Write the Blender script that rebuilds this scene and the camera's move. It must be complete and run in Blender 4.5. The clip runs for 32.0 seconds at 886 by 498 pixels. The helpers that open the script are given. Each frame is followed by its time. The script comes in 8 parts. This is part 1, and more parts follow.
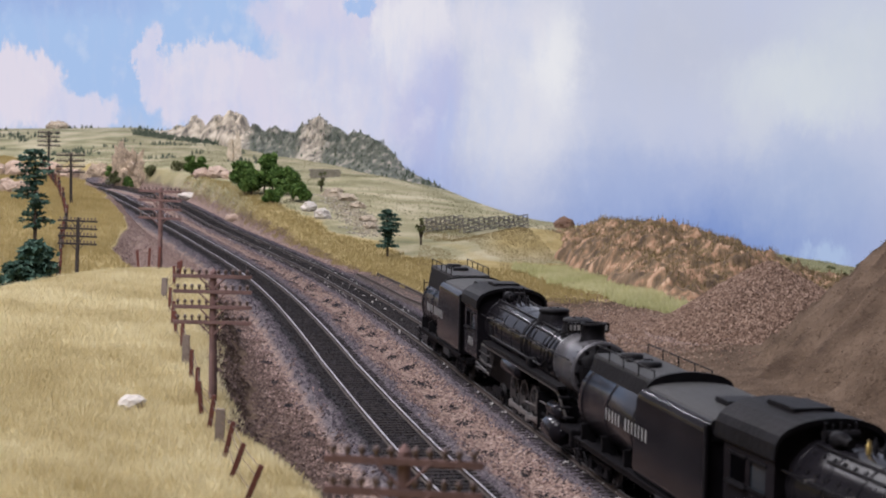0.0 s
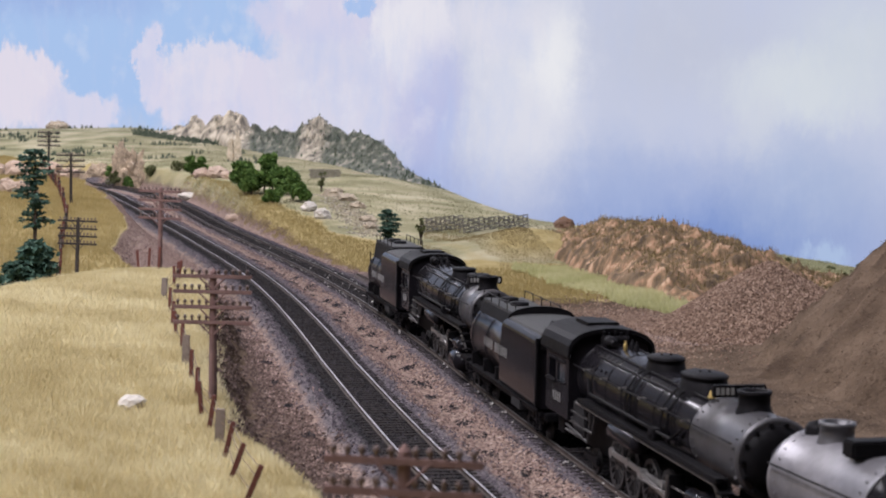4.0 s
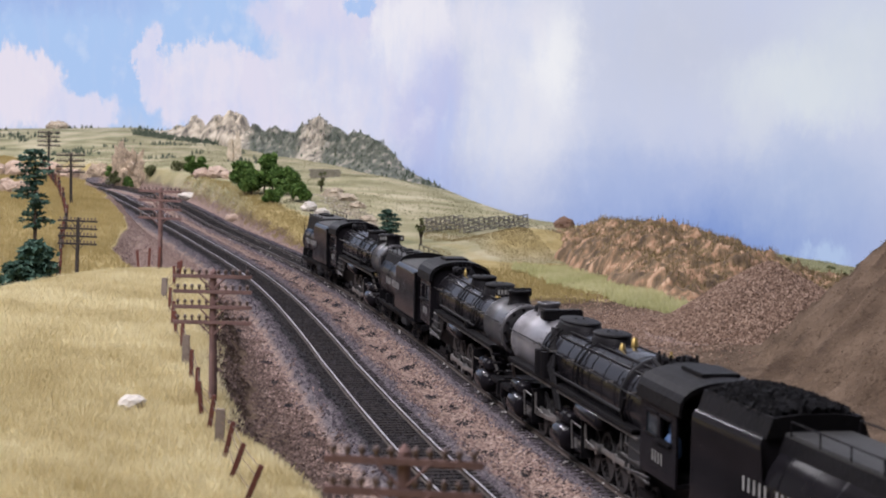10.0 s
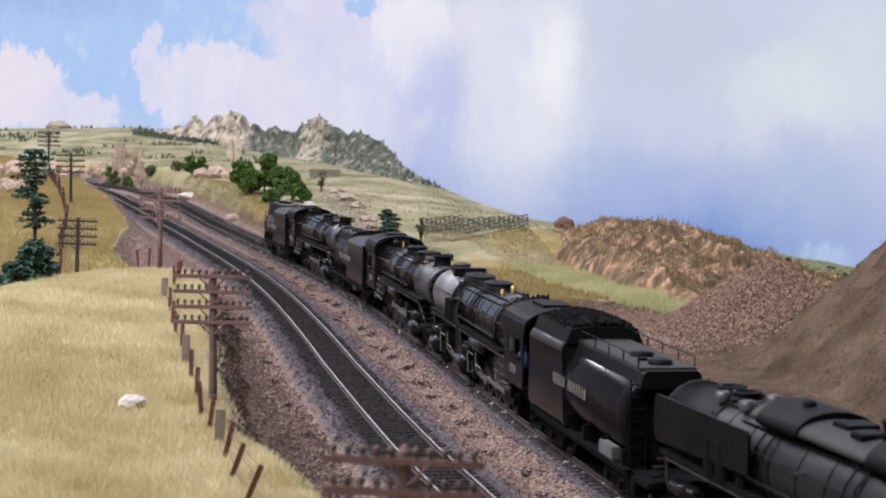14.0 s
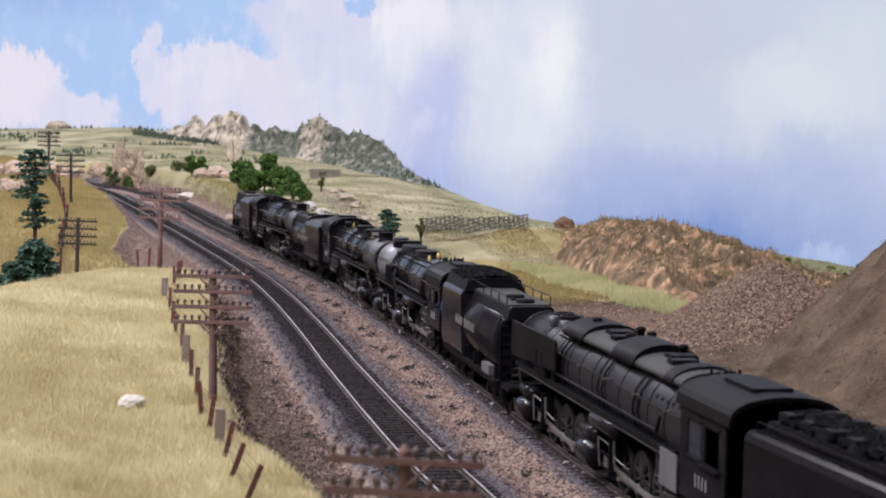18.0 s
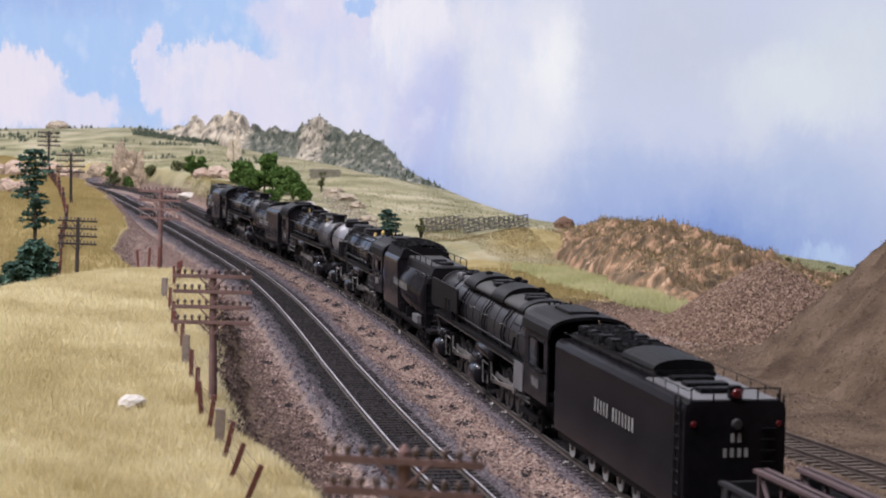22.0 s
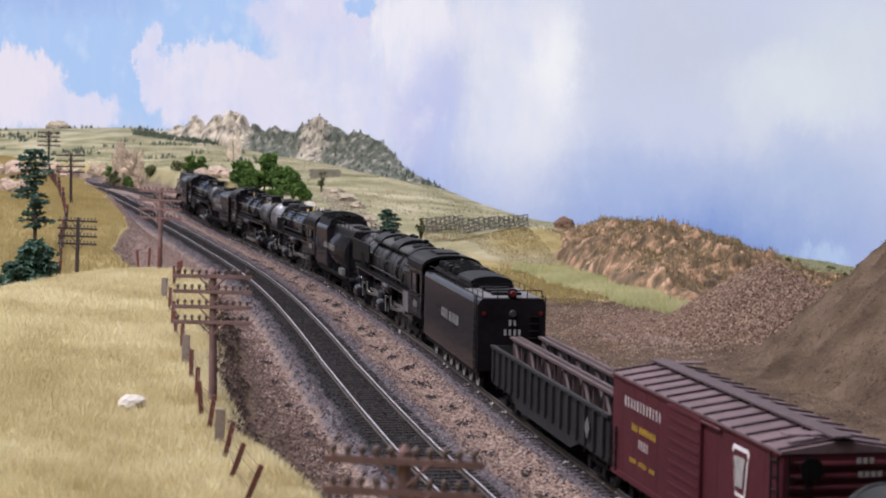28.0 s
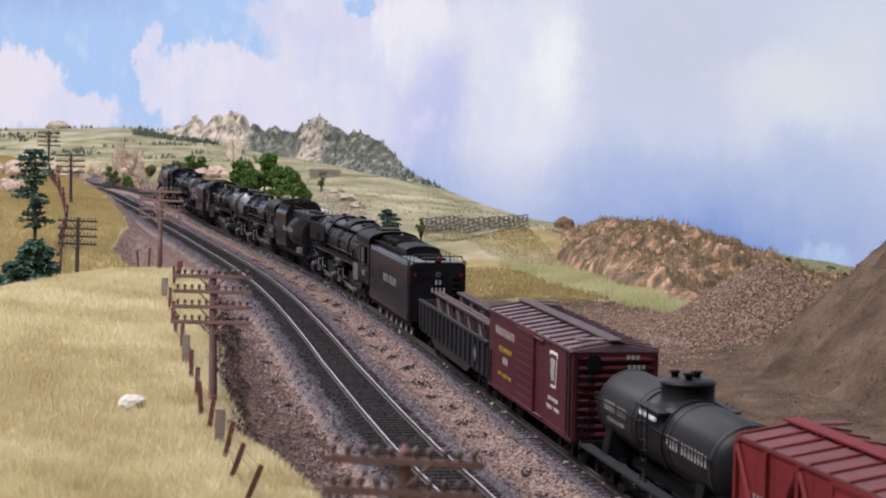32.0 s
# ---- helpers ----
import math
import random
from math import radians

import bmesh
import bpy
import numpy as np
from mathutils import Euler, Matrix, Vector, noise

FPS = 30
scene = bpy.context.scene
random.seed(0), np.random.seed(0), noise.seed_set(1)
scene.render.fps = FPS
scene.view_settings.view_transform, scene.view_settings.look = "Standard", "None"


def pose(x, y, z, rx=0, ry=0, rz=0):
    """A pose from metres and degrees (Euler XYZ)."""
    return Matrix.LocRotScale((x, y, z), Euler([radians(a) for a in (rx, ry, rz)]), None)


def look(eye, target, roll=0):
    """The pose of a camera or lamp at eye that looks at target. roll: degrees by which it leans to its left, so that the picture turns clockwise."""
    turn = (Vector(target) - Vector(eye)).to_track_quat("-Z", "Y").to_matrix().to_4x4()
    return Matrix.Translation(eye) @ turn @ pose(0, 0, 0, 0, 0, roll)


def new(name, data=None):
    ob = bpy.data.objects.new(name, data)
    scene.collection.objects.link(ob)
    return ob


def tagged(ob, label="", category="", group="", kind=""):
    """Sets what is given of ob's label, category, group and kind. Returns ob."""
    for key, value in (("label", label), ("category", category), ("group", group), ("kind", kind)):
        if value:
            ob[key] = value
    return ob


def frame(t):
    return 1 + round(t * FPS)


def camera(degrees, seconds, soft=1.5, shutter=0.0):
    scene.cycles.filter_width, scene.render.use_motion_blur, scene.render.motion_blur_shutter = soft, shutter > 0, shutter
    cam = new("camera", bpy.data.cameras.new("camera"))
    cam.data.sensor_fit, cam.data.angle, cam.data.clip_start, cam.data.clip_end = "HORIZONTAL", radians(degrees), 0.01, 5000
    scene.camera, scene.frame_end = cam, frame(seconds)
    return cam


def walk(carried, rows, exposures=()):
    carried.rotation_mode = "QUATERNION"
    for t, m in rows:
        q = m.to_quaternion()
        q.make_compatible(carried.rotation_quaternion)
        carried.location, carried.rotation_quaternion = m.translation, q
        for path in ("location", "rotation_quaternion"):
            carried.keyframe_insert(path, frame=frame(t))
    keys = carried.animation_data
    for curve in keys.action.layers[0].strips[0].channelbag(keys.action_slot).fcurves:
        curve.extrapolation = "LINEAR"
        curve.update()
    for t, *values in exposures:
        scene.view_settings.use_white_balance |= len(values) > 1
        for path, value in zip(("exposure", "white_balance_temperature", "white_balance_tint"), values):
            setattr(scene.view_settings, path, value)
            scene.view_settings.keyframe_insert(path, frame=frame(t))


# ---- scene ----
# All lengths below are full-size metres; SC turns them into the 1:87 model's own size.
SC = 1 / 87.0
cam = camera(27.46, 32.0, 1.9)
eye = (0.0, 0.0, 11.5065 * SC)
still = look(eye, (0.0, 10.0, eye[2] - 10.0 * math.tan(0.07292)), 1.06)
cam.data.dof.use_dof, cam.data.dof.focus_distance, cam.data.dof.aperture_fstop = True, 1.15, 58.0
walk(cam, [(0.0, still), (32.0, still)], [(0.0, -0.09), (4.0, -0.06), (9.0, 0.0), (16.0, 0.05), (32.0, 0.05)])

# ---- light: a closed layout room with two ceiling panels and an added strip ----
world = bpy.data.worlds.new("world")
scene.world = world
world.use_nodes = True
world.node_tree.nodes["Background"].inputs[0].default_value = (0.9, 0.95, 1.0, 1)
world.node_tree.nodes["Background"].inputs[1].default_value = 0.15


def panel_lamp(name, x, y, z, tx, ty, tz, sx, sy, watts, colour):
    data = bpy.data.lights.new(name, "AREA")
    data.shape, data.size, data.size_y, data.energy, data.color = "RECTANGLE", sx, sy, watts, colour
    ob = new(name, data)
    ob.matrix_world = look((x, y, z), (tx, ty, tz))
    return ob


panel_lamp("ceiling_lamp", -0.75, 0.35, 1.25, -0.1, 0.95, 0.0, 1.2, 0.5, 45, (1.0, 0.965, 1.04))
panel_lamp("ceiling_lamp", -0.1, 2.4, 1.3, -0.1, 2.6, 0.0, 2.6, 0.6, 36, (1.0, 0.97, 1.04))
# unseen strip, added only so the boiler shoulders catch a bright streak
panel_lamp("highlight_strip", -1.0, 3.35, 1.1, -1.0, 3.35, 0.0, 0.06, 1.8, 19, (1.0, 0.96, 1.06))

# ---- the line of the tracks ----
KNOT_S = [-200, 20, 50, 80, 110, 140, 170, 200, 230, 255, 290, 330, 380]
KNOT_A = [-0.313, -0.313, -0.198, -0.172, -0.201, -0.258, -0.266, -0.257, -0.279, -0.42, -0.85, -1.2, -1.3]
SG = np.arange(-200.0, 380.5, 0.5)
HEAD = np.interp(SG, KNOT_S, KNOT_A)
LX = np.concatenate([[0], np.cumsum((np.sin(HEAD[1:]) + np.sin(HEAD[:-1])) / 4)])
LY = np.concatenate([[0], np.cumsum((np.cos(HEAD[1:]) + np.cos(HEAD[:-1])) / 4)])
i50 = int(np.searchsorted(SG, 50.0))
LX, LY = LX - LX[i50] + 7.555, LY - LY[i50] + 50.0
LZ = np.interp(SG, [20, 60, 190, 230, 300], [0.0, 0, 0.0, 0.5, 1.2])
SPEED = 4.476


def on_line(s, side=0.0):
    """Place and heading on the line, side metres to its right."""
    a = np.interp(s, SG, HEAD)
    return (np.interp(s, SG, LX) + side * np.cos(a), np.interp(s, SG, LY) - side * np.sin(a), np.interp(s, SG, LZ), a)


def spur_side(s):
    """Offset of the third track, which leaves the far line to the right."""
    return np.interp(s, [-200, -20, 20, 58, 68, 90, 116, 135], [22.0, 20.0, 15.4, 9.1, 7.4, 4.9, 3.15, 3.2])


def main_side(s):
    """Offset of the main track, left of the far line."""
    return np.interp(s, [50, 58, 64, 75, 86, 94, 105, 126, 144, 180, 205, 232, 256, 300], [-5.6, -5.66, -5.8, -5.84, -5.88, -5.77, -5.62, -5.3, -5.0, -4.75, -5.0, -5.6, -4.7, -4.7])


def line_coords(x, y):
    """Station and signed offset (right positive) of ground points."""
    i = np.searchsorted(LY, y).clip(1, len(LY) - 1)
    for _ in range(3):
        dx, dy = x - LX[i], y - LY[i]
        along = dx * np.sin(HEAD[i]) + dy * np.cos(HEAD[i])
        i = (i + np.round(along * 2).astype(int)).clip(0, len(LY) - 1)
    dx, dy = x - LX[i], y - LY[i]
    return SG[i], dx * np.cos(HEAD[i]) - dy * np.sin(HEAD[i])


def bed_near(m, l, x, y):
    """Distance from the middle of the cinder beds; the main line's lies left of its track."""
    return np.minimum(np.abs(m + 0.27) - 0.14 * wobble(x, y, 0.22), np.abs(l - 0.3) + 0.06 - 0.10 * wobble(x, y, 0.3))


def bank_shift(y):
    """How far the lip of the near bank stands out from its usual line."""
    return np.interp(y, [45, 52, 56, 60, 64, 72, 78, 86, 92], [0.5, 0.3, -0.3, -0.85, -0.95, -0.8, -0.85, -0.35, 0.0])


def smooth(a, b, v):
    t = np.clip((v - a) / (b - a), 0, 1)
    return t * t * (3 - 2 * t)


def wobble(x, y, k):
    """Cheap smooth noise, about -1 to 1, with waves of length 1/k."""
    return (np.sin(x * k * 5.1 + 1.3 + 1.7 * np.sin(y * k * 3.3)) + np.sin(y * k * 4.7 + 0.6 + 1.9 * np.sin(x * k * 2.9 + 2)) +
            np.sin((x + y) * k * 3.1 + 4 + 1.3 * np.sin((x - y) * k * 4.1))) / 3


WALL = [(130, 40), (60, 120), (36, 162), (22, 182), (10, 200), (4, 222), (-2, 258), (-12, 310), (-35, 352), (-90, 375), (-170, 380)]


def wall_gap(x, y):
    """Distance from ground points to the backdrop wall; negative behind it."""
    best = np.full(np.shape(x), 1e9)
    sign = np.ones(np.shape(x))
    for (ax, ay), (bx, by) in zip(WALL[:-1], WALL[1:]):
        ex, ey = bx - ax, by - ay
        t = np.clip(((x - ax) * ex + (y - ay) * ey) / (ex * ex + ey * ey), 0, 1)
        d = np.hypot(x - ax - t * ex, y - ay - t * ey)
        side = np.sign(ex * (y - ay) - ey * (x - ax))
        sign = np.where(d < best, side, sign)
        best = np.minimum(best, d)
    return best * sign


def bluff(x, y):
    """Depth into the brown bluff behind its foot line, and the place along that line."""
    return (x - 9) * 0.97 + (y - 142) * 0.243, (x - 9) * 0.243 - (y - 142) * 0.97


def ground(x, y):
    """Height of the ground."""
    x, y = np.asarray(x, float), np.asarray(y, float)
    s, l = line_coords(x, y)
    m, sp = l - main_side(s), l - spur_side(s)
    bed = np.interp(s, SG, LZ)
    near = np.minimum(np.minimum(np.abs(l), np.abs(m)), np.abs(sp) + 40 * (s > 136))
    z = bed - 0.20 - 0.30 * smooth(1.8, 3.0, near)
    # near side of the main line: ditch, rubble bank, grassy hill with a crest, a hollow and a far slope
    z = z - smooth(-1.9, -3.1, m) * 0.8
    fence = np.interp(y, [40, 60, 100, 106, 125, 150, 178, 230, 300], [0.8, 1.0, 1.85, 1.85, 0.7, 0.2, 0.4, 0.9, 6.0])
    hill = fence + 0.09 * np.clip(-m - 7, 0, 12) + 0.14 * wobble(x, y, 0.025)
    over = -0.98 * (x + 15.8) + 0.2 * (y - 105)
    hollow = np.interp(y, [100, 129, 138, 150, 178, 230, 300], [-0.7, -0.7, 0.4, 0.3, 0.7, 1.0, 5.6]) + 0.17 * np.clip(-m - 6.5, 0, 11) * smooth(140, 170, y) + 0.03 * np.clip(-m - 17, 0, 60) + 0.12 * wobble(x, y, 0.03)
    hill = hill + smooth(0.5, 15, over) * (hollow - hill)
    edge = -5.15 + 0.4 * wobble(x, y, 0.11) + bank_shift(y) - 3.2 * np.exp(-((y - 142) / 16) ** 2)
    bank = smooth(edge + 2.0, edge - 0.8, m + 0.25 * wobble(x, y, 0.5))
    z = z + bank * (hill - z)
    # open yard and meadow beyond the far line
    r = l - 2.2
    z = z + smooth(1.5, 6, r) * (0.10 * wobble(x, y, 0.06) + 0.25 * smooth(112, 122, y) * smooth(200, 150, y))
    out = smooth(2, 9, r) * (m > 0)
    for cx, cy, rx, ry, h in ((-7.5, 238, 7.5, 14, 2.6), (1, 214, 6, 10, 1.5), (7.6, 153, 6.0, 8, 3.0), (-20, 212, 8, 14, 0.9), (-31, 262, 12, 16, 1.6), (3, 178, 9, 8, 0.8)):
        z = z + out * h * np.exp(-((x - cx) / rx) ** 2 - ((y - cy) / ry) ** 2)
    # heap of rubble and the great dirt mound
    d = np.hypot(x - 18.35, (y - 101) / 1.05)
    z = np.maximum(z, np.where(d < 9, -0.45 + 4.15 * np.clip(1.06 - np.sqrt((d / 6.4) ** 2 + 0.0036), 0, 1) ** 0.9 + 0.14 * wobble(x, y, 0.3), -9))
    d = np.hypot(x - 28.5, (y - 84) / 1.25)
    a = np.arctan2(y - 84, x - 28.5)
    gull = 1 + 0.026 * np.sin(a * 23 + 2 * wobble(x, y, 0.05)) + 0.014 * np.sin(a * 57 + 2 * wobble(x, y, 0.1)) + 0.010 * np.sin(a * 113 + 3 * wobble(x, y, 0.07)) + 0.012 * wobble(x, y, 0.7)
    foot = -0.6 + 15.2 * np.clip(1 - d * gull / 14.2, 0, 1) ** 1.13
    apron = -0.55 + 1.9 * np.clip(1 - d / 21.0, 0, 1) ** 1.3 + 0.08 * wobble(x, y, 0.25)
    z = np.maximum(np.maximum(z, np.where(sp > 1.6, apron, -9)), foot)
    # rise to the painted distance
    gap = wall_gap(x, y)
    rim = np.interp(x, [-100, -88, -62, -35, -12, -2, 4, 10, 22, 36, 60], [7.4, 7.4, 8.2, 5.7, 3.1, 2.0, 1.05, 0.25, 0.0, -1.1, -3.0])
    rise = smooth(np.interp(x, [-90, -40, 0, 20], [110, 75, 50, 25]), 2.0, gap) * (1 - smooth(5, 2.6, near))
    swell = np.exp(-((x + 8.2) / 6.0) ** 2 - ((y - 233) / 9) ** 2)
    return z + rise * (rim - z) + 0.95 * out * swell


def gz(x, y):
    return float(ground(np.array([x]), np.array([y]))[0])


# ---- materials ----
def mat(name, colour=(0.5, 0.5, 0.5), rough=0.8, metal=0.0, vary=0.25, scale=6.0, bump=0.2, fine=60.0, coat=0.0):
    """Painted or natural surface: two scales of colour variation and a fine relief, in the thing's own space."""
    m = bpy.data.materials.new(name)
    m.use_nodes = True
    nt = m.node_tree
    n, k = nt.nodes, nt.links
    b = n["Principled BSDF"]
    tc = n.new("ShaderNodeTexCoord")
    big, small = n.new("ShaderNodeTexNoise"), n.new("ShaderNodeTexNoise")
    big.inputs["Scale"].default_value, big.inputs["Detail"].default_value = scale, 4
    small.inputs["Scale"].default_value, small.inputs["Detail"].default_value = scale * fine / 6, 3
    k.new(tc.outputs["Object"], big.inputs["Vector"]), k.new(tc.outputs["Object"], small.inputs["Vector"])
    mix = n.new("ShaderNodeMath")
    mix.operation = "MULTIPLY_ADD"
    mix.inputs[1].default_value = 0.6
    k.new(big.outputs["Fac"], mix.inputs[0])
    half = n.new("ShaderNodeMath")
    half.operation = "MULTIPLY"
    half.inputs[1].default_value = 0.4
    k.new(small.outputs["Fac"], half.inputs[0]), k.new(half.outputs[0], mix.inputs[2])
    ramp = n.new("ShaderNodeValToRGB")
    lo, hi = [c * (1 - vary) for c in colour], [min(1, c * (1 + vary)) for c in colour]
    ramp.color_ramp.elements[0].position, ramp.color_ramp.elements[1].position = 0.3, 0.7
    ramp.color_ramp.elements[0].color, ramp.color_ramp.elements[1].color = (*lo, 1), (*hi, 1)
    k.new(mix.outputs[0], ramp.inputs[0]), k.new(ramp.outputs[0], b.inputs["Base Color"])
    b.inputs["Roughness"].default_value, b.inputs["Metallic"].default_value = rough, metal
    b.inputs["Coat Weight"].default_value = coat
    if bump:
        bp = n.new("ShaderNodeBump")
        bp.inputs["Strength"].default_value, bp.inputs["Distance"].default_value = bump, 0.0006
        k.new(small.outputs["Fac"], bp.inputs["Height"]), k.new(bp.outputs[0], b.inputs["Normal"])
    return m

def part(name, bm, material, parent=None, label=""):
    """Links a bmesh, in full-size metres, as one mesh object under a thing or part."""
    me = bpy.data.meshes.new(name)
    bmesh.ops.scale(bm, vec=(SC, SC, SC), verts=bm.verts)
    bm.to_mesh(me)
    bm.free()
    me.materials.append(material)
    ob = new(name, me)
    if parent:
        ob.parent = parent
    if label:
        ob["label"] = label
    return ob


def at(x, y, z, rz=0.0, rx=0.0, ry=0.0):
    return pose(x * SC, y * SC, z * SC, rx, ry, rz)


def sheet(name, verts, faces, material, parent=None, flat=False):
    """A mesh from arrays of full-size coordinates and faces."""
    me = bpy.data.meshes.new(name)
    me.from_pydata((np.asarray(verts, float) * SC).tolist(), [], np.asarray(faces).tolist())
    if not flat:
        me.polygons.foreach_set("use_smooth", [True] * len(me.polygons))
    me.materials.append(material)
    me.update()
    ob = new(name, me)
    if parent:
        ob.parent = parent
    return ob


def box(bm, x0, x1, y0, y1, z0, z1, bevel=0.0):
    r = bmesh.ops.create_cube(bm, size=1, matrix=Matrix.Translation(((x0 + x1) / 2, (y0 + y1) / 2, (z0 + z1) / 2)) @ Matrix.Diagonal((x1 - x0, y1 - y0, z1 - z0, 1)))
    if bevel:
        es = list({e for v in r["verts"] for e in v.link_edges})
        bmesh.ops.bevel(bm, geom=es, offset=bevel, segments=2, affect="EDGES")
    return bm


def rod(bm, a, b, r0, r1=None, seg=8, caps=True):
    """A round bar between two points."""
    a, b = Vector(a), Vector(b)
    d = b - a
    m = Matrix.Translation((a + b) / 2) @ d.to_track_quat("Z", "Y").to_matrix().to_4x4()
    bmesh.ops.create_cone(bm, cap_ends=caps, segments=seg, radius1=r0, radius2=r0 if r1 is None else r1, depth=d.length, matrix=m)
    return bm


def tube(bm, pts, r, seg=4):
    """A thin wire or pipe through points, one connected skin."""
    rings = []
    for i, c in enumerate(pts):
        c = Vector(c)
        d = (Vector(pts[min(i + 1, len(pts) - 1)]) - Vector(pts[max(i - 1, 0)])).normalized()
        u = d.cross(Vector((0, 0, 1))).normalized()
        v = u.cross(d)
        rings.append([bm.verts.new(c + (u * math.cos(2 * math.pi * k / seg) + v * math.sin(2 * math.pi * k / seg)) * r) for k in range(seg)])
    for a, b in zip(rings[:-1], rings[1:]):
        for k in range(seg):
            bm.faces.new((a[k], a[(k + 1) % seg], b[(k + 1) % seg], b[k]))
    return bm


def prism(bm, outline, x0, x1, plane="yz"):
    """Extrudes an outline of (y, z) along x from x0 to x1, or of (x, z) along y."""
    def p(u, v, w):
        return (w, u, v) if plane == "yz" else (u, w, v)
    a = [bm.verts.new(p(u, v, x0)) for u, v in outline]
    b = [bm.verts.new(p(u, v, x1)) for u, v in outline]
    n = len(a)
    bm.faces.new(a)
    bm.faces.new(list(reversed(b)))
    for i in range(n):
        bm.faces.new((a[i], b[i], b[(i + 1) % n], a[(i + 1) % n]))
    for ring in (a, b):
        for i in range(n):
            e = bm.edges.get((ring[i], ring[(i + 1) % n]))
            if e:
                e.smooth = False
    bmesh.ops.recalc_face_normals(bm, faces=bm.faces[:])
    return bm


def bmnew():
    return bmesh.new()


def empty(name, m, label, category, group=""):
    ob = new(name)
    ob.empty_display_size = 0.01
    ob.matrix_world = m
    return tagged(ob, label, category, group)

# ---- ground: one sheet with zones of straw grass, gravel and cinders ----
def ramp_node(n, stops):
    r = n.new("ShaderNodeValToRGB")
    while len(r.color_ramp.elements) < len(stops):
        r.color_ramp.elements.new(0.5)
    for e, (pos, col) in zip(r.color_ramp.elements, stops):
        e.position, e.color = pos, (*col, 1)
    return r


def ground_material():
    m = bpy.data.materials.new("layout_ground")
    m.use_nodes = True
    n, k = m.node_tree.nodes, m.node_tree.links
    b = n["Principled BSDF"]
    b.inputs["Roughness"].default_value = 0.95
    b.inputs["Specular IOR Level"].default_value = 0.05
    tc = n.new("ShaderNodeTexCoord")

    def tex(kind, scale, detail=3):
        t = n.new(kind)
        t.inputs["Scale"].default_value = scale
        if kind == "ShaderNodeTexNoise":
            t.inputs["Detail"].default_value = detail
        k.new(tc.outputs["Object"], t.inputs["Vector"])
        return t

    def mix(fac, a, c):
        x = n.new("ShaderNodeMix")
        x.data_type = "RGBA"
        k.new(fac, x.inputs["Factor"]), k.new(a, x.inputs["A"]), k.new(c, x.inputs["B"])
        return x.outputs["Result"]

    big, mid, fine = tex("ShaderNodeTexNoise", 7), tex("ShaderNodeTexNoise", 45, 4), tex("ShaderNodeTexNoise", 500, 3)
    cell = tex("ShaderNodeTexVoronoi", 950)
    sep = n.new("ShaderNodeSeparateColor")
    k.new(cell.outputs["Color"], sep.inputs[0])
    dirt = ramp_node(n, [(0.3, (0.064, 0.045, 0.033)), (0.5, (0.104, 0.074, 0.053)), (0.7, (0.152, 0.110, 0.080))])
    k.new(mid.outputs["Fac"], dirt.inputs[0])
    straw = ramp_node(n, [(0.30, (0.29, 0.226, 0.100)), (0.5, (0.34, 0.272, 0.128)), (0.7, (0.41, 0.335, 0.175))])
    k.new(mid.outputs["Fac"], straw.inputs[0])
    pale = ramp_node(n, [(0.32, (0.16, 0.158, 0.088)), (0.5, (0.275, 0.255, 0.155)), (0.68, (0.42, 0.375, 0.26))])
    mott = tex("ShaderNodeTexNoise", 13, 5)
    k.new(mott.outputs["Fac"], pale.inputs[0])
    gravel = ramp_node(n, [(0.0, (0.065, 0.046, 0.041)), (0.3, (0.13, 0.092, 0.078)), (0.55, (0.185, 0.128, 0.106)), (0.8, (0.24, 0.172, 0.144)), (1.0, (0.33, 0.265, 0.235))])
    k.new(sep.outputs[0], gravel.inputs[0])
    lilac = ramp_node(n, [(0.0, (0.043, 0.038, 0.043)), (0.5, (0.09, 0.078, 0.086)), (1.0, (0.165, 0.145, 0.15))])
    k.new(sep.outputs[1], lilac.inputs[0])
    cinder = ramp_node(n, [(0.3, (0.013, 0.0125, 0.0138)), (0.7, (0.034, 0.0318, 0.034))])
    k.new(fine.outputs["Fac"], cinder.inputs[0])
    zone = n.new("ShaderNodeVertexColor")
    zone.layer_name = "zone"
    zs = n.new("ShaderNodeSeparateColor")
    k.new(zone.outputs["Color"], zs.inputs[0])

    def soft(value, lo, hi, amount):
        """Breaks the edge of a zone up with noise."""
        a = n.new("ShaderNodeMath")
        a.operation = "MULTIPLY_ADD"
        a.inputs[1].default_value, a.inputs[2].default_value = amount, -amount / 2
        k.new(mid.outputs["Fac"], a.inputs[0])
        s_ = n.new("ShaderNodeMath")
        k.new(value, s_.inputs[0]), k.new(a.outputs[0], s_.inputs[1])
        r = n.new("ShaderNodeMapRange")
        r.inputs["From Min"].default_value, r.inputs["From Max"].default_value = lo, hi
        k.new(s_.outputs[0], r.inputs["Value"])
        return r.outputs[0]

    c = mix(soft(zs.outputs[0], 0.35, 0.65, 0.5), dirt.outputs[0], straw.outputs[0])
    c = mix(soft(zone.outputs["Alpha"], 0.3, 0.8, 0.3), c, pale.outputs[0])
    c = mix(soft(zs.outputs[1], 0.3, 0.6, 0.5), c, gravel.outputs[0])
    c = mix(soft(zs.outputs[2], 0.12, 0.34, 0.2), c, lilac.outputs[0])
    c = mix(soft(zs.outputs[2], 0.55, 0.8, 0.25), c, cinder.outputs[0])
    k.new(c, b.inputs["Base Color"])
    bp = n.new("ShaderNodeBump")
    bp.inputs["Strength"].default_value, bp.inputs["Distance"].default_value = 0.8, 0.0026
    hsum = n.new("ShaderNodeMath")
    hsum.operation = "MULTIPLY_ADD"
    hsum.inputs[1].default_value = 2.0
    rough_ = tex("ShaderNodeTexNoise", 130, 6)
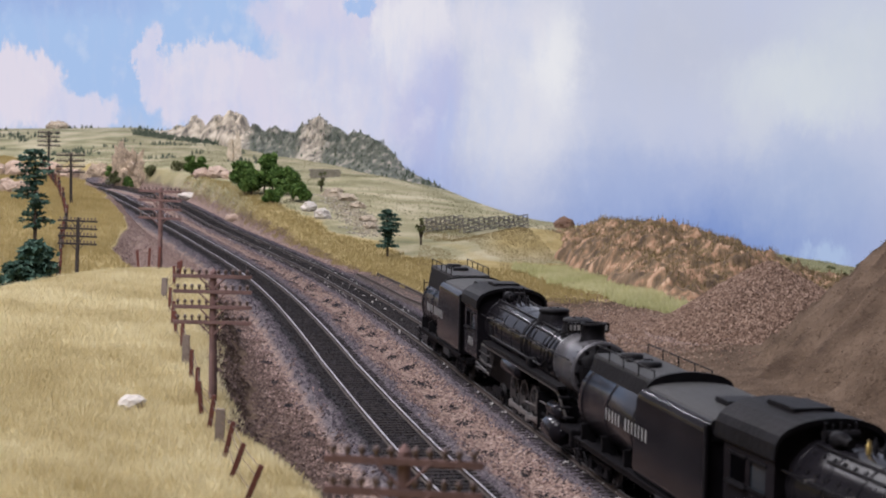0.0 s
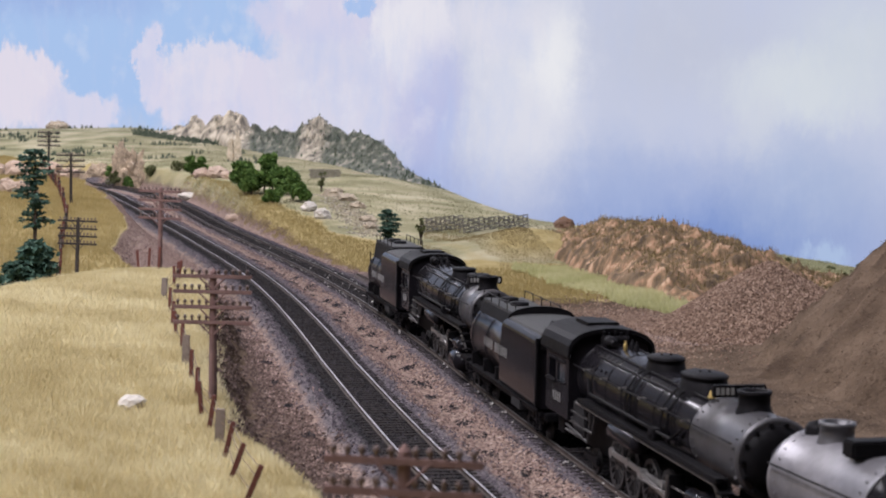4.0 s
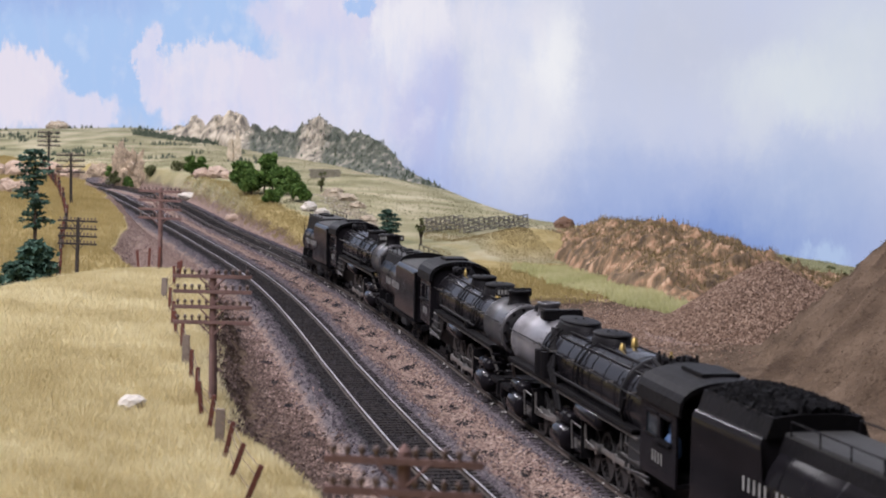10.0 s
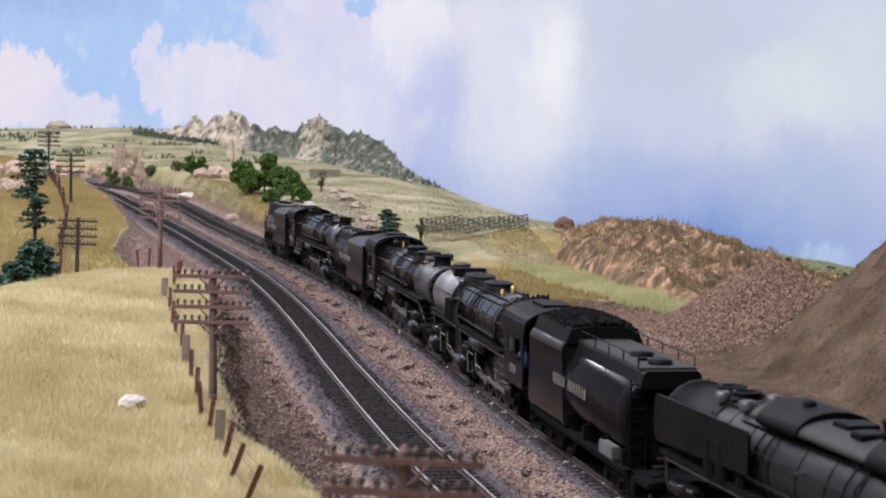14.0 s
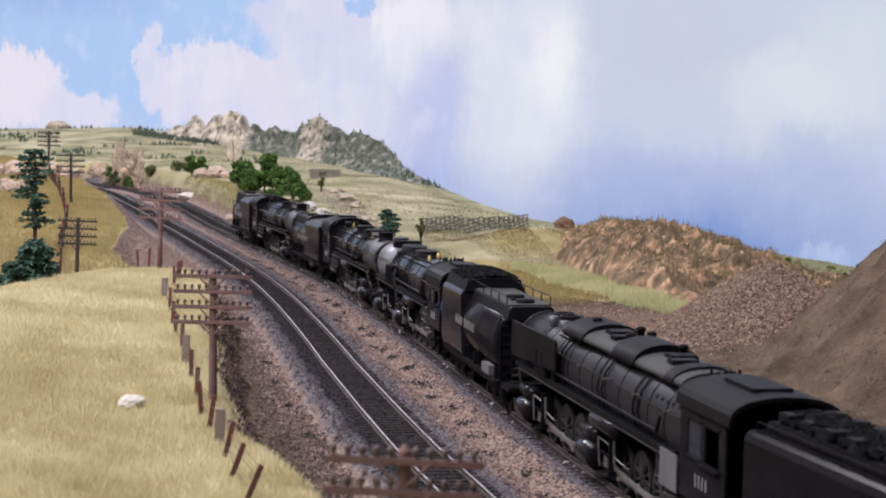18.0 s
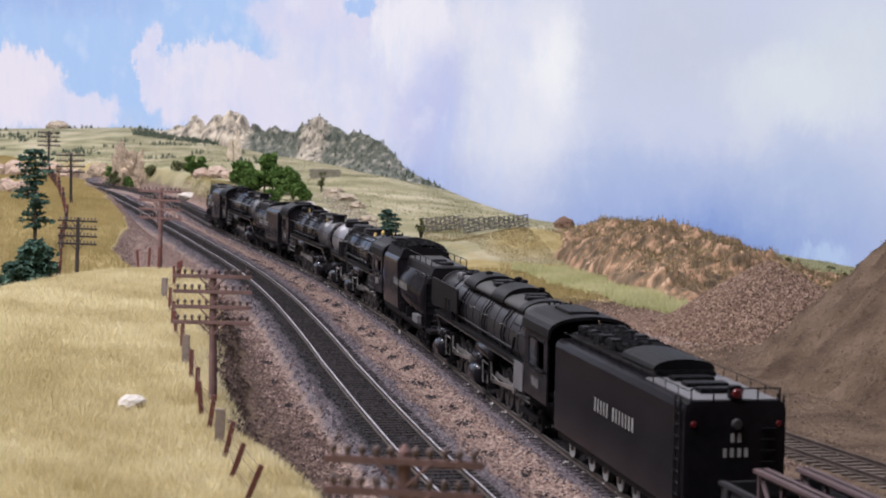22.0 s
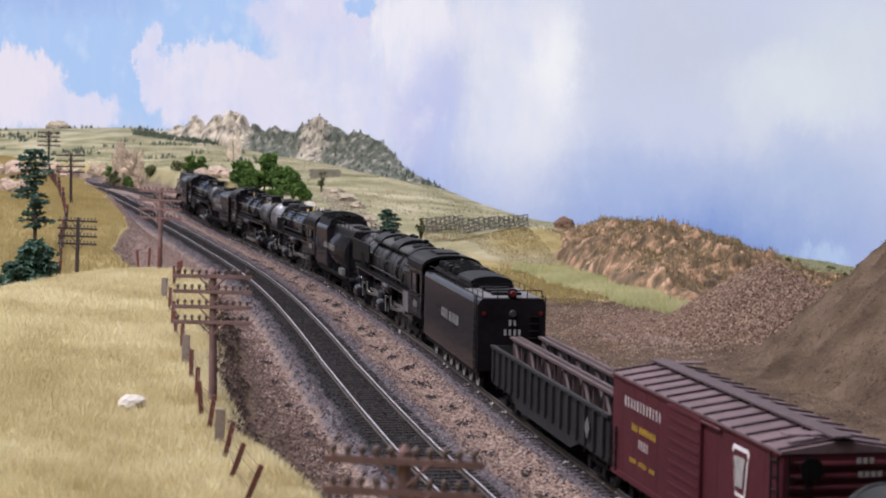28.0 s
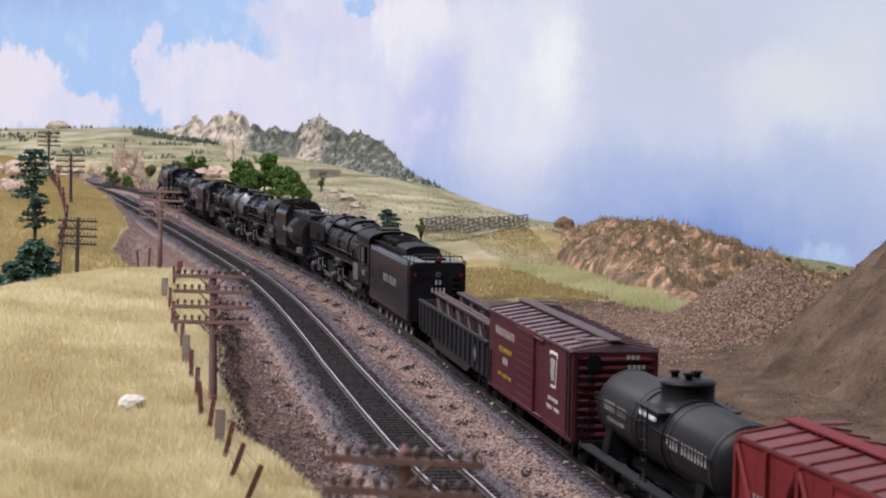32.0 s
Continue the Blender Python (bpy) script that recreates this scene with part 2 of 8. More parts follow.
    k.new(rough_.outputs["Fac"], hsum.inputs[0]), k.new(fine.outputs["Fac"], hsum.inputs[2])
    flat = n.new("ShaderNodeMath")
    flat.operation = "MULTIPLY_ADD"
    flat.inputs[1].default_value, flat.inputs[2].default_value = -0.85, 1.0
    k.new(zs.outputs[1], flat.inputs[0])
    level = n.new("ShaderNodeMath")
    level.operation = "MULTIPLY"
    k.new(hsum.outputs[0], level.inputs[0]), k.new(flat.outputs[0], level.inputs[1])
    k.new(level.outputs[0], bp.inputs["Height"]), k.new(bp.outputs[0], b.inputs["Normal"])
    return m


xs = np.concatenate([np.linspace(-150, -46, 27), np.arange(-45, 40, 0.42), np.linspace(40, 130, 24)])
ys = np.concatenate([np.linspace(-140, 34, 30), np.arange(35, 170, 0.42), np.arange(170, 260, 1.0), np.linspace(260, 384, 70)])
gx, gy = [g.ravel() for g in np.meshgrid(xs, ys)]
gh = ground(gx, gy)
gs, gl = line_coords(gx, gy)
gm, gsp = gl - main_side(gs), gl - spur_side(gs)
gap = wall_gap(gx, gy)
rough_edge = wobble(gx, gy, 0.2)
k_near, k_spur = np.minimum(np.abs(gl), np.abs(gm)), np.abs(gsp)
cind = smooth(2.6, 0.8, bed_near(gm, gl, gx, gy))
edge = -5.8 + 0.4 * wobble(gx, gy, 0.11) + bank_shift(gy) - 3.2 * np.exp(-((gy - 142) / 16) ** 2)
left = smooth(edge + 0.5, edge - 0.3, gm)
yard = smooth(122, 114, gy + 3 * rough_edge)
right = smooth(3.3, 4.6, gl + 0.5 * rough_edge - 6 * smooth(118, 104, gy)) * (1 - yard)
straw = np.clip(left + right, 0, 1)
grav = np.clip((1 - left) * smooth(np.interp(gy, [120, 150], [6.5, 4.4]), 3.0, gl) * smooth(-4.3, -3.6, gm + 0.3 * rough_edge + 5 * smooth(100, 118, gy)), 0, 1)
grav = np.maximum(grav, np.exp(-((gx - 11.5) / 3.2) ** 2 - ((gy - 104) / 11) ** 2) * 1.0)
grav = np.where(np.hypot(gx - 18.35, gy - 101) < 6.6, 1.0, grav) * (1 - right)
gold = np.interp(gs, [136, 140, 143, 146, 159, 167, 178, 184, 215, 238, 300], [26, 15, 10.7, 8.9, 9.0, 6.6, 7.6, 6.6, 6.6, 5.6, 5.0])
trail = np.hypot(0, gx - np.interp(gy, [143, 151, 159, 164, 172], [3.0, 0.8, -2.2, -4.3, -6.5])) - 0.9 - 0.4 * wobble(gx, gy, 0.3) + 0.35 + 3 * smooth(168, 173, gy) + 3 * smooth(143, 139, gy)
scree = smooth(2.3, 1.1, np.abs(gl - np.interp(gs, [163, 183, 203], [10.6, 12.6, 15.0])) + 0.8 * wobble(gx, gy, 0.25)) * smooth(160, 166, gs) * smooth(208, 200, gs)
pale = smooth(62, 22, gap) * smooth(165, 215, gy) * (k_near > 3.2)
pale = np.maximum(pale, smooth(22, 26, gx) * smooth(118, 128, gy) * 0.8)
pale = np.maximum(pale, np.exp(-((gx - 8.5) / 5.0) ** 2 - ((gy - 154) / 9) ** 2) * 0.75)
pale = np.maximum(pale, smooth(0.0, 1.4, gl - gold + 0.6 * wobble(gx, gy, 0.2)) * smooth(137, 141, gy)) * (k_near > 3.2)
pale = pale * (0.66 + 0.34 * smooth(-0.3, 0.5, trail))
knoll = np.exp(-((gx - 8.8) / 5.5) ** 4 - ((gy - 154) / 11) ** 4)
pale, straw = pale * (1 - 0.9 * knoll), straw * (1 - 0.2 * knoll)
grav = np.maximum(grav, 0.42 * scree)
zones = np.stack([straw, grav * (k_near < 99), cind, pale], 1)
nx, ny = len(xs), len(ys)
idx = np.arange(nx * ny).reshape(ny, nx)
quads = np.stack([idx[:-1, :-1], idx[:-1, 1:], idx[1:, 1:], idx[1:, :-1]], -1).reshape(-1, 4)
quads = quads[(gap[quads].max(1) > -1.0)]
M_ground = ground_material()
soil = tagged(sheet("ground", np.stack([gx, gy, gh], 1), quads, M_ground), "layout scenery of dry grass, pink gravel, cinders and brown dirt", kind="structure")
attr = soil.data.color_attributes.new("zone", "FLOAT_COLOR", "POINT")
attr.data.foreach_set("color", zones.astype(np.float32).ravel())

# ---- backdrop wall with a painted sky ----
wall_pts = []
for (ax, ay), (bx, by) in zip(WALL[:-1], WALL[1:]):
    wall_pts += [(ax + (bx - ax) * i / 6, ay + (by - ay) * i / 6) for i in range(6)]
wall_pts.append(WALL[-1])
wp = np.array(wall_pts, float)
for _ in range(6):
    wp[1:-1] = (wp[:-2] + 2 * wp[1:-1] + wp[2:]) / 4
arc = np.concatenate([[0], np.cumsum(np.hypot(*np.diff(wp, axis=0).T))])
span = [149.5, 161.7, 168.9, 186.0, 195.9, 202.5, 250.0, 289.7, 321.0, 335.6, 357.6, 379.0, 396.0, 418.0]
print_u = [15.68, 14.0, 13.0, 11.0, 10.0, 9.45, 7.84, 7.0, 6.2, 5.6, 4.5, 3.0, 1.7, 0.0]
print_s = [157.5, 168, 174, 188, 196, 202, 249, 288, 317, 330, 348, 360, 366, 373]
wu = np.interp(arc, span, print_u)
wu = np.where(arc < 149.5, 15.68 + (149.5 - arc) / 9, np.where(arc > 418, (418 - arc) / 13, wu))
wd = np.interp(arc, span, print_s)
levels = np.array([-12.0, -4, 4, 12, 20, 30, 45, 70, 100])
wv = np.array([(x, y, z) for z in levels for x, y in wp])
nw = len(wp)
wi = np.arange(nw * len(levels)).reshape(len(levels), nw)
wq = np.stack([wi[:-1, :-1], wi[:-1, 1:], wi[1:, 1:], wi[1:, :-1]], -1).reshape(-1, 4)


def sky_material():
    """A printed summer sky: blue, ragged cumulus, lilac haze, laid on in soft and ragged patches."""
    m = bpy.data.materials.new("printed_sky")
    m.use_nodes = True
    n, k = m.node_tree.nodes, m.node_tree.links
    b = n["Principled BSDF"]
    b.inputs["Base Color"].default_value = (0, 0, 0, 1)
    b.inputs["Roughness"].default_value, b.inputs["Specular IOR Level"].default_value = 1.0, 0.0
    uv = n.new("ShaderNodeUVMap")
    uv.uv_map = "print"

    def bent(scale, amount, detail, stretch=1.0):
        mp = n.new("ShaderNodeMapping")
        mp.inputs["Scale"].default_value = (1, stretch, 1)
        k.new(uv.outputs[0], mp.inputs[0])
        t = n.new("ShaderNodeTexNoise")
        t.inputs["Scale"].default_value, t.inputs["Detail"].default_value, t.inputs["Roughness"].default_value = scale, detail, 0.74
        k.new(mp.outputs[0], t.inputs["Vector"])
        s_ = n.new("ShaderNodeVectorMath")
        s_.operation = "MULTIPLY_ADD"
        s_.inputs[1].default_value, s_.inputs[2].default_value = (amount, amount, 0), (-amount / 2, -amount / 2, 0)
        k.new(t.outputs["Color"], s_.inputs[0])
        a = n.new("ShaderNodeVectorMath")
        k.new(uv.outputs[0], a.inputs[0]), k.new(s_.outputs[0], a.inputs[1])
        return a.outputs[0]

    ragged, hazy = bent(1.9, 1.45, 12, 0.42), bent(0.8, 1.3, 9, 0.7)

    def lin(r, g, bb):
        return tuple((c / 255 / 12.92 if c < 11 else ((c / 255 + 0.055) / 1.055) ** 2.4) for c in (r, g, bb))

    base = n.new("ShaderNodeRGB")
    base.outputs[0].default_value = (*lin(203, 209, 232), 1)
    colour = base.outputs[0]
    # centre u, v; radii; softness; colour; strength; ragged edge
    patches = [
        (2.2, 1.5, 3.4, 1.9, 0.5, (174, 202, 244), 1.0, 1), (0.8, 2.0, 2.2, 0.45, 0.8, (160, 182, 232), 0.7, 0),
        (0.1, 0.35, 1.0, 0.72, 0.22, (232, 226, 241), 1.0, 1), (1.35, -0.05, 0.75, 0.42, 0.3, (226, 222, 241), 0.9, 1),
        (4.3, 0.3, 1.7, 0.72, 0.22, (226, 222, 241), 1.0, 1), (3.6, 0.75, 0.7, 0.62, 0.25, (230, 226, 242), 0.9, 1), (2.65, 0.75, 0.28, 0.75, 0.3, (226, 222, 242), 0.85, 1),
        (6.4, 1.0, 1.7, 1.5, 0.35, (222, 221, 240), 1.0, 1), (5.6, 1.75, 1.2, 0.5, 0.4, (218, 216, 240), 0.8, 1), (6.35, 1.95, 0.28, 0.2, 0.4, (168, 198, 244), 0.9, 1),
        (7.3, 1.3, 0.7, 0.9, 0.5, (240, 238, 246), 0.8, 1), (7.6, -0.2, 0.7, 1.5, 0.95, (188, 193, 234), 0.75, 0), (8.0, 0.6, 0.5, 1.0, 0.9, (192, 197, 234), 0.7, 0),
        (9.4, 0.3, 1.1, 2.6, 0.95, (228, 229, 241), 0.95, 0), (9.9, 1.1, 0.55, 0.95, 0.8, (246, 246, 249), 0.8, 0), (8.6, 1.7, 1.1, 0.6, 0.8, (232, 230, 242), 0.7, 1),
        (12.6, -2.1, 4.2, 1.35, 0.9, (128, 153, 212), 1.0, 0), (11.2, -1.2, 1.5, 1.0, 0.95, (168, 184, 225), 0.7, 0), (7.6, -1.5, 1.3, 0.8, 0.9, (160, 176, 226), 0.8, 0),
        (14.4, -1.2, 1.6, 1.2, 0.95, (176, 191, 224), 0.7, 0), (12.0, 1.4, 1.8, 1.2, 0.95, (200, 205, 224), 0.8, 0), (14.2, 0.6, 1.5, 0.75, 0.7, (222, 228, 234), 0.8, 1),
        (15.2, 1.4, 1.4, 1.0, 0.9, (214, 221, 230), 0.8, 0), (13.4, 0.0, 0.5, 0.7, 0.9, (214, 219, 232), 0.7, 0), (14.75, -2.35, 0.45, 0.3, 0.6, (178, 198, 232), 0.9, 1),
    ]
    for cu, cv, ru, rv, soft, col, strength, rag in patches:
        d = n.new("ShaderNodeVectorMath")
        d.operation = "SUBTRACT"
        d.inputs[1].default_value = (cu, cv, 0)
        k.new(ragged if rag else hazy, d.inputs[0])
        e = n.new("ShaderNodeVectorMath")
        e.operation = "DIVIDE"
        e.inputs[1].default_value = (ru, rv, 1)
        k.new(d.outputs[0], e.inputs[0])
        le = n.new("ShaderNodeVectorMath")
        le.operation = "LENGTH"
        k.new(e.outputs[0], le.inputs[0])
        r = n.new("ShaderNodeMapRange")
        r.interpolation_type = "SMOOTHSTEP"
        r.inputs["From Min"].default_value, r.inputs["From Max"].default_value = 1 + soft / 2, 1 - soft / 2 if soft < 0.6 else 1 - soft
        r.inputs["To Max"].default_value = strength
        k.new(le.outputs["Value"], r.inputs["Value"])
        x = n.new("ShaderNodeMix")
        x.data_type = "RGBA"
        x.inputs["B"].default_value = (*lin(*col), 1)
        k.new(r.outputs[0], x.inputs["Factor"]), k.new(colour, x.inputs["A"])
        colour = x.outputs["Result"]
    # brushed streaks of haze and light over the whole print
    for sx, sy, lo, hi, amount, col in ((1.6, 0.45, 0.50, 0.72, 0.45, (186, 203, 243)), (1.7, 1.1, 0.54, 0.74, 0.3, (247, 245, 250)), (9.0, 1.2, 0.52, 0.75, 0.22, (200, 212, 242))):
        mp = n.new("ShaderNodeMapping")
        mp.inputs["Scale"].default_value, mp.inputs["Rotation"].default_value = (sx, sy, 1), (0, 0, 0.12)
        t = n.new("ShaderNodeTexNoise")
        t.inputs["Scale"].default_value, t.inputs["Detail"].default_value, t.inputs["Roughness"].default_value = 1.0, 9, 0.62
        r = n.new("ShaderNodeMapRange")
        r.inputs["From Min"].default_value, r.inputs["From Max"].default_value, r.inputs["To Max"].default_value = lo, hi, amount
        x = n.new("ShaderNodeMix")
        x.data_type = "RGBA"
        x.inputs["B"].default_value = (*lin(*col), 1)
        fade = n.new("ShaderNodeMapRange")
        fade.inputs["From Min"].default_value, fade.inputs["From Max"].default_value, fade.inputs["To Min"].default_value, fade.inputs["To Max"].default_value = 8.0, 11.0, 1.0, 0.25
        su, mul = n.new("ShaderNodeSeparateXYZ"), n.new("ShaderNodeMath")
        mul.operation = "MULTIPLY"
        k.new(uv.outputs[0], mp.inputs[0]), k.new(mp.outputs[0], t.inputs["Vector"]), k.new(t.outputs["Fac"], r.inputs["Value"])
        k.new(uv.outputs[0], su.inputs[0]), k.new(su.outputs[0], fade.inputs["Value"])
        k.new(r.outputs[0], mul.inputs[0]), k.new(fade.outputs[0], mul.inputs[1])
        k.new(mul.outputs[0], x.inputs["Factor"]), k.new(colour, x.inputs["A"])
        colour = x.outputs["Result"]
    # the print glows by emission; its base is black and takes no lamplight
    k.new(colour, b.inputs["Emission Color"])
    b.inputs["Emission Strength"].default_value = 0.96
    return m


sky = tagged(sheet("backdrop", wv, wq, sky_material()), "curved backdrop wall printed with a cloudy blue sky", kind="structure")
layer = sky.data.uv_layers.new(name="print")
vert_uv = np.array([(wu[i % nw], (wv[i, 2] - 11.5) / wd[i % nw] * 32.09) for i in range(len(wv))])
loops = np.zeros(len(sky.data.loops), dtype=np.int32)
sky.data.loops.foreach_get("vertex_index", loops)
layer.data.foreach_set("uv", vert_uv[loops].ravel())

# ---- the room round the layout ----
M_wall = mat("matt_wall_paint", (0.30, 0.30, 0.30), 0.9, 0, 0.05, 2, 0.05, 20)
M_ceiling = mat("white_ceiling_paint", (0.55, 0.55, 0.56), 0.9, 0, 0.04, 2, 0.05, 20)
M_floor = mat("grey_floor", (0.25, 0.24, 0.23), 0.8, 0, 0.15, 2, 0.05, 20)
M_fascia = mat("dark_green_fascia_board", (0.05, 0.06, 0.05), 0.7, 0, 0.15, 3, 0.05, 20)


def slab(name, x0, x1, y0, y1, z0, z1, material, label):
    bm = bmnew()
    box(bm, x0, x1, y0, y1, z0, z1)
    return tagged(part(name, bm, material), label, kind="structure")


X0, X1, Y0, Y1, Z0, Z1 = -190, 150, -170, 400, -95, 130
slab("floor", X0, X1, Y0, Y1, Z0 - 8, Z0, M_floor, "plain grey floor of the layout room")
slab("ceiling", X0, X1, Y0, Y1, Z1, Z1 + 8, M_ceiling, "plain white ceiling over the layout")
slab("wall_west", X0 - 8, X0, Y0 - 8, Y1 + 8, Z0, Z1, M_wall, "plain painted room wall")
slab("wall_east", X1, X1 + 8, Y0 - 8, Y1 + 8, Z0, Z1, M_wall, "plain painted room wall")
slab("wall_south", X0, X1, Y0 - 8, Y0, Z0, Z1, M_wall, "plain painted room wall")
slab("wall_north", X0, X1, Y1, Y1 + 8, Z0, Z1, M_wall, "plain painted room wall")

# ---- tracks: rails and sleepers on cinders ----
M_railtop = mat("worn_bright_rail", (0.50, 0.47, 0.48), 0.34, 0.9, 0.2, 60, 0.05, 30)
M_raildull = mat("dusty_dull_rail", (0.085, 0.08, 0.08), 0.55, 0.4, 0.35, 60, 0.2, 30)
M_railrust = mat("rusty_rail", (0.05, 0.037, 0.032), 0.75, 0.3, 0.35, 60, 0.2, 30)
M_tie = mat("tarred_sleeper", (0.022, 0.0183, 0.018), 0.95, 0, 0.45, 60, 0.4, 30)
M_tie.node_tree.nodes["Principled BSDF"].inputs["Specular IOR Level"].default_value = 0.08
M_tiebrown = mat("weathered_brown_sleeper", (0.075, 0.058, 0.048), 0.9, 0, 0.4, 60, 0.4, 30)


def rail_sweep(name, side, s0, s1, head, web, parent):
    """One rail as a swept section: foot, web and head."""
    st = np.arange(s0, s1, 1.0)
    sec = [(-0.07, -0.17), (0.07, -0.17), (0.07, -0.145), (0.015, -0.13), (0.015, -0.05), (0.036, -0.04), (0.036, 0.0), (-0.036, 0.0), (-0.036, -0.04), (-0.015, -0.05), (-0.015, -0.13), (-0.07, -0.145)]
    vs, fs = [], []
    for s in st:
        for o, h in sec:
            x, y, z, _ = on_line(s, side(s) + o)
            vs.append((x, y, z + h))
    q = len(sec)
    tops = []
    for i in range(len(st) - 1):
        for j in range(q):
            a, b = i * q + j, i * q + (j + 1) % q
            fs.append((a, b, b + q, a + q))
            tops.append(1 if j == 6 else 0)
    ob = sheet(name, vs, fs, web, parent, True)
    ob.data.materials.append(head)
    ob.data.polygons.foreach_set("material_index", [t if t else 0 for t in tops])
    ob.data.update()
    return ob


def track(name, label, side, s0, s1, keep, head, web, tie_mat, tie_pitch=0.56):
    t = empty(name, Matrix(), label, "railway track", "tracks")
    for o in (-0.7525, 0.7525):
        rail_sweep("rail", lambda s: side(s) + o, s0, s1, head, web, t)
    bm = bmnew()
    box(bm, -1.28, 1.28, -0.115, 0.115, -0.30, -0.17, 0.012)
    bmesh.ops.scale(bm, vec=(SC, SC, SC), verts=bm.verts)
    me = bpy.data.meshes.new("tie")
    bm.to_mesh(me)
    bm.free()
    me.materials.append(tie_mat)
    rnd = random.Random(len(label))
    vs, fs = [], []
    for s in np.arange(s0, s1, tie_pitch):
        x, y, z, a = on_line(s, side(s))
        a += rnd.uniform(-0.02, 0.02)
        if keep[0] <= s <= keep[1]:
            ob = new("tie", me)
            ob.parent = t
            ob.matrix_basis = at(x, y, z + rnd.uniform(-0.01, 0.01), -math.degrees(a))
        else:
            c, sn = math.cos(a), -math.sin(a)
            i = len(vs)
            for dx in (-1.28, 1.28):
                for dy in (-0.115, 0.115):
                    for dz in (-0.3, -0.17):
                        vs.append((x + dx * c - dy * sn, y + dx * sn + dy * c, z + dz))
            fs += [(i, i + 1, i + 3, i + 2), (i + 4, i + 6, i + 7, i + 5), (i, i + 4, i + 5, i + 1), (i + 2, i + 3, i + 7, i + 6), (i + 1, i + 5, i + 7, i + 3)]
    rest = sheet("distant_tie", vs, fs, tie_mat, t, True)
    tagged(rest, kind="stuff")
    return t


track("main_track", "railway track with bright rails on black cinder ballast", main_side, -136, 372, (42, 205), M_railtop, M_railrust, M_tie)
track("far_track", "railway track carrying the train on cinder ballast", lambda s: 0.0 * s, -136, 372, (42, 205), M_raildull, M_railrust, M_tie)
track("siding_track", "rusty siding track half buried in brown dirt", spur_side, -60, 134, (48, 134), M_railrust, M_railrust, M_tiebrown)

# ---- rolling stock: each vehicle lies along x, front at +x, rail top at z = 0 ----
M_loco = mat("black_engine_paint", (0.0085, 0.0078, 0.0095), 0.17, 0.0, 0.45, 40, 0.03, 50)
M_soot = mat("sooty_matt_black", (0.0075, 0.0071, 0.0082), 0.50, 0.0, 0.4, 60, 0.3, 50)
M_loco.node_tree.nodes["Principled BSDF"].inputs["IOR"].default_value = 1.16
M_soot.node_tree.nodes["Principled BSDF"].inputs["IOR"].default_value = 1.13
M_graphite = mat("graphite_grey_smokebox", (0.058, 0.056, 0.062), 0.40, 0.3, 0.35, 70, 0.15, 40)
M_silver = mat("silver_grey_smokebox", (0.165, 0.16, 0.175), 0.42, 0.35, 0.3, 70, 0.15, 40)
M_roofgrey = mat("dusty_grey_deck", (0.018, 0.018, 0.019), 0.7, 0.0, 0.35, 90, 0.3, 40)
M_steel = mat("oiled_bright_steel", (0.36, 0.35, 0.345), 0.34, 0.85, 0.3, 120, 0.1, 40)
M_rodsteel = mat("dull_oily_steel", (0.17, 0.16, 0.155), 0.42, 0.8, 0.3, 120, 0.1, 40)
M_wheel = mat("grimy_wheel_steel", (0.033, 0.031, 0.032), 0.45, 0.4, 0.4, 90, 0.2, 40)
M_white = mat("white_paint", (0.58, 0.57, 0.58), 0.6, 0.0, 0.12, 200, 0.05, 20)
M_letter = mat("aged_white_lettering", (0.23, 0.226, 0.222), 0.7, 0.0, 0.3, 200, 0.05, 20)
M_stencil = mat("faded_white_stencil", (0.36, 0.33, 0.335), 0.7, 0.0, 0.3, 200, 0.05, 20)
M_yellow = mat("yellow_lettering", (0.42, 0.28, 0.02), 0.7, 0.0, 0.2, 200, 0.05, 20)
M_brass = mat("polished_brass", (0.30, 0.215, 0.075), 0.42, 0.8, 0.15, 200, 0.05, 20)
M_dustpanel = mat("dusty_grey_panel", (0.09, 0.088, 0.094), 0.65, 0.0, 0.3, 60, 0.2, 40)
M_coal = mat("coal", (0.007, 0.007, 0.008), 0.45, 0.0, 0.5, 300, 1.0, 30)
M_coal.node_tree.nodes["Principled BSDF"].inputs["IOR"].default_value = 1.15
M_coal.node_tree.nodes["Principled BSDF"].inputs["Roughness"].default_value = 0.75
M_lens = mat("red_lamp_lens", (0.075, 0.004, 0.007), 0.3, 0.0, 0.1, 100, 0.0, 20)
M_glass = mat("dark_window_glass", (0.02, 0.025, 0.03), 0.08, 0.0, 0.1, 50, 0.0, 20)
M_oxide = mat("brown_oxide_boxcar_paint", (0.056, 0.0120, 0.0175), 0.55, 0.0, 0.22, 45, 0.12, 40)
M_oxroof = mat("faded_brown_roof_paint", (0.125, 0.088, 0.098), 0.75, 0.0, 0.28, 60, 0.2, 40)
M_redcar = mat("bright_red_car_paint", (0.120, 0.0145, 0.0175), 0.6, 0.0, 0.22, 50, 0.12, 40)
M_redroof = mat("dusty_red_roof_paint", (0.115, 0.048, 0.050), 0.8, 0.0, 0.28, 60, 0.2, 40)
M_dusty = mat("dusty_worn_black", (0.019, 0.018, 0.021), 0.46, 0.0, 0.4, 45, 0.2, 50)
M_dusty.node_tree.nodes["Principled BSDF"].inputs["IOR"].default_value = 1.25
M_seam = mat("dark_brown_roof_seam_paint", (0.030, 0.012, 0.016), 0.7, 0.0, 0.3, 60, 0.2, 40)
M_plank = mat("weathered_purple_brown_planks", (0.062, 0.040, 0.045), 0.8, 0.0, 0.3, 80, 0.3, 40)
M_figure = mat("blue_painted_figure", (0.035, 0.085, 0.20), 0.6, 0.0, 0.2, 80, 0.1, 40)
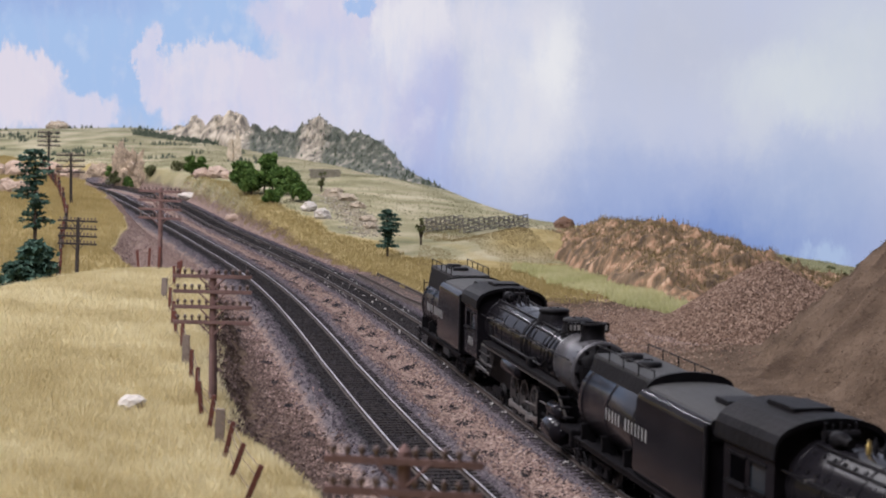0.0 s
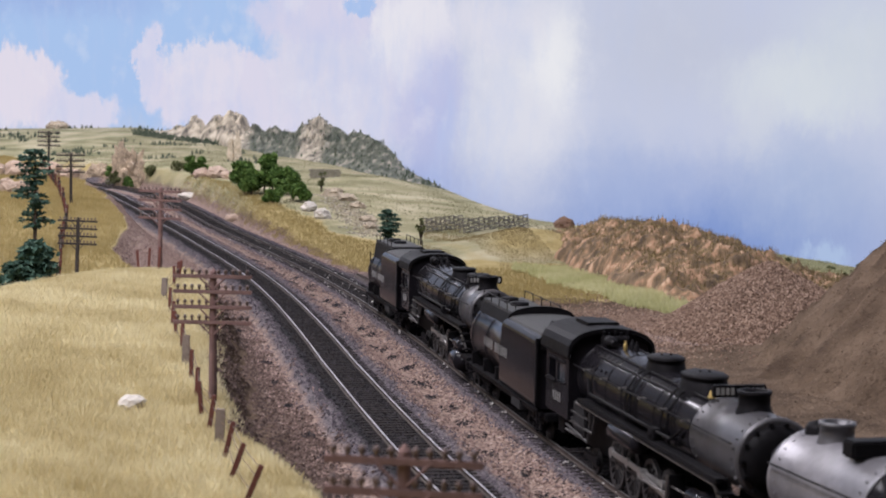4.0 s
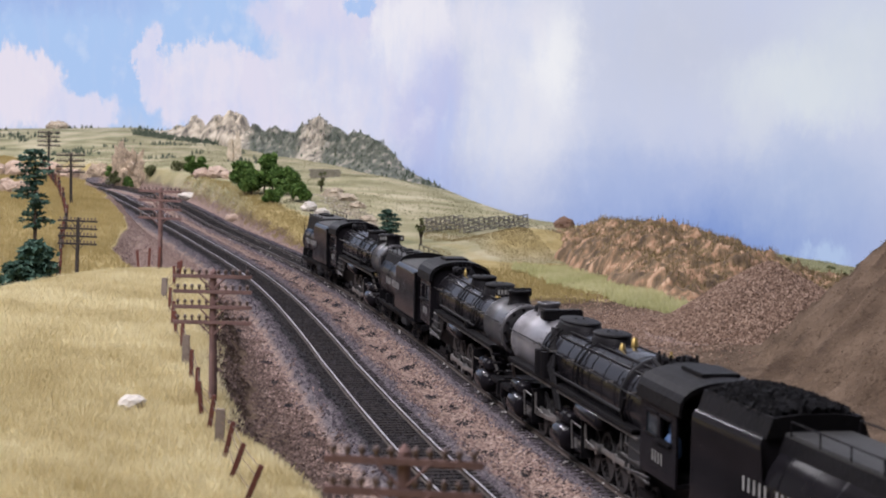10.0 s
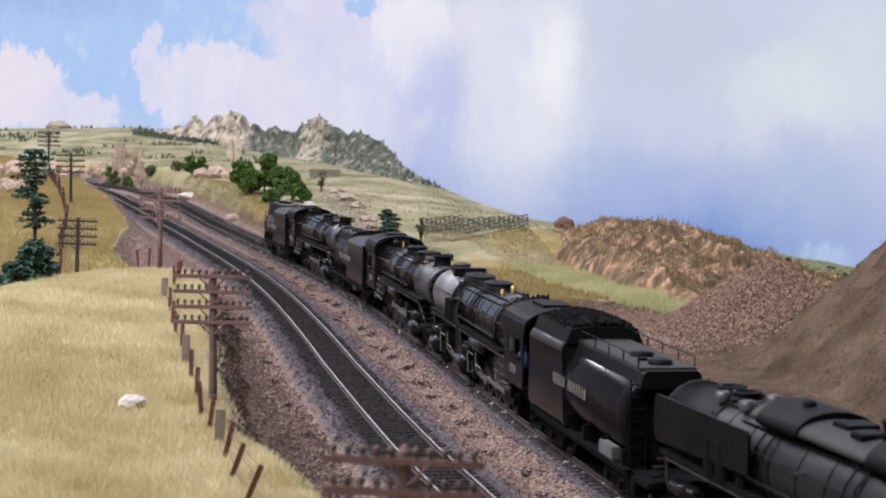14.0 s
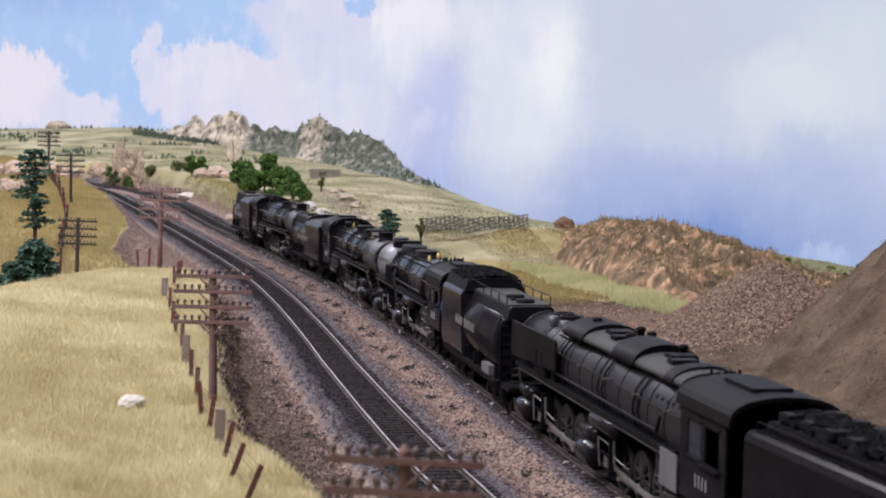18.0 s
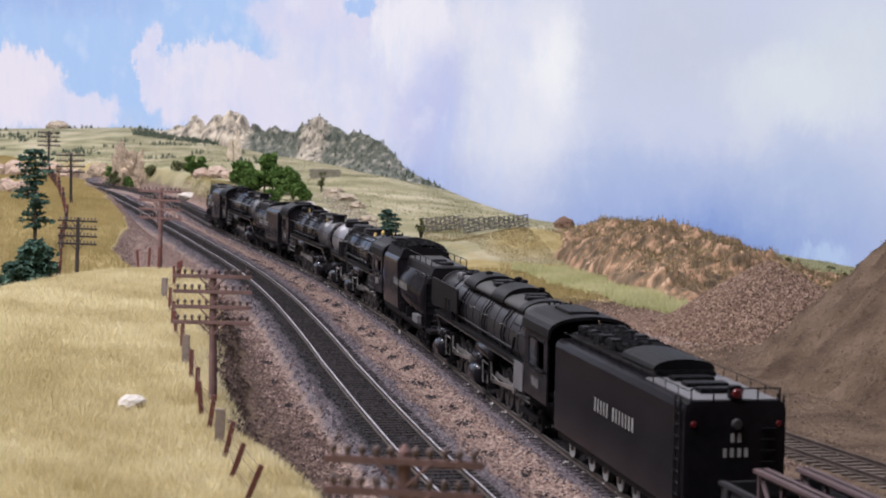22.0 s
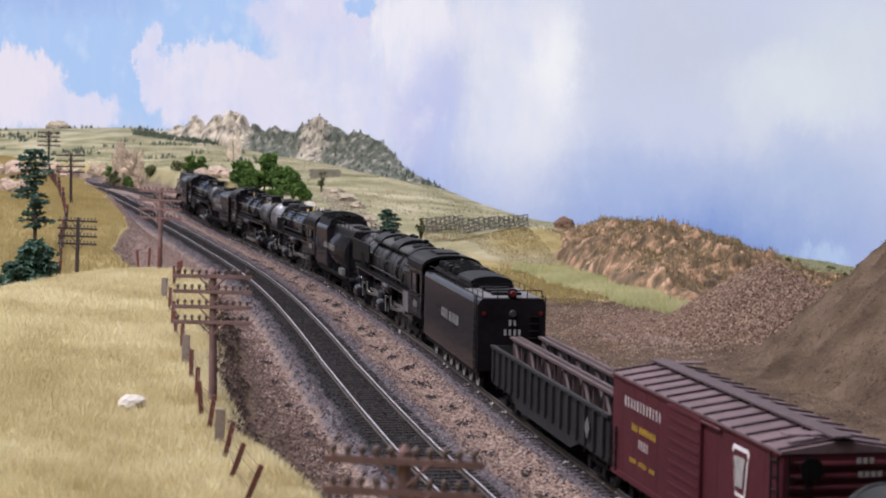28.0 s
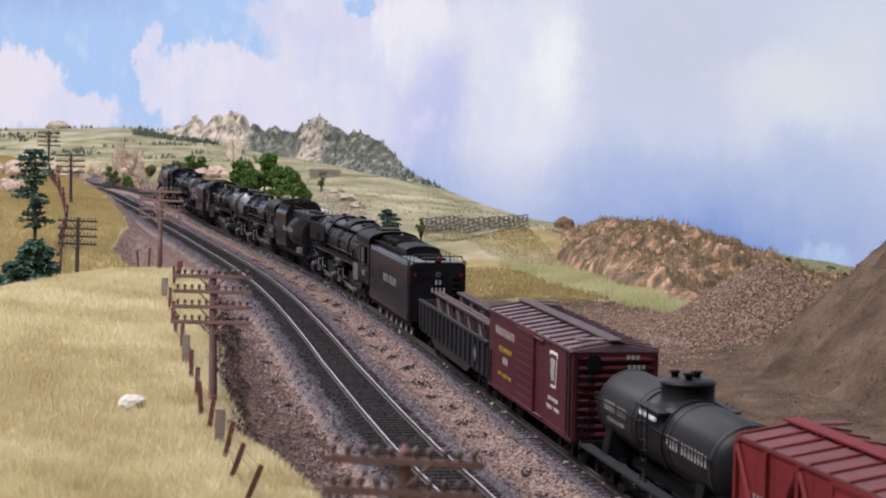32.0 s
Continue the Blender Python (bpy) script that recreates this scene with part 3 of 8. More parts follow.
M_tank = mat("weathered_black_tank_paint", (0.0105, 0.0105, 0.0120), 0.48, 0.0, 0.35, 45, 0.15, 40)
M_gond = mat("weathered_grey_black_steel", (0.016, 0.0155, 0.0172), 0.7, 0.0, 0.35, 55, 0.25, 40)
for m_car in (M_tank, M_gond, M_redcar, M_redroof, M_oxide, M_oxroof):
    m_car.node_tree.nodes["Principled BSDF"].inputs["IOR"].default_value = 1.25
M_truss = mat("brown_primer_steel", (0.062, 0.038, 0.040), 0.75, 0.0, 0.25, 55, 0.2, 40)


def lathe(bm, prof, seg=28, cy=0.0, cz=0.0, axis="x", cx=0.0):
    """Turns a profile of (place along the axis, radius) round the axis."""
    rings = []
    for a, r in prof:
        ring = []
        for i in range(seg):
            t = 2 * math.pi * i / seg
            c, s = r * math.cos(t), r * math.sin(t)
            ring.append(bm.verts.new((a, cy + c, cz + s) if axis == "x" else (cx + c, cy + s, a) if axis == "z" else (cx + c, a, cz + s)))
        rings.append(ring)
    new_faces = []
    for p, q in zip(rings[:-1], rings[1:]):
        for i in range(seg):
            new_faces.append(bm.faces.new((p[i], p[(i + 1) % seg], q[(i + 1) % seg], q[i])))
    for ring in (rings[0], rings[-1]):
        new_faces.append(bm.faces.new(ring))
        for i in range(seg):
            bm.edges.get((ring[i], ring[(i + 1) % seg])).smooth = False
    for f in new_faces:
        f.smooth = len(f.verts) == 4
    bmesh.ops.recalc_face_normals(bm, faces=new_faces)
    return bm


def arch(w, z0, z1, n=9, flat=0.0):
    """Outline of a roof section: half width w, eaves at z0, crown at z1."""
    return [(w * math.cos(math.pi * i / n), z0 + (z1 - z0) * math.sin(math.pi * i / n) ** (0.9 - flat)) for i in range(n + 1)]


def lettering(name, parent, x, y, z, words, h, w, gap, material, up=1):
    """A line of letter-sized bars on a side wall; words lists the letters of each word."""
    bm = bmnew()
    sgn = 1 if y > 0 else -1
    total = sum(words) * w + (len(words) - 1) * gap
    p = x + sgn * total / 2
    rnd = random.Random(len(words) * 7 + int(h * 100))
    for count in words:
        for i in range(count):
            a, b = p - sgn * 0.30 * w, p - sgn * rnd.uniform(0.54, 0.64) * w
            y0, y1 = (y, y + sgn * 0.012) if sgn > 0 else (y - 0.012, y)
            box(bm, min(a, b), max(a, b), y0, y1, z, z + h)
            p -= sgn * w
        p -= sgn * gap
    return part(name, bm, material, parent)


WHEELS, RODS, UNITS = [], [], []      # moving parts, keyed in motions()


def spoked(bm, r, spokes, y0, y1):
    """One cast wheel: hub, spokes and rim share their corners."""
    n = spokes * 4
    rings = [[[bm.verts.new((q * math.cos(2 * math.pi * i / n), y, q * math.sin(2 * math.pi * i / n))) for i in range(n)] for q in (0.05, 0.2, r * 0.84, r)] for y in (y0, y1)]
    for k in range(3):
        for i in range(n):
            j = (i + 1) % n
            heavy = abs(i - n / 2) < 4
            if k != 1 or i % 4 == 0 or heavy:
                for side in (0, 1):
                    a, b = rings[side][k], rings[side][k + 1]
                    bm.faces.new((a[i], a[j], b[j], b[i]) if side else (b[i], b[j], a[j], a[i]))
                if k == 1 and not heavy:
                    for c in (i, j):
                        bm.faces.new((rings[0][1][c], rings[0][2][c], rings[1][2][c], rings[1][1][c]))
            if k == 2:
                bm.faces.new((rings[0][3][i], rings[0][3][j], rings[1][3][j], rings[1][3][i]))
            if k == 1 and not (i % 4 == 0 or heavy):
                for q in (1, 2):
                    bm.faces.new((rings[0][q][i], rings[0][q][j], rings[1][q][j], rings[1][q][i]))
    bmesh.ops.recalc_face_normals(bm, faces=bm.faces[:])


def wheel_mesh(r, spokes, rim, sides=(1, -1), axle=True):
    bm = bmnew()
    for sy in sides:
        if spokes:
            spoked(bm, r, spokes, sy * 0.70, sy * 0.82)
        else:
            lathe(bm, [(sy * 0.68, 0.1), (sy * 0.68, r + 0.05), (sy * 0.71, r + 0.05), (sy * 0.73, r), (sy * 0.82, r - 0.01), (sy * 0.80, r * 0.82), (sy * 0.76, r * 0.78), (sy * 0.75, r * 0.45), (sy * 0.88, 0.15), (sy * 0.88, 0.05)], 24, axis="y")
    if axle:
        rod(bm, (0, -0.7, 0), (0, 0.7, 0), 0.09, seg=8)
    bmesh.ops.scale(bm, vec=(SC, SC, SC), verts=bm.verts)
    me = bpy.data.meshes.new("wheelset")
    bm.to_mesh(me)
    bm.free()
    me.materials.append(M_wheel)
    return me


WM = {"driver": (0.80, wheel_mesh(0.80, 0, True, ())), "big": (0.84, wheel_mesh(0.84, 0, True, ())), "small": (0.42, wheel_mesh(0.42, 0, False)), "lead": (0.42, wheel_mesh(0.42, 9, False))}
SPLIT = {"driver": [wheel_mesh(0.80, 13, True, (k,), False) for k in (1, -1)], "big": [wheel_mesh(0.84, 13, True, (k,), False) for k in (1, -1)]}
BM_RING = bmnew()
lathe(BM_RING, [(0.835, 0.40), (0.835, 0.30), (0.850, 0.30), (0.850, 0.40)], 20, axis="y")


def wheelset(kind, x, parent, front=1, name="wheelset"):
    r, me = WM[kind]
    ob = new(name, me)
    ob.parent = parent
    ob.location = (x * SC, 0, r * SC)
    if kind in SPLIT:
        for me in SPLIT[kind]:
            new("wheel", me).parent = ob
    WHEELS.append((ob, x, r, front))
    return ob


def whitewall(parent):
    part("rim", BM_RING.copy(), M_white, parent, "white painted wheel rim")


def truck(parent, x, axles, front=1, pitch=1.7, style="cast", rims=False, mat_=None):
    """A freight or tender truck: side frames, bolster, springs and wheelsets."""
    span = pitch * (axles - 1) / 2
    bm = bmnew()
    for sy in (1, -1):
        y0, y1 = (0.93, 1.06) if sy > 0 else (-1.06, -0.93)
        box(bm, x - span - 0.35, x + span + 0.35, y0, y1, 0.52, 0.70, 0.03)
        box(bm, x - span * 0.75, x + span * 0.75, y0, y1, 0.22, 0.34, 0.03)
        for k in range(axles):
            xa = x - span + k * pitch
            box(bm, xa - 0.19, xa + 0.19, y0 - (0.0 if sy > 0 else 0.06), y1 + (0.06 if sy > 0 else 0.0), 0.27, 0.60, 0.03)
        for k in range(axles - 1):
            xa = x - span + (k + 0.5) * pitch
            box(bm, xa - 0.26, xa + 0.26, y0, y1, 0.28, 0.62, 0.02)
            for dx in (-0.13, 0, 0.13):
                rod(bm, (xa + dx, (y0 + y1) / 2 + sy * 0.05, 0.32), (xa + dx, (y0 + y1) / 2 + sy * 0.05, 0.56), 0.055, seg=6)
    box(bm, x - 0.25, x + 0.25, -1.0, 1.0, 0.45, 0.78)
    tr = part("truck", bm, mat_ or M_soot, parent)
    for k in range(axles):
        w = wheelset("small", x - span + k * pitch, tr, front)
        if rims:
            whitewall(w)
    return tr


def coupler(parent, x):
    bm = bmnew()
    d = 1 if x > 0 else -1
    box(bm, min(x, x + d * 0.45), max(x, x + d * 0.45), -0.12, 0.12, 0.72, 0.98, 0.03)
    box(bm, min(x + d * 0.35, x + d * 0.62), max(x + d * 0.35, x + d * 0.62), -0.2, 0.2, 0.68, 1.02, 0.05)
    return part("coupler", bm, M_soot, parent)


def handrail(parent, pts, r=0.03, posts=0, drop=0.3, name="handrail"):
    bm = bmnew()
    for a, b in zip(pts[:-1], pts[1:]):
        rod(bm, a, b, r, seg=6)
        n = max(1, posts)
        for k in range(n + 1) if posts else ():
            p = Vector(a).lerp(Vector(b), k / n)
            rod(bm, p, p - Vector((0, 0, drop)), r, seg=5)
    return part(name, bm, M_soot, parent)


def ladder(parent, x, y, z0, z1, rungs, along="y", w=0.5):
    bm = bmnew()
    for k in (-w / 2, w / 2):
        a = (x, y + k) if along == "y" else (x + k, y)
        rod(bm, (*a, z0), (*a, z1), 0.03, seg=5)
    for i in range(rungs):
        z = z0 + (z1 - z0) * (i + 0.5) / rungs
        a, b = ((x, y - w / 2), (x, y + w / 2)) if along == "y" else ((x - w / 2, y), (x + w / 2, y))
        rod(bm, (*a, z), (*b, z), 0.022, seg=5)
    return part("ladder", bm, M_soot, parent)


def unit(name, label, category, s_rear, s_front, flip, group="train"):
    """s_rear < s_front are stations at the start; flip: its own front faces back down the line."""
    ob = empty(name, Matrix(), label, category, group)
    UNITS.append((ob, (s_rear + s_front) / 2, (s_front - s_rear) * 0.32, flip))
    return ob


def cab(p, x0, x1, w, z0, z1, ztop, numbers=True):
    """Cab from its rear x0 to its front x1, with side windows and an arched roof."""
    ob = None
    for sy in (1, -1):
        bm = bmnew()
        y0, y1 = (w - 0.07, w) if sy > 0 else (-w, -w + 0.07)
        box(bm, x0, x1, y0, y1, z0, z0 + 1.15)
        box(bm, x0, x1, y0, y1, z1 - 0.28, z1)
        L = x1 - x0
        for a, b in ((0, 0.14), (0.44, 0.53), (0.83, 1.0)):
            box(bm, x0 + a * L, x0 + b * L, y0, y1, z0 + 1.15, z1 - 0.28)
        wall = part("cab_wall", bm, M_loco, p)
        bm = bmnew()
        ya, yb = (w + 0.002, w + 0.04) if sy > 0 else (-w - 0.04, -w - 0.002)
        for a, b in ((0.14, 0.44), (0.53, 0.83)):
            box(bm, x0 + a * L - 0.05, x0 + b * L + 0.05, ya, yb, z0 + 1.10, z0 + 1.17)
            box(bm, x0 + a * L - 0.05, x0 + b * L + 0.05, ya, yb, z1 - 0.32, z1 - 0.26)
        part("window_frame", bm, M_soot, wall)
        bm = bmnew()
        yg = sy * (w - 0.045)
        box(bm, x0 + 0.53 * L, x0 + 0.83 * L, yg - 0.01, yg + 0.01, z0 + 1.15, z1 - 0.28)
        part("window_pane", bm, M_glass, wall)
        if numbers:
            lettering("number_plate", wall, (x0 + x1) / 2, sy * w, z0 + 0.42, [4], 0.32, 0.27, 0.1, M_letter)
        bm = bmnew()
        box(bm, x0 + 0.1 * L, x0 + 0.5 * L, *((w, w + 0.12) if sy > 0 else (-w - 0.12, -w)), z0 + 1.06, z0 + 1.13, 0.02)
        part("armrest", bm, M_soot, wall)
    bm = bmnew()
    prism(bm, [(-w + 0.07, z0), (w - 0.07, z0), (w - 0.07, z1)] + arch(w - 0.07, z1, ztop - 0.1)[1:-1] + [(-w + 0.07, z1)], x1 - 0.08, x1)
    part("cab_front", bm, M_loco, p)
    bm = bmnew()
    out = arch(w + 0.1, z1 - 0.02, ztop, 14, 0.25)
    inn = [(a * 0.95, z1 - 0.08 + (b - z1 + 0.02) * 0.92) for a, b in reversed(out)]
    n = len(out)
    for i in range(n - 1):
        prism(bm, [out[i], out[i + 1], inn[n - 2 - i], inn[n - 1 - i]], x0 - 0.45, x1 + 0.15)
    bmesh.ops.remove_doubles(bm, verts=bm.verts, dist=0.001)
    for f in bm.faces:
        f.smooth = True
    for ed in bm.edges:
        ed.smooth = len(ed.link_faces) == 2 and ed.calc_face_angle(0.0) < 0.6
    roof = part("cab_roof", bm, M_soot, p)
    bm = bmnew()
    box(bm, x0 + 0.5, x1 - 0.9, -0.55, 0.55, ztop - 0.06, ztop + 0.07, 0.03)
    part("roof_hatch", bm, M_soot, roof)
    bm = bmnew()
    box(bm, x0, x1, -w + 0.07, w - 0.07, z0, z0 + 0.12)
    part("cab_floor", bm, M_soot, p)
    bm = bmnew()
    box(bm, x1 - 0.9, x1 - 0.1, -1.0, 1.0, z0 + 0.12, z1 - 0.3, 0.1)
    for k in range(5):
        rod(bm, (x1 - 0.92, -0.6 + 0.3 * k, z0 + 1.1 + 0.25 * (k % 2)), (x1 - 1.05, -0.6 + 0.3 * k, z0 + 1.1 + 0.25 * (k % 2)), 0.12, seg=8)
    part("backhead", bm, M_soot, p)


def figure(p, x, y, z, material):
    """A plain painted cab figure, seated."""
    bm = bmnew()
    lathe(bm, [(z, 0.22), (z + 0.1, 0.27), (z + 0.5, 0.25), (z + 0.66, 0.14), (z + 0.72, 0.1), (z + 0.78, 0.13), (z + 0.95, 0.12), (z + 1.0, 0.03)], 12, axis="z", cx=x, cy=y)
    part("cab_figure", bm, material, p, "plain blue seated figure")


def dome(p, x, zb, r, h, name="dome", rx=1.0, material=None):
    bm = bmnew()
    h *= 0.8
    lathe(bm, [(zb - 0.35, r * 1.22), (zb, r * 1.06), (zb + 0.12, r), (zb + h * 0.62, r * 0.94), (zb + h * 0.66, r * 1.02), (zb + h * 0.86, r * 1.02), (zb + h, r * 0.88), (zb + h + 0.03, 0.05)], 20, axis="z")
    for v in bm.verts:
        v.co.x *= rx
        v.co.x += x
    return part(name, bm, material or M_soot, p)


def loco(p, front, q):
    """A steam engine: q gives its lay-out in metres, its own front at +x."""
    xr, xf = -q["len"] / 2, q["len"] / 2
    zc, r0, r1 = q["zc"], q["r0"], q["r1"]
    cx0, cx1 = xr + 0.1, xr + q["cab"]
    sb0, sb1 = xf - q["nose"] - q["smoke"], xf - q["nose"]
    w = 1.5
    # frame
    bm = bmnew()
    for sy in (-0.5, 0.5):
        box(bm, xr + 0.4, xf - 0.5, sy - 0.06, sy + 0.06, 0.62, 1.25, 0.03)
    box(bm, xr + 0.2, xr + 1.0, -0.9, 0.9, 0.7, 1.2)
    box(bm, cx1 - 0.1, cx1 + 3.2, -0.62, 0.62, 0.95, 1.9, 0.05)
    part("frame", bm, M_soot, p)
    # boiler, smokebox and door
    bm = bmnew()
    lathe(bm, [(cx1 - 0.1, r1), (cx1 + 3.4, r1), (cx1 + 5.2, (r0 + r1) / 2 + 0.02), (sb0, r0)], 36, cz=zc)
    boiler = part("boiler", bm, q.get("paint", M_loco), p)
    x = cx1 + 0.3
    while x < sb0:
        f = np.interp(x, [cx1, cx1 + 3.4, cx1 + 5.2, sb0], [r1, r1, (r0 + r1) / 2 + 0.02, r0])
        bm = bmnew()
        lathe(bm, [(x - 0.05, f - 0.02), (x - 0.045, f + 0.012), (x + 0.045, f + 0.012), (x + 0.05, f - 0.02)], 36, cz=zc)
        part("boiler_band", bm, M_loco, boiler)
        x += 1.55
    bm = bmnew()
    lathe(bm, [(sb0, r0 + 0.03), (sb0 + 0.12, r0 + 0.045), (sb0 + 0.14, r0 + 0.015), (sb1 - 0.2, r0 + 0.015), (sb1 - 0.18, r0 + 0.05), (sb1 - 0.03, r0 + 0.05), (sb1, r0 - 0.03)], 36, cz=zc)
    gm_ = M_soot if q.get("dark") else M_silver if q.get("silver") else M_graphite
    smoke = part("smokebox", bm, gm_, p, "sooty black smokebox" if q.get("dark") else "graphite grey smokebox")
    bm = bmnew()
    rr = (r0 + 0.035)
    for k in range(26):
        a = 2 * math.pi * k / 26
        for xx in (sb0 + 0.3, sb1 - 0.35):
            rod(bm, (xx, rr * 0.98 * math.cos(a), zc + rr * 0.98 * math.sin(a)), (xx, (rr + 0.02) * math.cos(a), zc + (rr + 0.02) * math.sin(a)), 0.03, seg=5)
    part("rivet_row", bm, gm_, smoke)
    bm = bmnew()
    lathe(bm, [(sb1, r0 * 0.86), (sb1 + 0.1, r0 * 0.84), (sb1 + 0.22, r0 * 0.55), (sb1 + 0.25, 0.1)], 28, cz=zc)
    for k in range(14):
        a = 2 * math.pi * k / 14
        box(bm, sb1, sb1 + 0.12, r0 * 0.9 * math.cos(a) - 0.05, r0 * 0.9 * math.cos(a) + 0.05, zc + r0 * 0.9 * math.sin(a) - 0.05, zc + r0 * 0.9 * math.sin(a) + 0.05)
    part("smokebox_door", bm, M_soot, p)
    bm = bmnew()
    hz = zc + q.get("lampz", 0.15)
    rod(bm, (sb1 + 0.2, 0, hz), (sb1 + 0.62, 0, hz), 0.26, seg=16)
    lamp = part("headlight", bm, M_soot, p)
    bm = bmnew()
    rod(bm, (sb1 + 0.62, 0, hz), (sb1 + 0.635, 0, hz), 0.22, seg=16)
    part("lens", bm, M_glass, lamp)
    # turret, dynamo and safety valves ahead of the cab, washout plugs on the firebox
    bm = bmnew()
    rod(bm, (cx1 + 0.5, -0.45, zc + r1 + 0.12), (cx1 + 0.5, 0.45, zc + r1 + 0.12), 0.13, seg=10)
    for k in range(5):
        rod(bm, (cx1 + 0.5, -0.4 + 0.2 * k, zc + r1 + 0.15), (cx1 + 0.5, -0.4 + 0.2 * k, zc + r1 + 0.42 - 0.05 * (k % 2)), 0.045, seg=6)
    part("steam_turret", bm, M_soot, p)
    bm = bmnew()
    lathe(bm, [(cx1 + 0.9, 0.1), (cx1 + 0.95, 0.2), (cx1 + 1.35, 0.2), (cx1 + 1.42, 0.12), (cx1 + 1.7, 0.12)], 12, cy=-0.35, cz=zc + r1 + 0.12)
    part("dynamo", bm, M_soot, p)
    for k in range(3):
        bm = bmnew()
        lathe(bm, [(zc + r1 - 0.05, 0.07), (zc + r1 + 0.18, 0.07), (zc + r1 + 0.2, 0.045), (zc + r1 + 0.3, 0.035)], 8, axis="z", cx=cx1 + 1.9 + 0.25 * k, cy=0.15 * (-1) ** k)
        part("safety_valve", bm, M_brass if k == 1 and q.get("bright") else M_soot, p)
    for sy in (1, -1):
        for k in range(6):
            for a in (28, 52):
                ca, sa = math.cos(math.radians(a)), math.sin(math.radians(a))
                bm = bmnew()
                xx = cx1 + 0.45 + 0.5 * k + (0.2 if a > 40 else 0)
                rod(bm, (xx, sy * (r1 - 0.02) * ca, zc + (r1 - 0.02) * sa), (xx, sy * (r1 + 0.03) * ca, zc + (r1 + 0.03) * sa), 0.06, seg=8)
                part("washout_plug", bm, M_soot, boiler)
    # stack and domes
    for sx, sr, sh in q["stacks"]:
        bm = bmnew()
        zt = zc + r0
        lathe(bm, [(zt - 0.3, sr * 1.2), (zt + 0.02, sr * 0.95), (zt + 0.1, sr * 0.88), (zt + sh - 0.12, sr * 0.88), (zt + sh - 0.1, sr * 0.95), (zt + sh, sr * 0.95), (zt + sh, sr * 0.74), (zt + sh - 0.3, sr * 0.7)], 24, axis="z", cx=sx)
        part("chimney", bm, q.get("stackmat", M_soot), p)
    for dx, dr, dh, rx in q["domes"]:
        d = dome(p, dx, zc + r1 - 0.04, dr, dh, rx=rx)
        bm = bmnew()
        for sy in (-0.14, 0.14):
            lathe(bm, [(zc + r1 - 0.1 + dh * 0.8, 0.055), (zc + r1 + 0.02 + dh * 0.8, 0.04)], 8, axis="z", cx=dx, cy=sy)
        part("valve", bm, M_soot, d)
    for bx in q.get("boards", ()):
        bm = bmnew()
        box(bm, bx - 0.1, bx + 0.1, -0.75, 0.75, zc + r0 + 0.15, zc + r0 + 0.48, 0.03)
        nb = part("number_board", bm, M_soot, p)
        for sy in (1, -1):
            bm = bmnew()
            for k in range(4):
                box(bm, bx + 0.1, bx + 0.115, sy * 0.42 - 0.26 + k * 0.14, sy * 0.42 - 0.17 + k * 0.14, zc + r0 + 0.22, zc + r0 + 0.41)
            part("numerals", bm, M_letter, nb)
    if "bell" in q:
        bm = bmnew()
        lathe(bm, [(zc + r1 - 0.1, 0.12), (zc + r1 - 0.05, 0.10), (zc + r1 + 0.06, 0.07), (zc + r1 + 0.1, 0.03)], 14, axis="z", cx=q["bell"], cy=q.get("belly", 0.45))
        part("bell", bm, M_brass, p, "brass bell in a yoke")
    # boiler-top fittings: pipes, turret and hand rails
    for sy in (1, -1):
        bm = bmnew()
        for xa, xb, a in ((cx1 + 0.4, sb0, 62), (cx1 + 1.5, sb0 - 1.5, 47)):
            ca, sa = math.cos(math.radians(a)), math.sin(math.radians(a))
            rod(bm, (xa, sy * (r1 + 0.05) * ca, zc + (r1 + 0.05) * sa), (xb, sy * (r0 + 0.06) * ca, zc + (r0 + 0.06) * sa), 0.035, seg=6)
        part("pipe", bm, M_soot, boiler)
        handrail(boiler, [(cx1 + 0.1, sy * (r1 + 0.12), zc + 0.42), (sb1 - 0.2, sy * (r0 + 0.12), zc + 0.42)], 0.028, 0)
        for dx, dr, dh, rx in q["domes"]:
            for k in (-0.25, 0.25):
                bm = bmnew()
                pts = [Vector((dx + k, sy * r1 * math.cos(math.radians(a)) * 1.03, zc + r1 * math.sin(math.radians(a)) * 1.03)) for a in (75, 50, 25, 0, -25)]
                for u, v in zip(pts[:-1], pts[1:]):
                    rod(bm, u, v, 0.035, seg=5)
                part("sand_pipe", bm, M_soot, boiler)
        # running board with valance, steps and tanks
        zb = zc - r1 * 0.55
        bm = bmnew()
        xm = (cx1 + sb0) / 2
        rw = 1.36
        y0, y1 = (1.02, rw) if sy > 0 else (-rw, -1.02)
        box(bm, cx1 + 1.0, sb1 - 0.6, y0, y1, zb, zb + 0.08, 0.015)
        box(bm, cx1 + 1.0, sb1 - 0.6, sy * rw - 0.03, sy * rw + 0.03, zb - 0.06, zb + 0.08, 0.01)
        for k in range(3):
            box(bm, sb1 - 0.6 + k * 0.33, sb1 - 0.27 + k * 0.33, y0, y1, zb - 0.3 - k * 0.3, zb - 0.24 - k * 0.3)
        part("running_board", bm, M_soot, p)
        bm = bmnew()
        xa = xm - 1.9 if sy > 0 else xm - 1.2
        lathe(bm, [(xa, 0.05), (xa + 0.06, 0.26), (xa + 0.2, 0.3), (xa + 2.6, 0.3), (xa + 2.74, 0.26), (xa + 2.8, 0.05)], 16, cy=sy * 1.15, cz=zb - 0.36)
        part("air_tank", bm, M_loco, p)
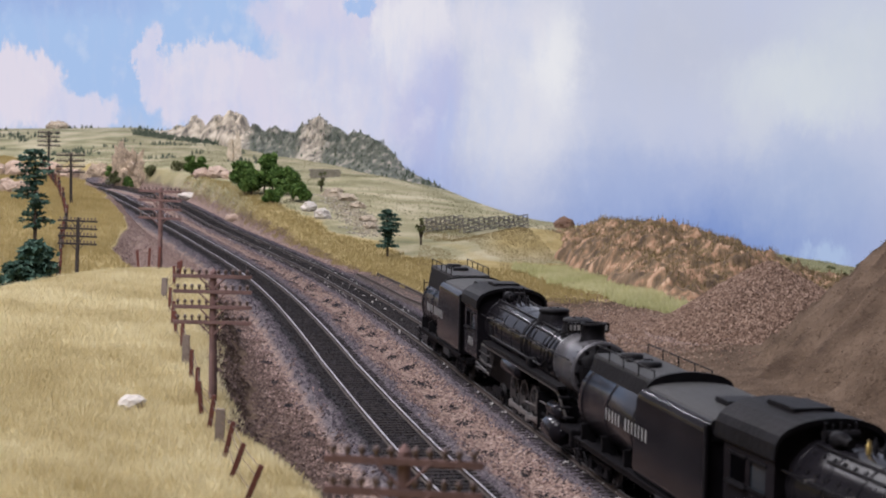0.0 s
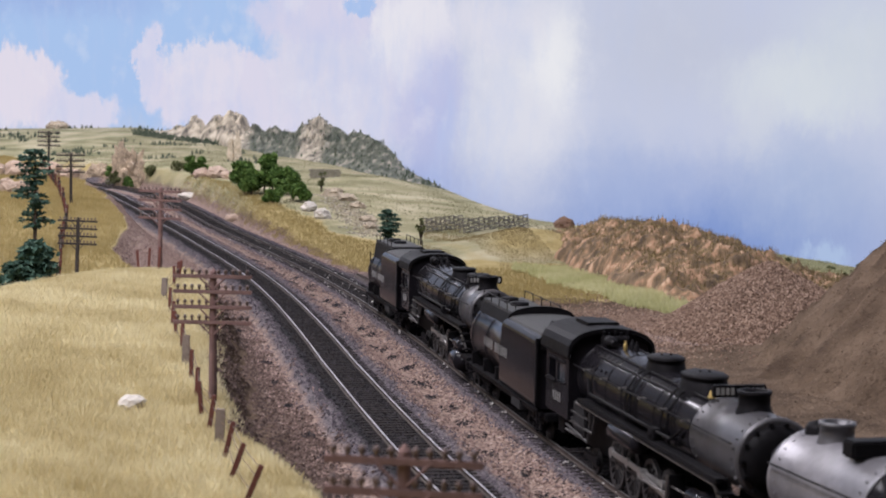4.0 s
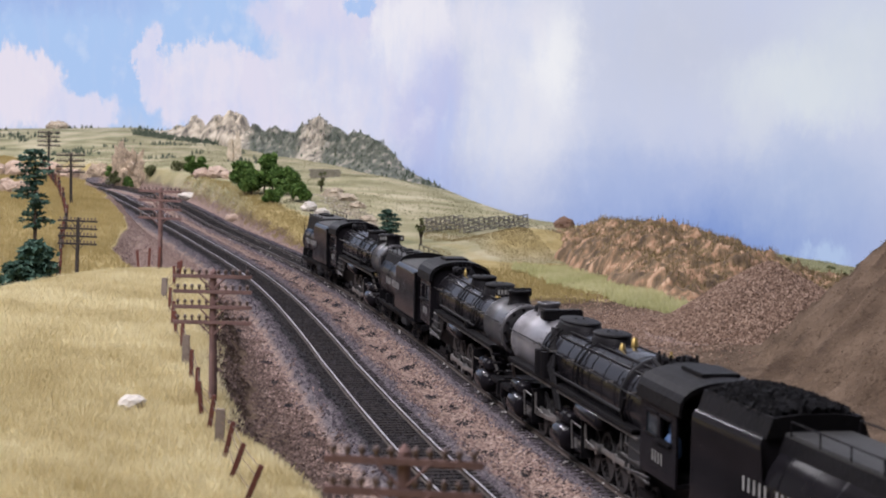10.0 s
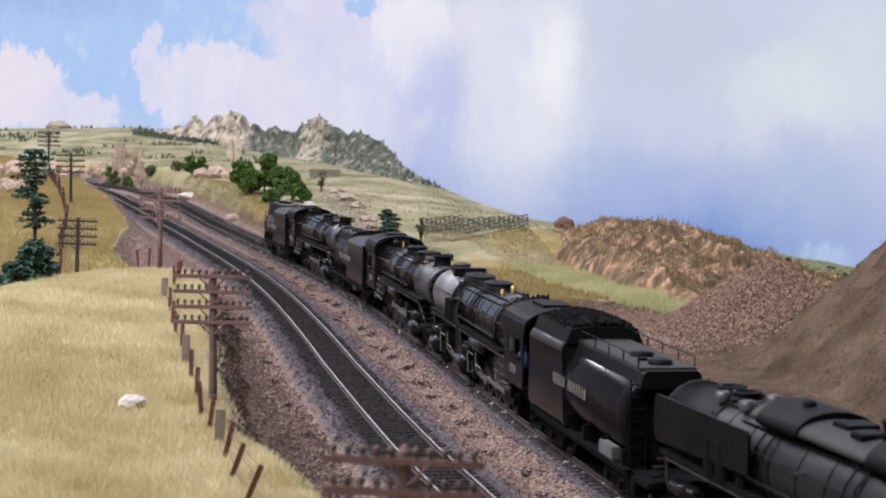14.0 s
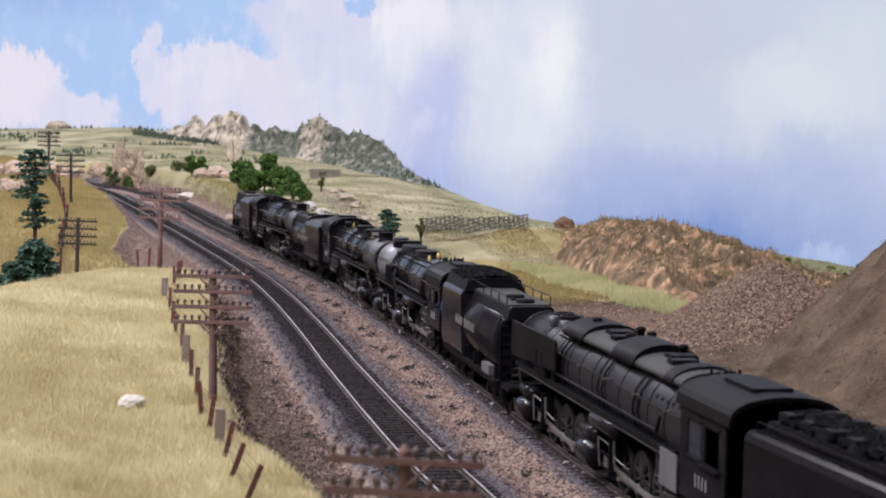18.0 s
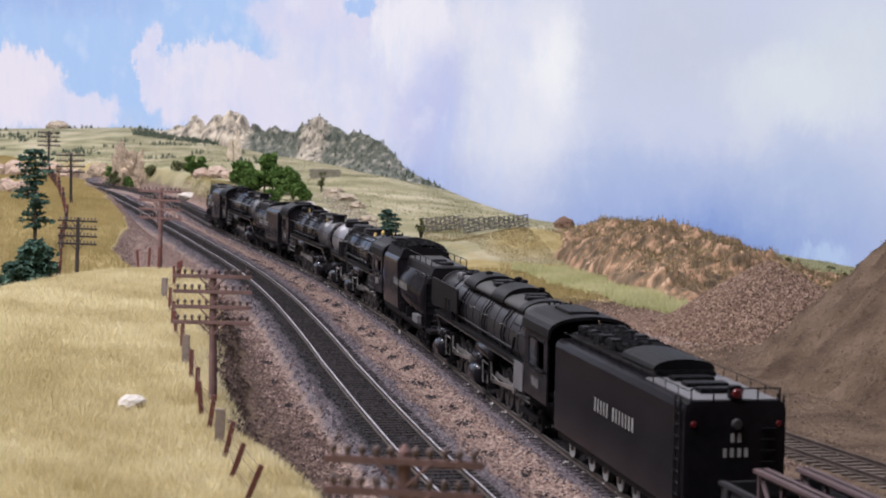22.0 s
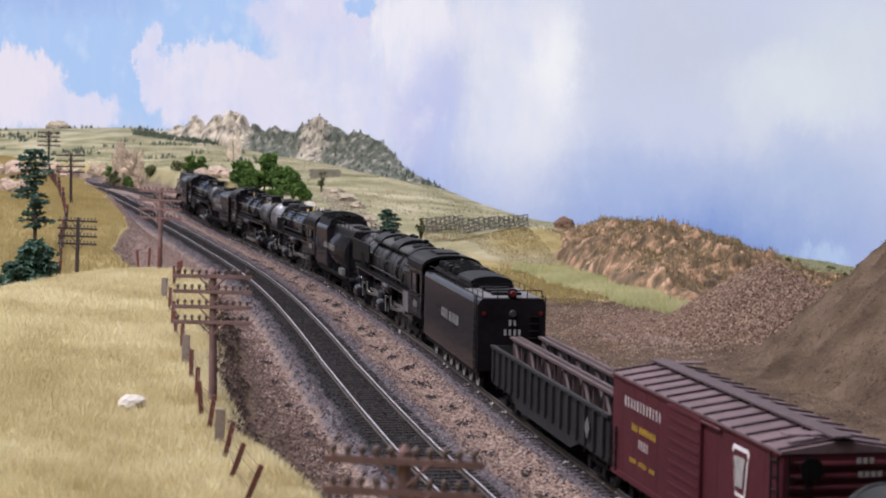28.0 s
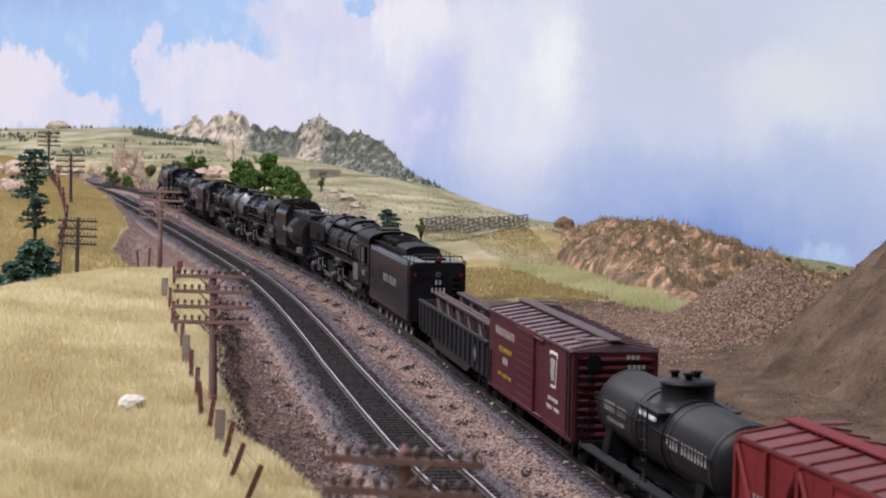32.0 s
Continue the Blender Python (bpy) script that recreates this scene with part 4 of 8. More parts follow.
        if sy > 0 or q.get("pumps2"):
            bm = bmnew()
            for k in range(2):
                rod(bm, (sb0 - 0.9 - k * 0.75, sy * 1.32, zb + 0.1), (sb0 - 0.9 - k * 0.75, sy * 1.32, zb + 1.0), 0.24, seg=12)
                rod(bm, (sb0 - 0.9 - k * 0.75, sy * 1.32, zb + 0.4), (sb0 - 0.9 - k * 0.75, sy * 1.32, zb + 0.6), 0.16, seg=12)
            part("air_pump", bm, M_soot, p)
        # long feed pipes below the running board, brackets, lubricator and sand trap
        bm = bmnew()
        rod(bm, (cx1 + 0.6, sy * 1.30, zb - 0.14), (sb1 - 0.9, sy * 1.30, zb - 0.14), 0.05, seg=6)
        rod(bm, (sb1 - 0.9, sy * 1.30, zb - 0.14), (sb1 - 0.5, sy * 1.05, 1.3), 0.05, seg=6)
        part("feed_pipe", bm, M_rodsteel, p)
        for k in range(6):
            xx = cx1 + 1.4 + k * (sb0 - cx1 - 1.4) / 5
            bm = bmnew()
            prism(bm, [(sy * 0.95, zb - 0.02), (sy * 1.32, zb - 0.02), (sy * 0.95, zb - 0.34)], xx - 0.03, xx + 0.03)
            part("bracket", bm, M_soot, p)
            bm = bmnew()
            rod(bm, (xx, sy * (r0 + 0.02), zc + 0.42), (xx, sy * (r1 + 0.16), zc + 0.42), 0.035, seg=6)
            part("stanchion", bm, M_rodsteel, boiler)
        bm = bmnew()
        box(bm, sb0 - 2.9, sb0 - 2.35, *((1.05, 1.33) if sy > 0 else (-1.33, -1.05)), zb + 0.09, zb + 0.42, 0.03)
        rod(bm, (sb0 - 2.6, sy * 1.36, zb + 0.26), (sb0 - 2.6, sy * 1.30, zb + 0.26), 0.1, seg=10)
        part("lubricator", bm, M_soot, p)
        bm = bmnew()
        pts = [(cx1 + 1.9, sy * (r1 + 0.1), zc + 0.2), (cx1 + 2.1, sy * (r1 + 0.13), zc - 0.25), (sb0 - 1.2, sy * (r0 + 0.16), zc - 0.3), (sb0 - 0.4, sy * (r0 + 0.1), zc + 0.1)]
        for u, v in zip(pts[:-1], pts[1:]):
            rod(bm, u, v, 0.055, seg=6)
        part("delivery_pipe", bm, M_soot, boiler)
        # injector and pipework under the cab
        bm = bmnew()
        for k in range(5):
            z = 1.15 + 0.18 * k
            rod(bm, (cx1 - 0.6, sy * 1.3, z), (cx1 + 1.4 + 0.5 * (k % 3), sy * 1.25, z - 0.2 * (k % 2)), 0.05, seg=6)
            rod(bm, (cx1 + 1.4 + 0.5 * (k % 3), sy * 1.25, z - 0.2 * (k % 2)), (cx1 + 1.6 + 0.5 * (k % 3), sy * 1.2, zb), 0.05, seg=6)
        part("pipework", bm, M_wheel, p)
        bm = bmnew()
        box(bm, cx1 + 0.2, cx1 + 1.6, *((1.05, 1.3) if sy > 0 else (-1.3, -1.05)), 1.35, zb - 0.1, 0.04)
        part("ashpan_side", bm, M_gond, p, "dusty grey panel under the firebox")
    cab(p, cx0 + 0.25, cx1, q.get("cabw", 1.42), q.get("cabz", 1.55), q.get("eave", 3.55), q.get("cabtop", 4.35))
    # engines: cylinders, drivers and rods
    for e in q["engines"]:
        r, me = WM[e["wheel"]]
        for k, x in enumerate(e["x"]):
            wheelset(e["wheel"], x, p, front, "driving_wheelset")
        xs_, cyl = e["x"], e["cyl"]
        crank = 0.36
        for sy in (1, -1):
            bm = bmnew()
            lathe(bm, [(cyl - 0.75, 0.2), (cyl - 0.74, 0.42), (cyl - 0.6, 0.45), (cyl + 0.6, 0.45), (cyl + 0.74, 0.42), (cyl + 0.78, 0.2), (cyl + 0.86, 0.12)], 20, cy=sy * 1.12, cz=r)
            lathe(bm, [(cyl - 0.82, 0.12), (cyl - 0.8, 0.24), (cyl + 0.8, 0.24), (cyl + 0.84, 0.12)], 16, cy=sy * 1.12, cz=r + 0.66)
            box(bm, cyl - 0.5, cyl + 0.5, *((0.5, 1.1) if sy > 0 else (-1.1, -0.5)), r - 0.2, r + 0.85)
            part("cylinder", bm, M_loco, p)
            bm = bmnew()
            xg = cyl - 0.75
            for dz in (0.2, -0.2):
                box(bm, xg - 1.5, xg, sy * 1.12 - 0.05, sy * 1.12 + 0.05, r + dz - 0.035, r + dz + 0.035)
            part("crosshead_guide", bm, M_soot, p)
            bm = bmnew()
            box(bm, xg - 1.62, xg - 1.54, *((0.8, 1.28) if sy > 0 else (-1.28, -0.8)), r - 0.32, r + 0.95)
            part("guide_bracket", bm, M_soot, p)
            bm = bmnew()
            rod(bm, (xg - 1.55, sy * 1.2, r + 0.62), (cyl - 0.7, sy * 1.2, r + 0.66), 0.03, seg=6)
            rod(bm, (xg - 0.4, sy * 1.24, r - 0.2), (xg - 0.2, sy * 1.24, r + 0.66), 0.032, seg=6)
            rod(bm, (xg - 1.9, sy * 1.22, r + 0.85), (xg - 2.0, sy * 1.22, r + 0.1), 0.045, seg=6)
            rod(bm, (xg - 1.95, sy * 1.22, r + 0.35), (xs_[len(xs_) // 2], sy * 1.22, r + 0.25), 0.03, seg=6)
            part("valve_gear", bm, M_rodsteel, p)
            # side rod and main rod, drawn with the crank pin at its zero place
            bm = bmnew()
            box(bm, xs_[0] - 0.02, xs_[-1] + 0.02, -0.035, 0.035, -0.09, 0.09, 0.02)
            for x in xs_:
                rod(bm, (x, -0.05, 0), (x, 0.05, 0), 0.16, seg=12)
            sr = part("side_rod", bm, M_steel, p)
            RODS.append((sr, 0.0, sy * 0.96, r, crank, front, sy, None))
            bm = bmnew()
            xd = xs_[len(xs_) // 2 - (1 if len(xs_) == 3 else 0)]
            ln = (xg - 0.75) - xd
            box(bm, 0, ln, -0.04, 0.04, -0.08, 0.08, 0.02)
            rod(bm, (0, -0.06, 0), (0, 0.06, 0), 0.17, seg=12)
            box(bm, ln - 0.2, ln + 0.2, -0.09, 0.09, -0.2, 0.2, 0.03)
            mr = part("main_rod", bm, M_steel, p)
            RODS.append((mr, xd, sy * 1.08, r, crank, front, sy, ln))
    for x in q["lead"]:
        wheelset("lead", x, p, front, "leading_wheelset")
    for x in q["trail"]:
        wheelset("lead", x, p, front, "trailing_wheelset")
    for sy in (1, -1):
        y0, y1 = (0.9, 1.03) if sy > 0 else (-1.03, -0.9)
        if q["trail"]:
            bm = bmnew()
            box(bm, min(q["trail"]) - 0.7, max(q["trail"]) + 0.9, y0, y1, 0.42, 0.7, 0.04)
            part("trailing_truck_frame", bm, M_soot, p)
        bm = bmnew()
        box(bm, min(q["lead"]) - 0.55, max(q["lead"]) + 0.5, y0 - 0.3 * sy, y1 - 0.3 * sy, 0.5, 0.72, 0.04)
        part("leading_truck_frame", bm, M_soot, p)
    # pilot deck, cowcatcher and steps
    bm = bmnew()
    box(bm, xf - 1.5, xf - 0.1, -1.45, 1.45, 1.12, 1.3, 0.03)
    box(bm, xf - 0.3, xf - 0.05, -1.45, 1.45, 0.75, 1.3, 0.03)
    part("pilot_deck", bm, M_soot, p)
    bm = bmnew()
    for k in range(11):
        y = -1.25 + 0.25 * k
        rod(bm, (xf - 0.25, y, 0.75), (xf + 0.55 - abs(y) * 0.35, y * 0.9, 0.16), 0.045, seg=5)
    part("cowcatcher", bm, M_soot, p)
    coupler(p, xf - 0.05)


def vanderbilt(p, front, L, bunk, r=1.40, zc=2.4, words=True, truck_axles=2, coal=False, sh=3.75, rim=4.3, deck=None, inset=0.25):
    """A tender with a cylindrical tank behind and a tall bunker in front (+x)."""
    x0, x1 = -L / 2, L / 2
    xb = x1 - bunk
    bm = bmnew()
    lathe(bm, [(x0 + inset, r - 0.16), (x0 + inset + 0.03, r - 0.05), (x0 + inset + 0.12, r), (xb + 0.3, r)], 40, cz=zc)
    tank = part("tank", bm, M_loco, p)
    for k in range(3):
        xx = x0 + inset + 0.5 + k * (xb - x0 - inset - 1.0) / 2
        bm = bmnew()
        lathe(bm, [(xx - 0.06, r - 0.01), (xx - 0.05, r + 0.012), (xx + 0.05, r + 0.012), (xx + 0.06, r - 0.01)], 40, cz=zc)
        part("seam_band", bm, M_loco, tank)
    # bunker: flat flanks rolled in at the shoulder, its rear edge swept up out of the tank
    out = [(-1.42, 1.25), (1.42, 1.25), (1.5, 1.5), (1.5, sh - 0.34), (1.485, sh - 0.2), (1.43, sh - 0.08), (1.34, sh)]
    out += [(-a, b) for a, b in reversed(out[2:])]
    bm = bmnew()
    prism(bm, out, xb, x1 - 0.3)
    for v in bm.verts:
        if v.co.x < xb + 0.01 and v.co.z > zc:
            v.co.x += 0.55 * ((v.co.z - zc) / (sh - zc)) ** 2
    for f in bm.faces:
        f.smooth = len(f.verts) == 4
    bunker = part("bunker", bm, M_loco, p)
    if coal:
        for sy in (1, -1):
            bm = bmnew()
            prism(bm, [(sy * 1.34, sh - 0.03), (sy * 1.16, rim), (sy * 1.10, rim), (sy * 1.27, sh - 0.03)], xb + 0.5, x1 - 0.3)
            part("coal_board", bm, M_soot, bunker)
        for xx, d in ((xb + 0.42, 0.1), (x1 - 0.42, 0.1)):
            bm = bmnew()
            prism(bm, [(-1.34, sh - 0.03), (1.34, sh - 0.03), (1.16, rim - 0.02), (0.5, rim + 0.06), (-0.5, rim + 0.06), (-1.16, rim - 0.02)], xx, xx + d)
            part("bulkhead", bm, M_soot, bunker)
        bm = bmnew()
        rnd = random.Random(int(L * 10))
        for i in range(640):
            cx, cy = rnd.uniform(xb + 0.6, x1 - 0.5), rnd.uniform(-1.08, 1.08)
            h = 0.40 * (1 - (cy / 1.3) ** 2) * (1 - abs((cx - xb - bunk * 0.5) / bunk) ** 2 * 1.6)
            m = Matrix.Translation((cx, cy, rim - 0.16 + max(0.0, h))) @ Euler((rnd.random() * 3, rnd.random() * 3, 0)).to_matrix().to_4x4()
            bmesh.ops.create_cube(bm, size=rnd.uniform(0.1, 0.24), matrix=m)
        box(bm, xb + 0.55, x1 - 0.45, -1.1, 1.1, sh - 0.1, rim - 0.05, 0.1)
        part("coal_load", bm, M_coal, p, "heaped black coal")
    else:
        bm = bmnew()
        prism(bm, [(-1.3, sh - 0.02), (1.3, sh - 0.02)] + arch(1.3, sh, sh + 0.2, 10)[1:-1], xb + 0.6, x1 - 0.35)
        part("oil_deck", bm, M_roofgrey, bunker, "dusty grey oil bunker deck")
        bm = bmnew()
        prism(bm, [(-1.32, sh - 0.02), (1.32, sh - 0.02)] + arch(1.32, sh, rim, 14)[1:-1], xb + 0.5, xb + 0.68)
        part("bulkhead", bm, M_soot, bunker)
        bm = bmnew()
        box(bm, x1 - 2.6, x1 - 1.5, -0.5, 0.5, sh + 0.18, sh + 0.32, 0.05)
        part("oil_hatch", bm, M_soot, bunker)
        bm = bmnew()
        box(bm, x1 - 0.38, x1 - 0.24, -1.36, 1.36, sh - 0.5, sh + 0.06, 0.03)
        for sy in (1, -1):
            box(bm, x1 - 0.38, x1 - 0.2, sy * 1.5 - 0.05, sy * 1.5 + 0.05, 1.3, sh - 0.05, 0.02)
        part("end_coping", bm, M_soot, bunker)
    top = zc + r
    dw = 0.62
    if deck:
        dw = 0.88
        bm = bmnew()
        prism(bm, [(-1.02, zc + 0.66 * r), (1.02, zc + 0.66 * r), (dw, deck - 0.08), (dw - 0.1, deck), (-dw + 0.1, deck), (-dw, deck - 0.08)], x0 + 0.35, xb + 0.45)
        part("raised_deck", bm, M_soot, tank)
        top = deck
    bm = bmnew()
    box(bm, x0 + inset + 0.1, xb + 0.4, -dw, dw, top - 0.08, top + 0.05, 0.03)
    part("walkway", bm, M_roofgrey, tank, "dusty grey walkway plate")
    for k in range(2):
        bm = bmnew()
        lathe(bm, [(top + 0.04, 0.38), (top + 0.16, 0.38), (top + 0.2, 0.3), (top + 0.21, 0.05)], 18, axis="z", cx=x0 + 1.6 + k * 1.9)
        part("water_hatch", bm, M_soot, tank)
    bm = bmnew()
    for sy in (1, -1):
        box(bm, x0 + 2.3, x0 + 2.55, sy * 0.3 - 0.12, sy * 0.3 + 0.12, top + 0.04, top + 0.14, 0.02)
    part("vent_box", bm, M_soot, tank)
    for sy in (1, -1):
        if words:
            lettering("lettering", bunker, xb - 0.7, sy * 1.503, zc - 0.02, [5, 7], 0.36, 0.33, 0.34, M_letter)
        handrail(tank, [(x0 + inset + 0.3, sy * dw, top + 0.36), (xb, sy * dw, top + 0.36)], 0.022, 4, 0.36)
        ladder(p, x0 + inset - 0.06, sy * 0.95, 0.9, zc + r - 0.2, 8)
        # tread plate and steps along the tank
        bm = bmnew()
        box(bm, x0 + 0.2, x1 - 0.4, *((1.2, 1.46) if sy > 0 else (-1.46, -1.2)), 1.14, 1.20, 0.01)
        part("tread_plate", bm, M_soot, p)
        bm = bmnew()
        for xx in (x0 + 0.3, x1 - 0.8):
            for z in (0.45, 0.8):
                box(bm, xx, xx + 0.45, sy * 1.35 - 0.1, sy * 1.35 + 0.1, z, z + 0.04)
            for a in (xx, xx + 0.42):
                box(bm, a, a + 0.03, sy * 1.42 - 0.02, sy * 1.42 + 0.02, 0.45, 1.15)
        part("step", bm, M_soot, p)
        bm = bmnew()
        xx = x0 + (1.6 if coal else L - 4.6)
        box(bm, xx, xx + 1.5, *((1.16, 1.44) if sy > 0 else (-1.44, -1.16)), 1.2 if coal else 0.75, 1.62 if coal else 1.12, 0.03)
        part("tool_box", bm, M_dustpanel if coal else M_gond, p, "pale dusty tool box" if coal else "dark tool box")
    bm = bmnew()
    lathe(bm, [(x0 + inset - 0.01, r * 0.55), (x0 + inset - 0.04, r * 0.5), (x0 + inset - 0.05, 0.1)], 24, cz=zc)
    part("dished_end", bm, M_soot, tank)
    bm = bmnew()
    rod(bm, (x0 + inset - 0.08, 0, zc + r - 0.12), (x0 + inset + 0.06, 0, zc + r - 0.12), 0.07, seg=10)
    part("marker_lamp", bm, M_brass, tank, "small brass marker lamp")
    bm = bmnew()
    box(bm, x0, x1, -1.2, 1.2, 0.82, 1.1, 0.04)
    for sy in (1, -1):
        box(bm, x0 + 0.2, x1 - 0.2, sy * 1.3 - 0.08, sy * 1.3 + 0.08, 0.95, 1.14, 0.03)
        for k in range(6):
            xx = x0 + 0.8 + k * (L - 1.6) / 5
            box(bm, xx - 0.07, xx + 0.07, *((0.9, 1.38) if sy > 0 else (-1.38, -0.9)), 1.0, 1.7)
    part("frame", bm, M_soot, p)
    for xt in (x0 + 1.9, x1 - 2.1):
        truck(p, xt, truck_axles, front, 1.5 if truck_axles == 3 else 1.8)
    coupler(p, x0 + 0.05)


def centipede(p, front, L):
    """Long square tender on many small wheels."""
    x0, x1 = -L / 2, L / 2
    top = 4.05
    out = [(-1.42, 1.0), (1.42, 1.0), (1.42, top - 0.25), (1.36, top - 0.08), (1.24, top)]
    out += [(-a, b) for a, b in reversed(out[2:])]
    bm = bmnew()
    prism(bm, out, x0, x1 - 0.2)
    bmesh.ops.bevel(bm, geom=[e for e in bm.edges if all(abs(v.co.x - x0) < 0.01 for v in e.verts)], offset=0.06, segments=2, affect="EDGES")
    body = part("tank", bm, M_loco, p)
    bm = bmnew()
    for k in range(9):
        xx = x0 + 0.7 + k * 1.5
        for sy in (1, -1):
            for j in range(14):
                rod(bm, (xx, sy * 1.415, 1.2 + j * 0.18), (xx, sy * 1.432, 1.2 + j * 0.18), 0.022, seg=4)
    part("rivet_row", bm, M_loco, body)
    # rear deck: grey plates, hatches and rails
    bm = bmnew()
    box(bm, x0 + 0.15, x0 + 4.3, -1.2, 1.2, top - 0.005, top + 0.04, 0.01)
    part("deck_plate", bm, M_dustpanel, body, "dusty pale grey deck")
    for k in range(3):
        bm = bmnew()
        box(bm, x0 + 1.15 + k * 1.15, x0 + 1.75 + k * 1.15, -0.62, 0.62, top + 0.04, top + 0.16, 0.03)
        part("water_hatch", bm, M_soot, body)
    bm = bmnew()
    box(bm, x0 + 4.3, x1 - 0.4, -0.95, 0.95, top, top + 0.24, 0.05)
    prism(bm, [(-0.95, top + 0.24), (0.95, top + 0.24)] + arch(0.95, top + 0.24, top + 0.55)[1:-1], x0 + 4.4, x0 + 7.6)
    part("coal_bunker", bm, M_soot, body)
    bm = bmnew()
    rnd = random.Random(5)
    for i in range(420):
        cx, cy = rnd.uniform(x0 + 7.6, x1 - 0.8), rnd.uniform(-0.8, 0.8)
        m = Matrix.Translation((cx, cy, top + 0.2 + 0.25 * (1 - cy * cy))) @ Euler((rnd.random() * 3, rnd.random() * 3, 0)).to_matrix().to_4x4()
        bmesh.ops.create_cube(bm, size=rnd.uniform(0.1, 0.24), matrix=m)
    part("coal_load", bm, M_coal, p, "heaped black coal")
    for k in range(4):
        bm = bmnew()
        box(bm, x1 - 4.8 + k * 1.15, x1 - 4.2 + k * 1.15, -0.8, 0.8, top + 0.3, top + 0.52, 0.04)
        part("bunker_hatch", bm, M_soot, body)
    for sy in (1, -1):
        handrail(body, [(x0 + 0.1, sy * 1.25, top + 0.26), (x1 - 0.6, sy * 1.25, top + 0.26)], 0.014, 12, 0.28)
        lettering("lettering", body, x0 + 6.7, sy * 1.425, 2.4, [5, 7], 0.42, 0.33, 0.34, M_letter)
        ladder(p, x0 + 0.55, sy * 1.46, 1.0, top + 0.1, 10, "x", 0.42)
        bm = bmnew()
        box(bm, x0 + 0.3, x1 - 0.3, sy * 1.2 - 0.1, sy * 1.2 + 0.1, 0.72, 1.0, 0.03)
        for k in range(7):
            xx = x0 + 2.85 + k * 1.62
            box(bm, xx - 0.2, xx + 0.2, *((0.42, 0.6) if sy > 0 else (-0.6, -0.42)), 0.3, 0.8, 0.03)
        part("pedestal_frame", bm, M_soot, p)
        bm = bmnew()
        lathe(bm, [(x0 - 0.01, 0.09), (x0 - 0.06, 0.07)], 10, cy=sy * 1.2, cz=3.45)
        part("marker_lamp", bm, M_lens, p, "small red marker lamp")
    handrail(body, [(x0 + 0.1, -1.25, top + 0.34), (x0 + 0.1, 1.25, top + 0.34)], 0.022, 4, 0.36)
    bm = bmnew()
    box(bm, x0 + 0.02, x0 + 0.32, -0.17, 0.17, top + 0.02, top + 0.42, 0.04)
    lb = part("lamp_bracket", bm, M_soot, p)
    bm = bmnew()
    lathe(bm, [(x0 - 0.06, 0.1), (x0 - 0.03, 0.14), (x0 + 0.14, 0.14)], 14, cz=top + 0.22)
    part("red_lamp", bm, M_lens, p, "red gyrating rear lamp")
    bm = bmnew()
    lathe(bm, [(x0 - 0.12, 0.12), (x0 - 0.08, 0.15), (x0 + 0.05, 0.15)], 14, cz=3.45)
    rl = part("rear_lamp", bm, M_roofgrey, p)
    # two lines of figures on the end wall, as bars
    bm = bmnew()
    for z, n, w_ in ((2.95, 2, 0.2), (2.55, 4, 0.2)):
        for k in range(n):
            y = (k - (n - 1) / 2) * w_
            box(bm, x0 - 0.012, x0 + 0.002, y - 0.05, y + 0.05, z, z + 0.24)
    part("figures", bm, M_letter, body)
    bm = bmnew()
    for k in range(9):
        box(bm, x0 - 0.1, x0, -1.1, -0.7, 0.9 + k * 0.3, 0.94 + k * 0.3)
    part("grab_irons", bm, M_soot, p)
    for k in range(7):
        w = wheelset("small", x0 + 2.85 + k * 1.62 + (0.8 if k > 5 else 0), p, front)
        whitewall(w)
    coupler(p, x0 + 0.05)


# first engine, running tender first
Q1 = dict(len=18.9, cab=3.0, nose=1.65, smoke=2.75, zc=2.98, r0=1.0, r1=1.14, stacks=[(6.55, 0.46, 0.56)], domes=[(0.95, 0.56, 0.44, 1.1), (4.45, 0.52, 0.46, 1.35)], boards=[5.85], bell=3.1, eave=3.66, cabtop=4.5,
          engines=[dict(wheel="driver", x=[-1.85, -0.15, 1.55, 3.25], cyl=6.25)], lead=[7.85], trail=[-4.25])
e = unit("locomotive", "black steam locomotive with a graphite grey smokebox", "locomotive", 59.3, 78.2, True)
loco(e, -1, Q1)
e = unit("tender", "black tender with a raised deck and a ladder at its end", "tender", 78.4, 90.2, True)
vanderbilt(e, -1, 11.8, 6.0, r=1.36, zc=2.32, sh=3.92, rim=4.2, deck=4.16, words=True)
# second engine, also running tender first
Q2 = dict(len=19.5, cab=3.3, nose=1.35, smoke=3.65, zc=3.0, r0=1.04, r1=1.16, stacks=[(6.75, 0.48, 0.5)], domes=[(-0.6, 0.55, 0.44, 1.35), (2.85, 0.62, 0.42, 1.5)], boards=[5.6], bell=4.9, belly=-0.5, bright=True, eave=3.68, cabtop=4.62,
          engines=[dict(wheel="driver", x=[-2.7, -1.0, 0.7, 2.4], cyl=6.1)], lead=[7.9], trail=[-5.1])
e = unit("locomotive", "black steam locomotive with brass valves and grey smokebox", "locomotive", 25.9, 45.4, True)
loco(e, -1, Q2)
figure(e, -8.3, -1.05, 2.15, M_figure)
e = unit("tender", "black tender with white lettering and tall bunker", "tender", 45.9, 59.2, True)
vanderbilt(e, -1, 13.3, 6.6, r=1.40, zc=2.40, sh=3.82, rim=4.3, deck=3.88)
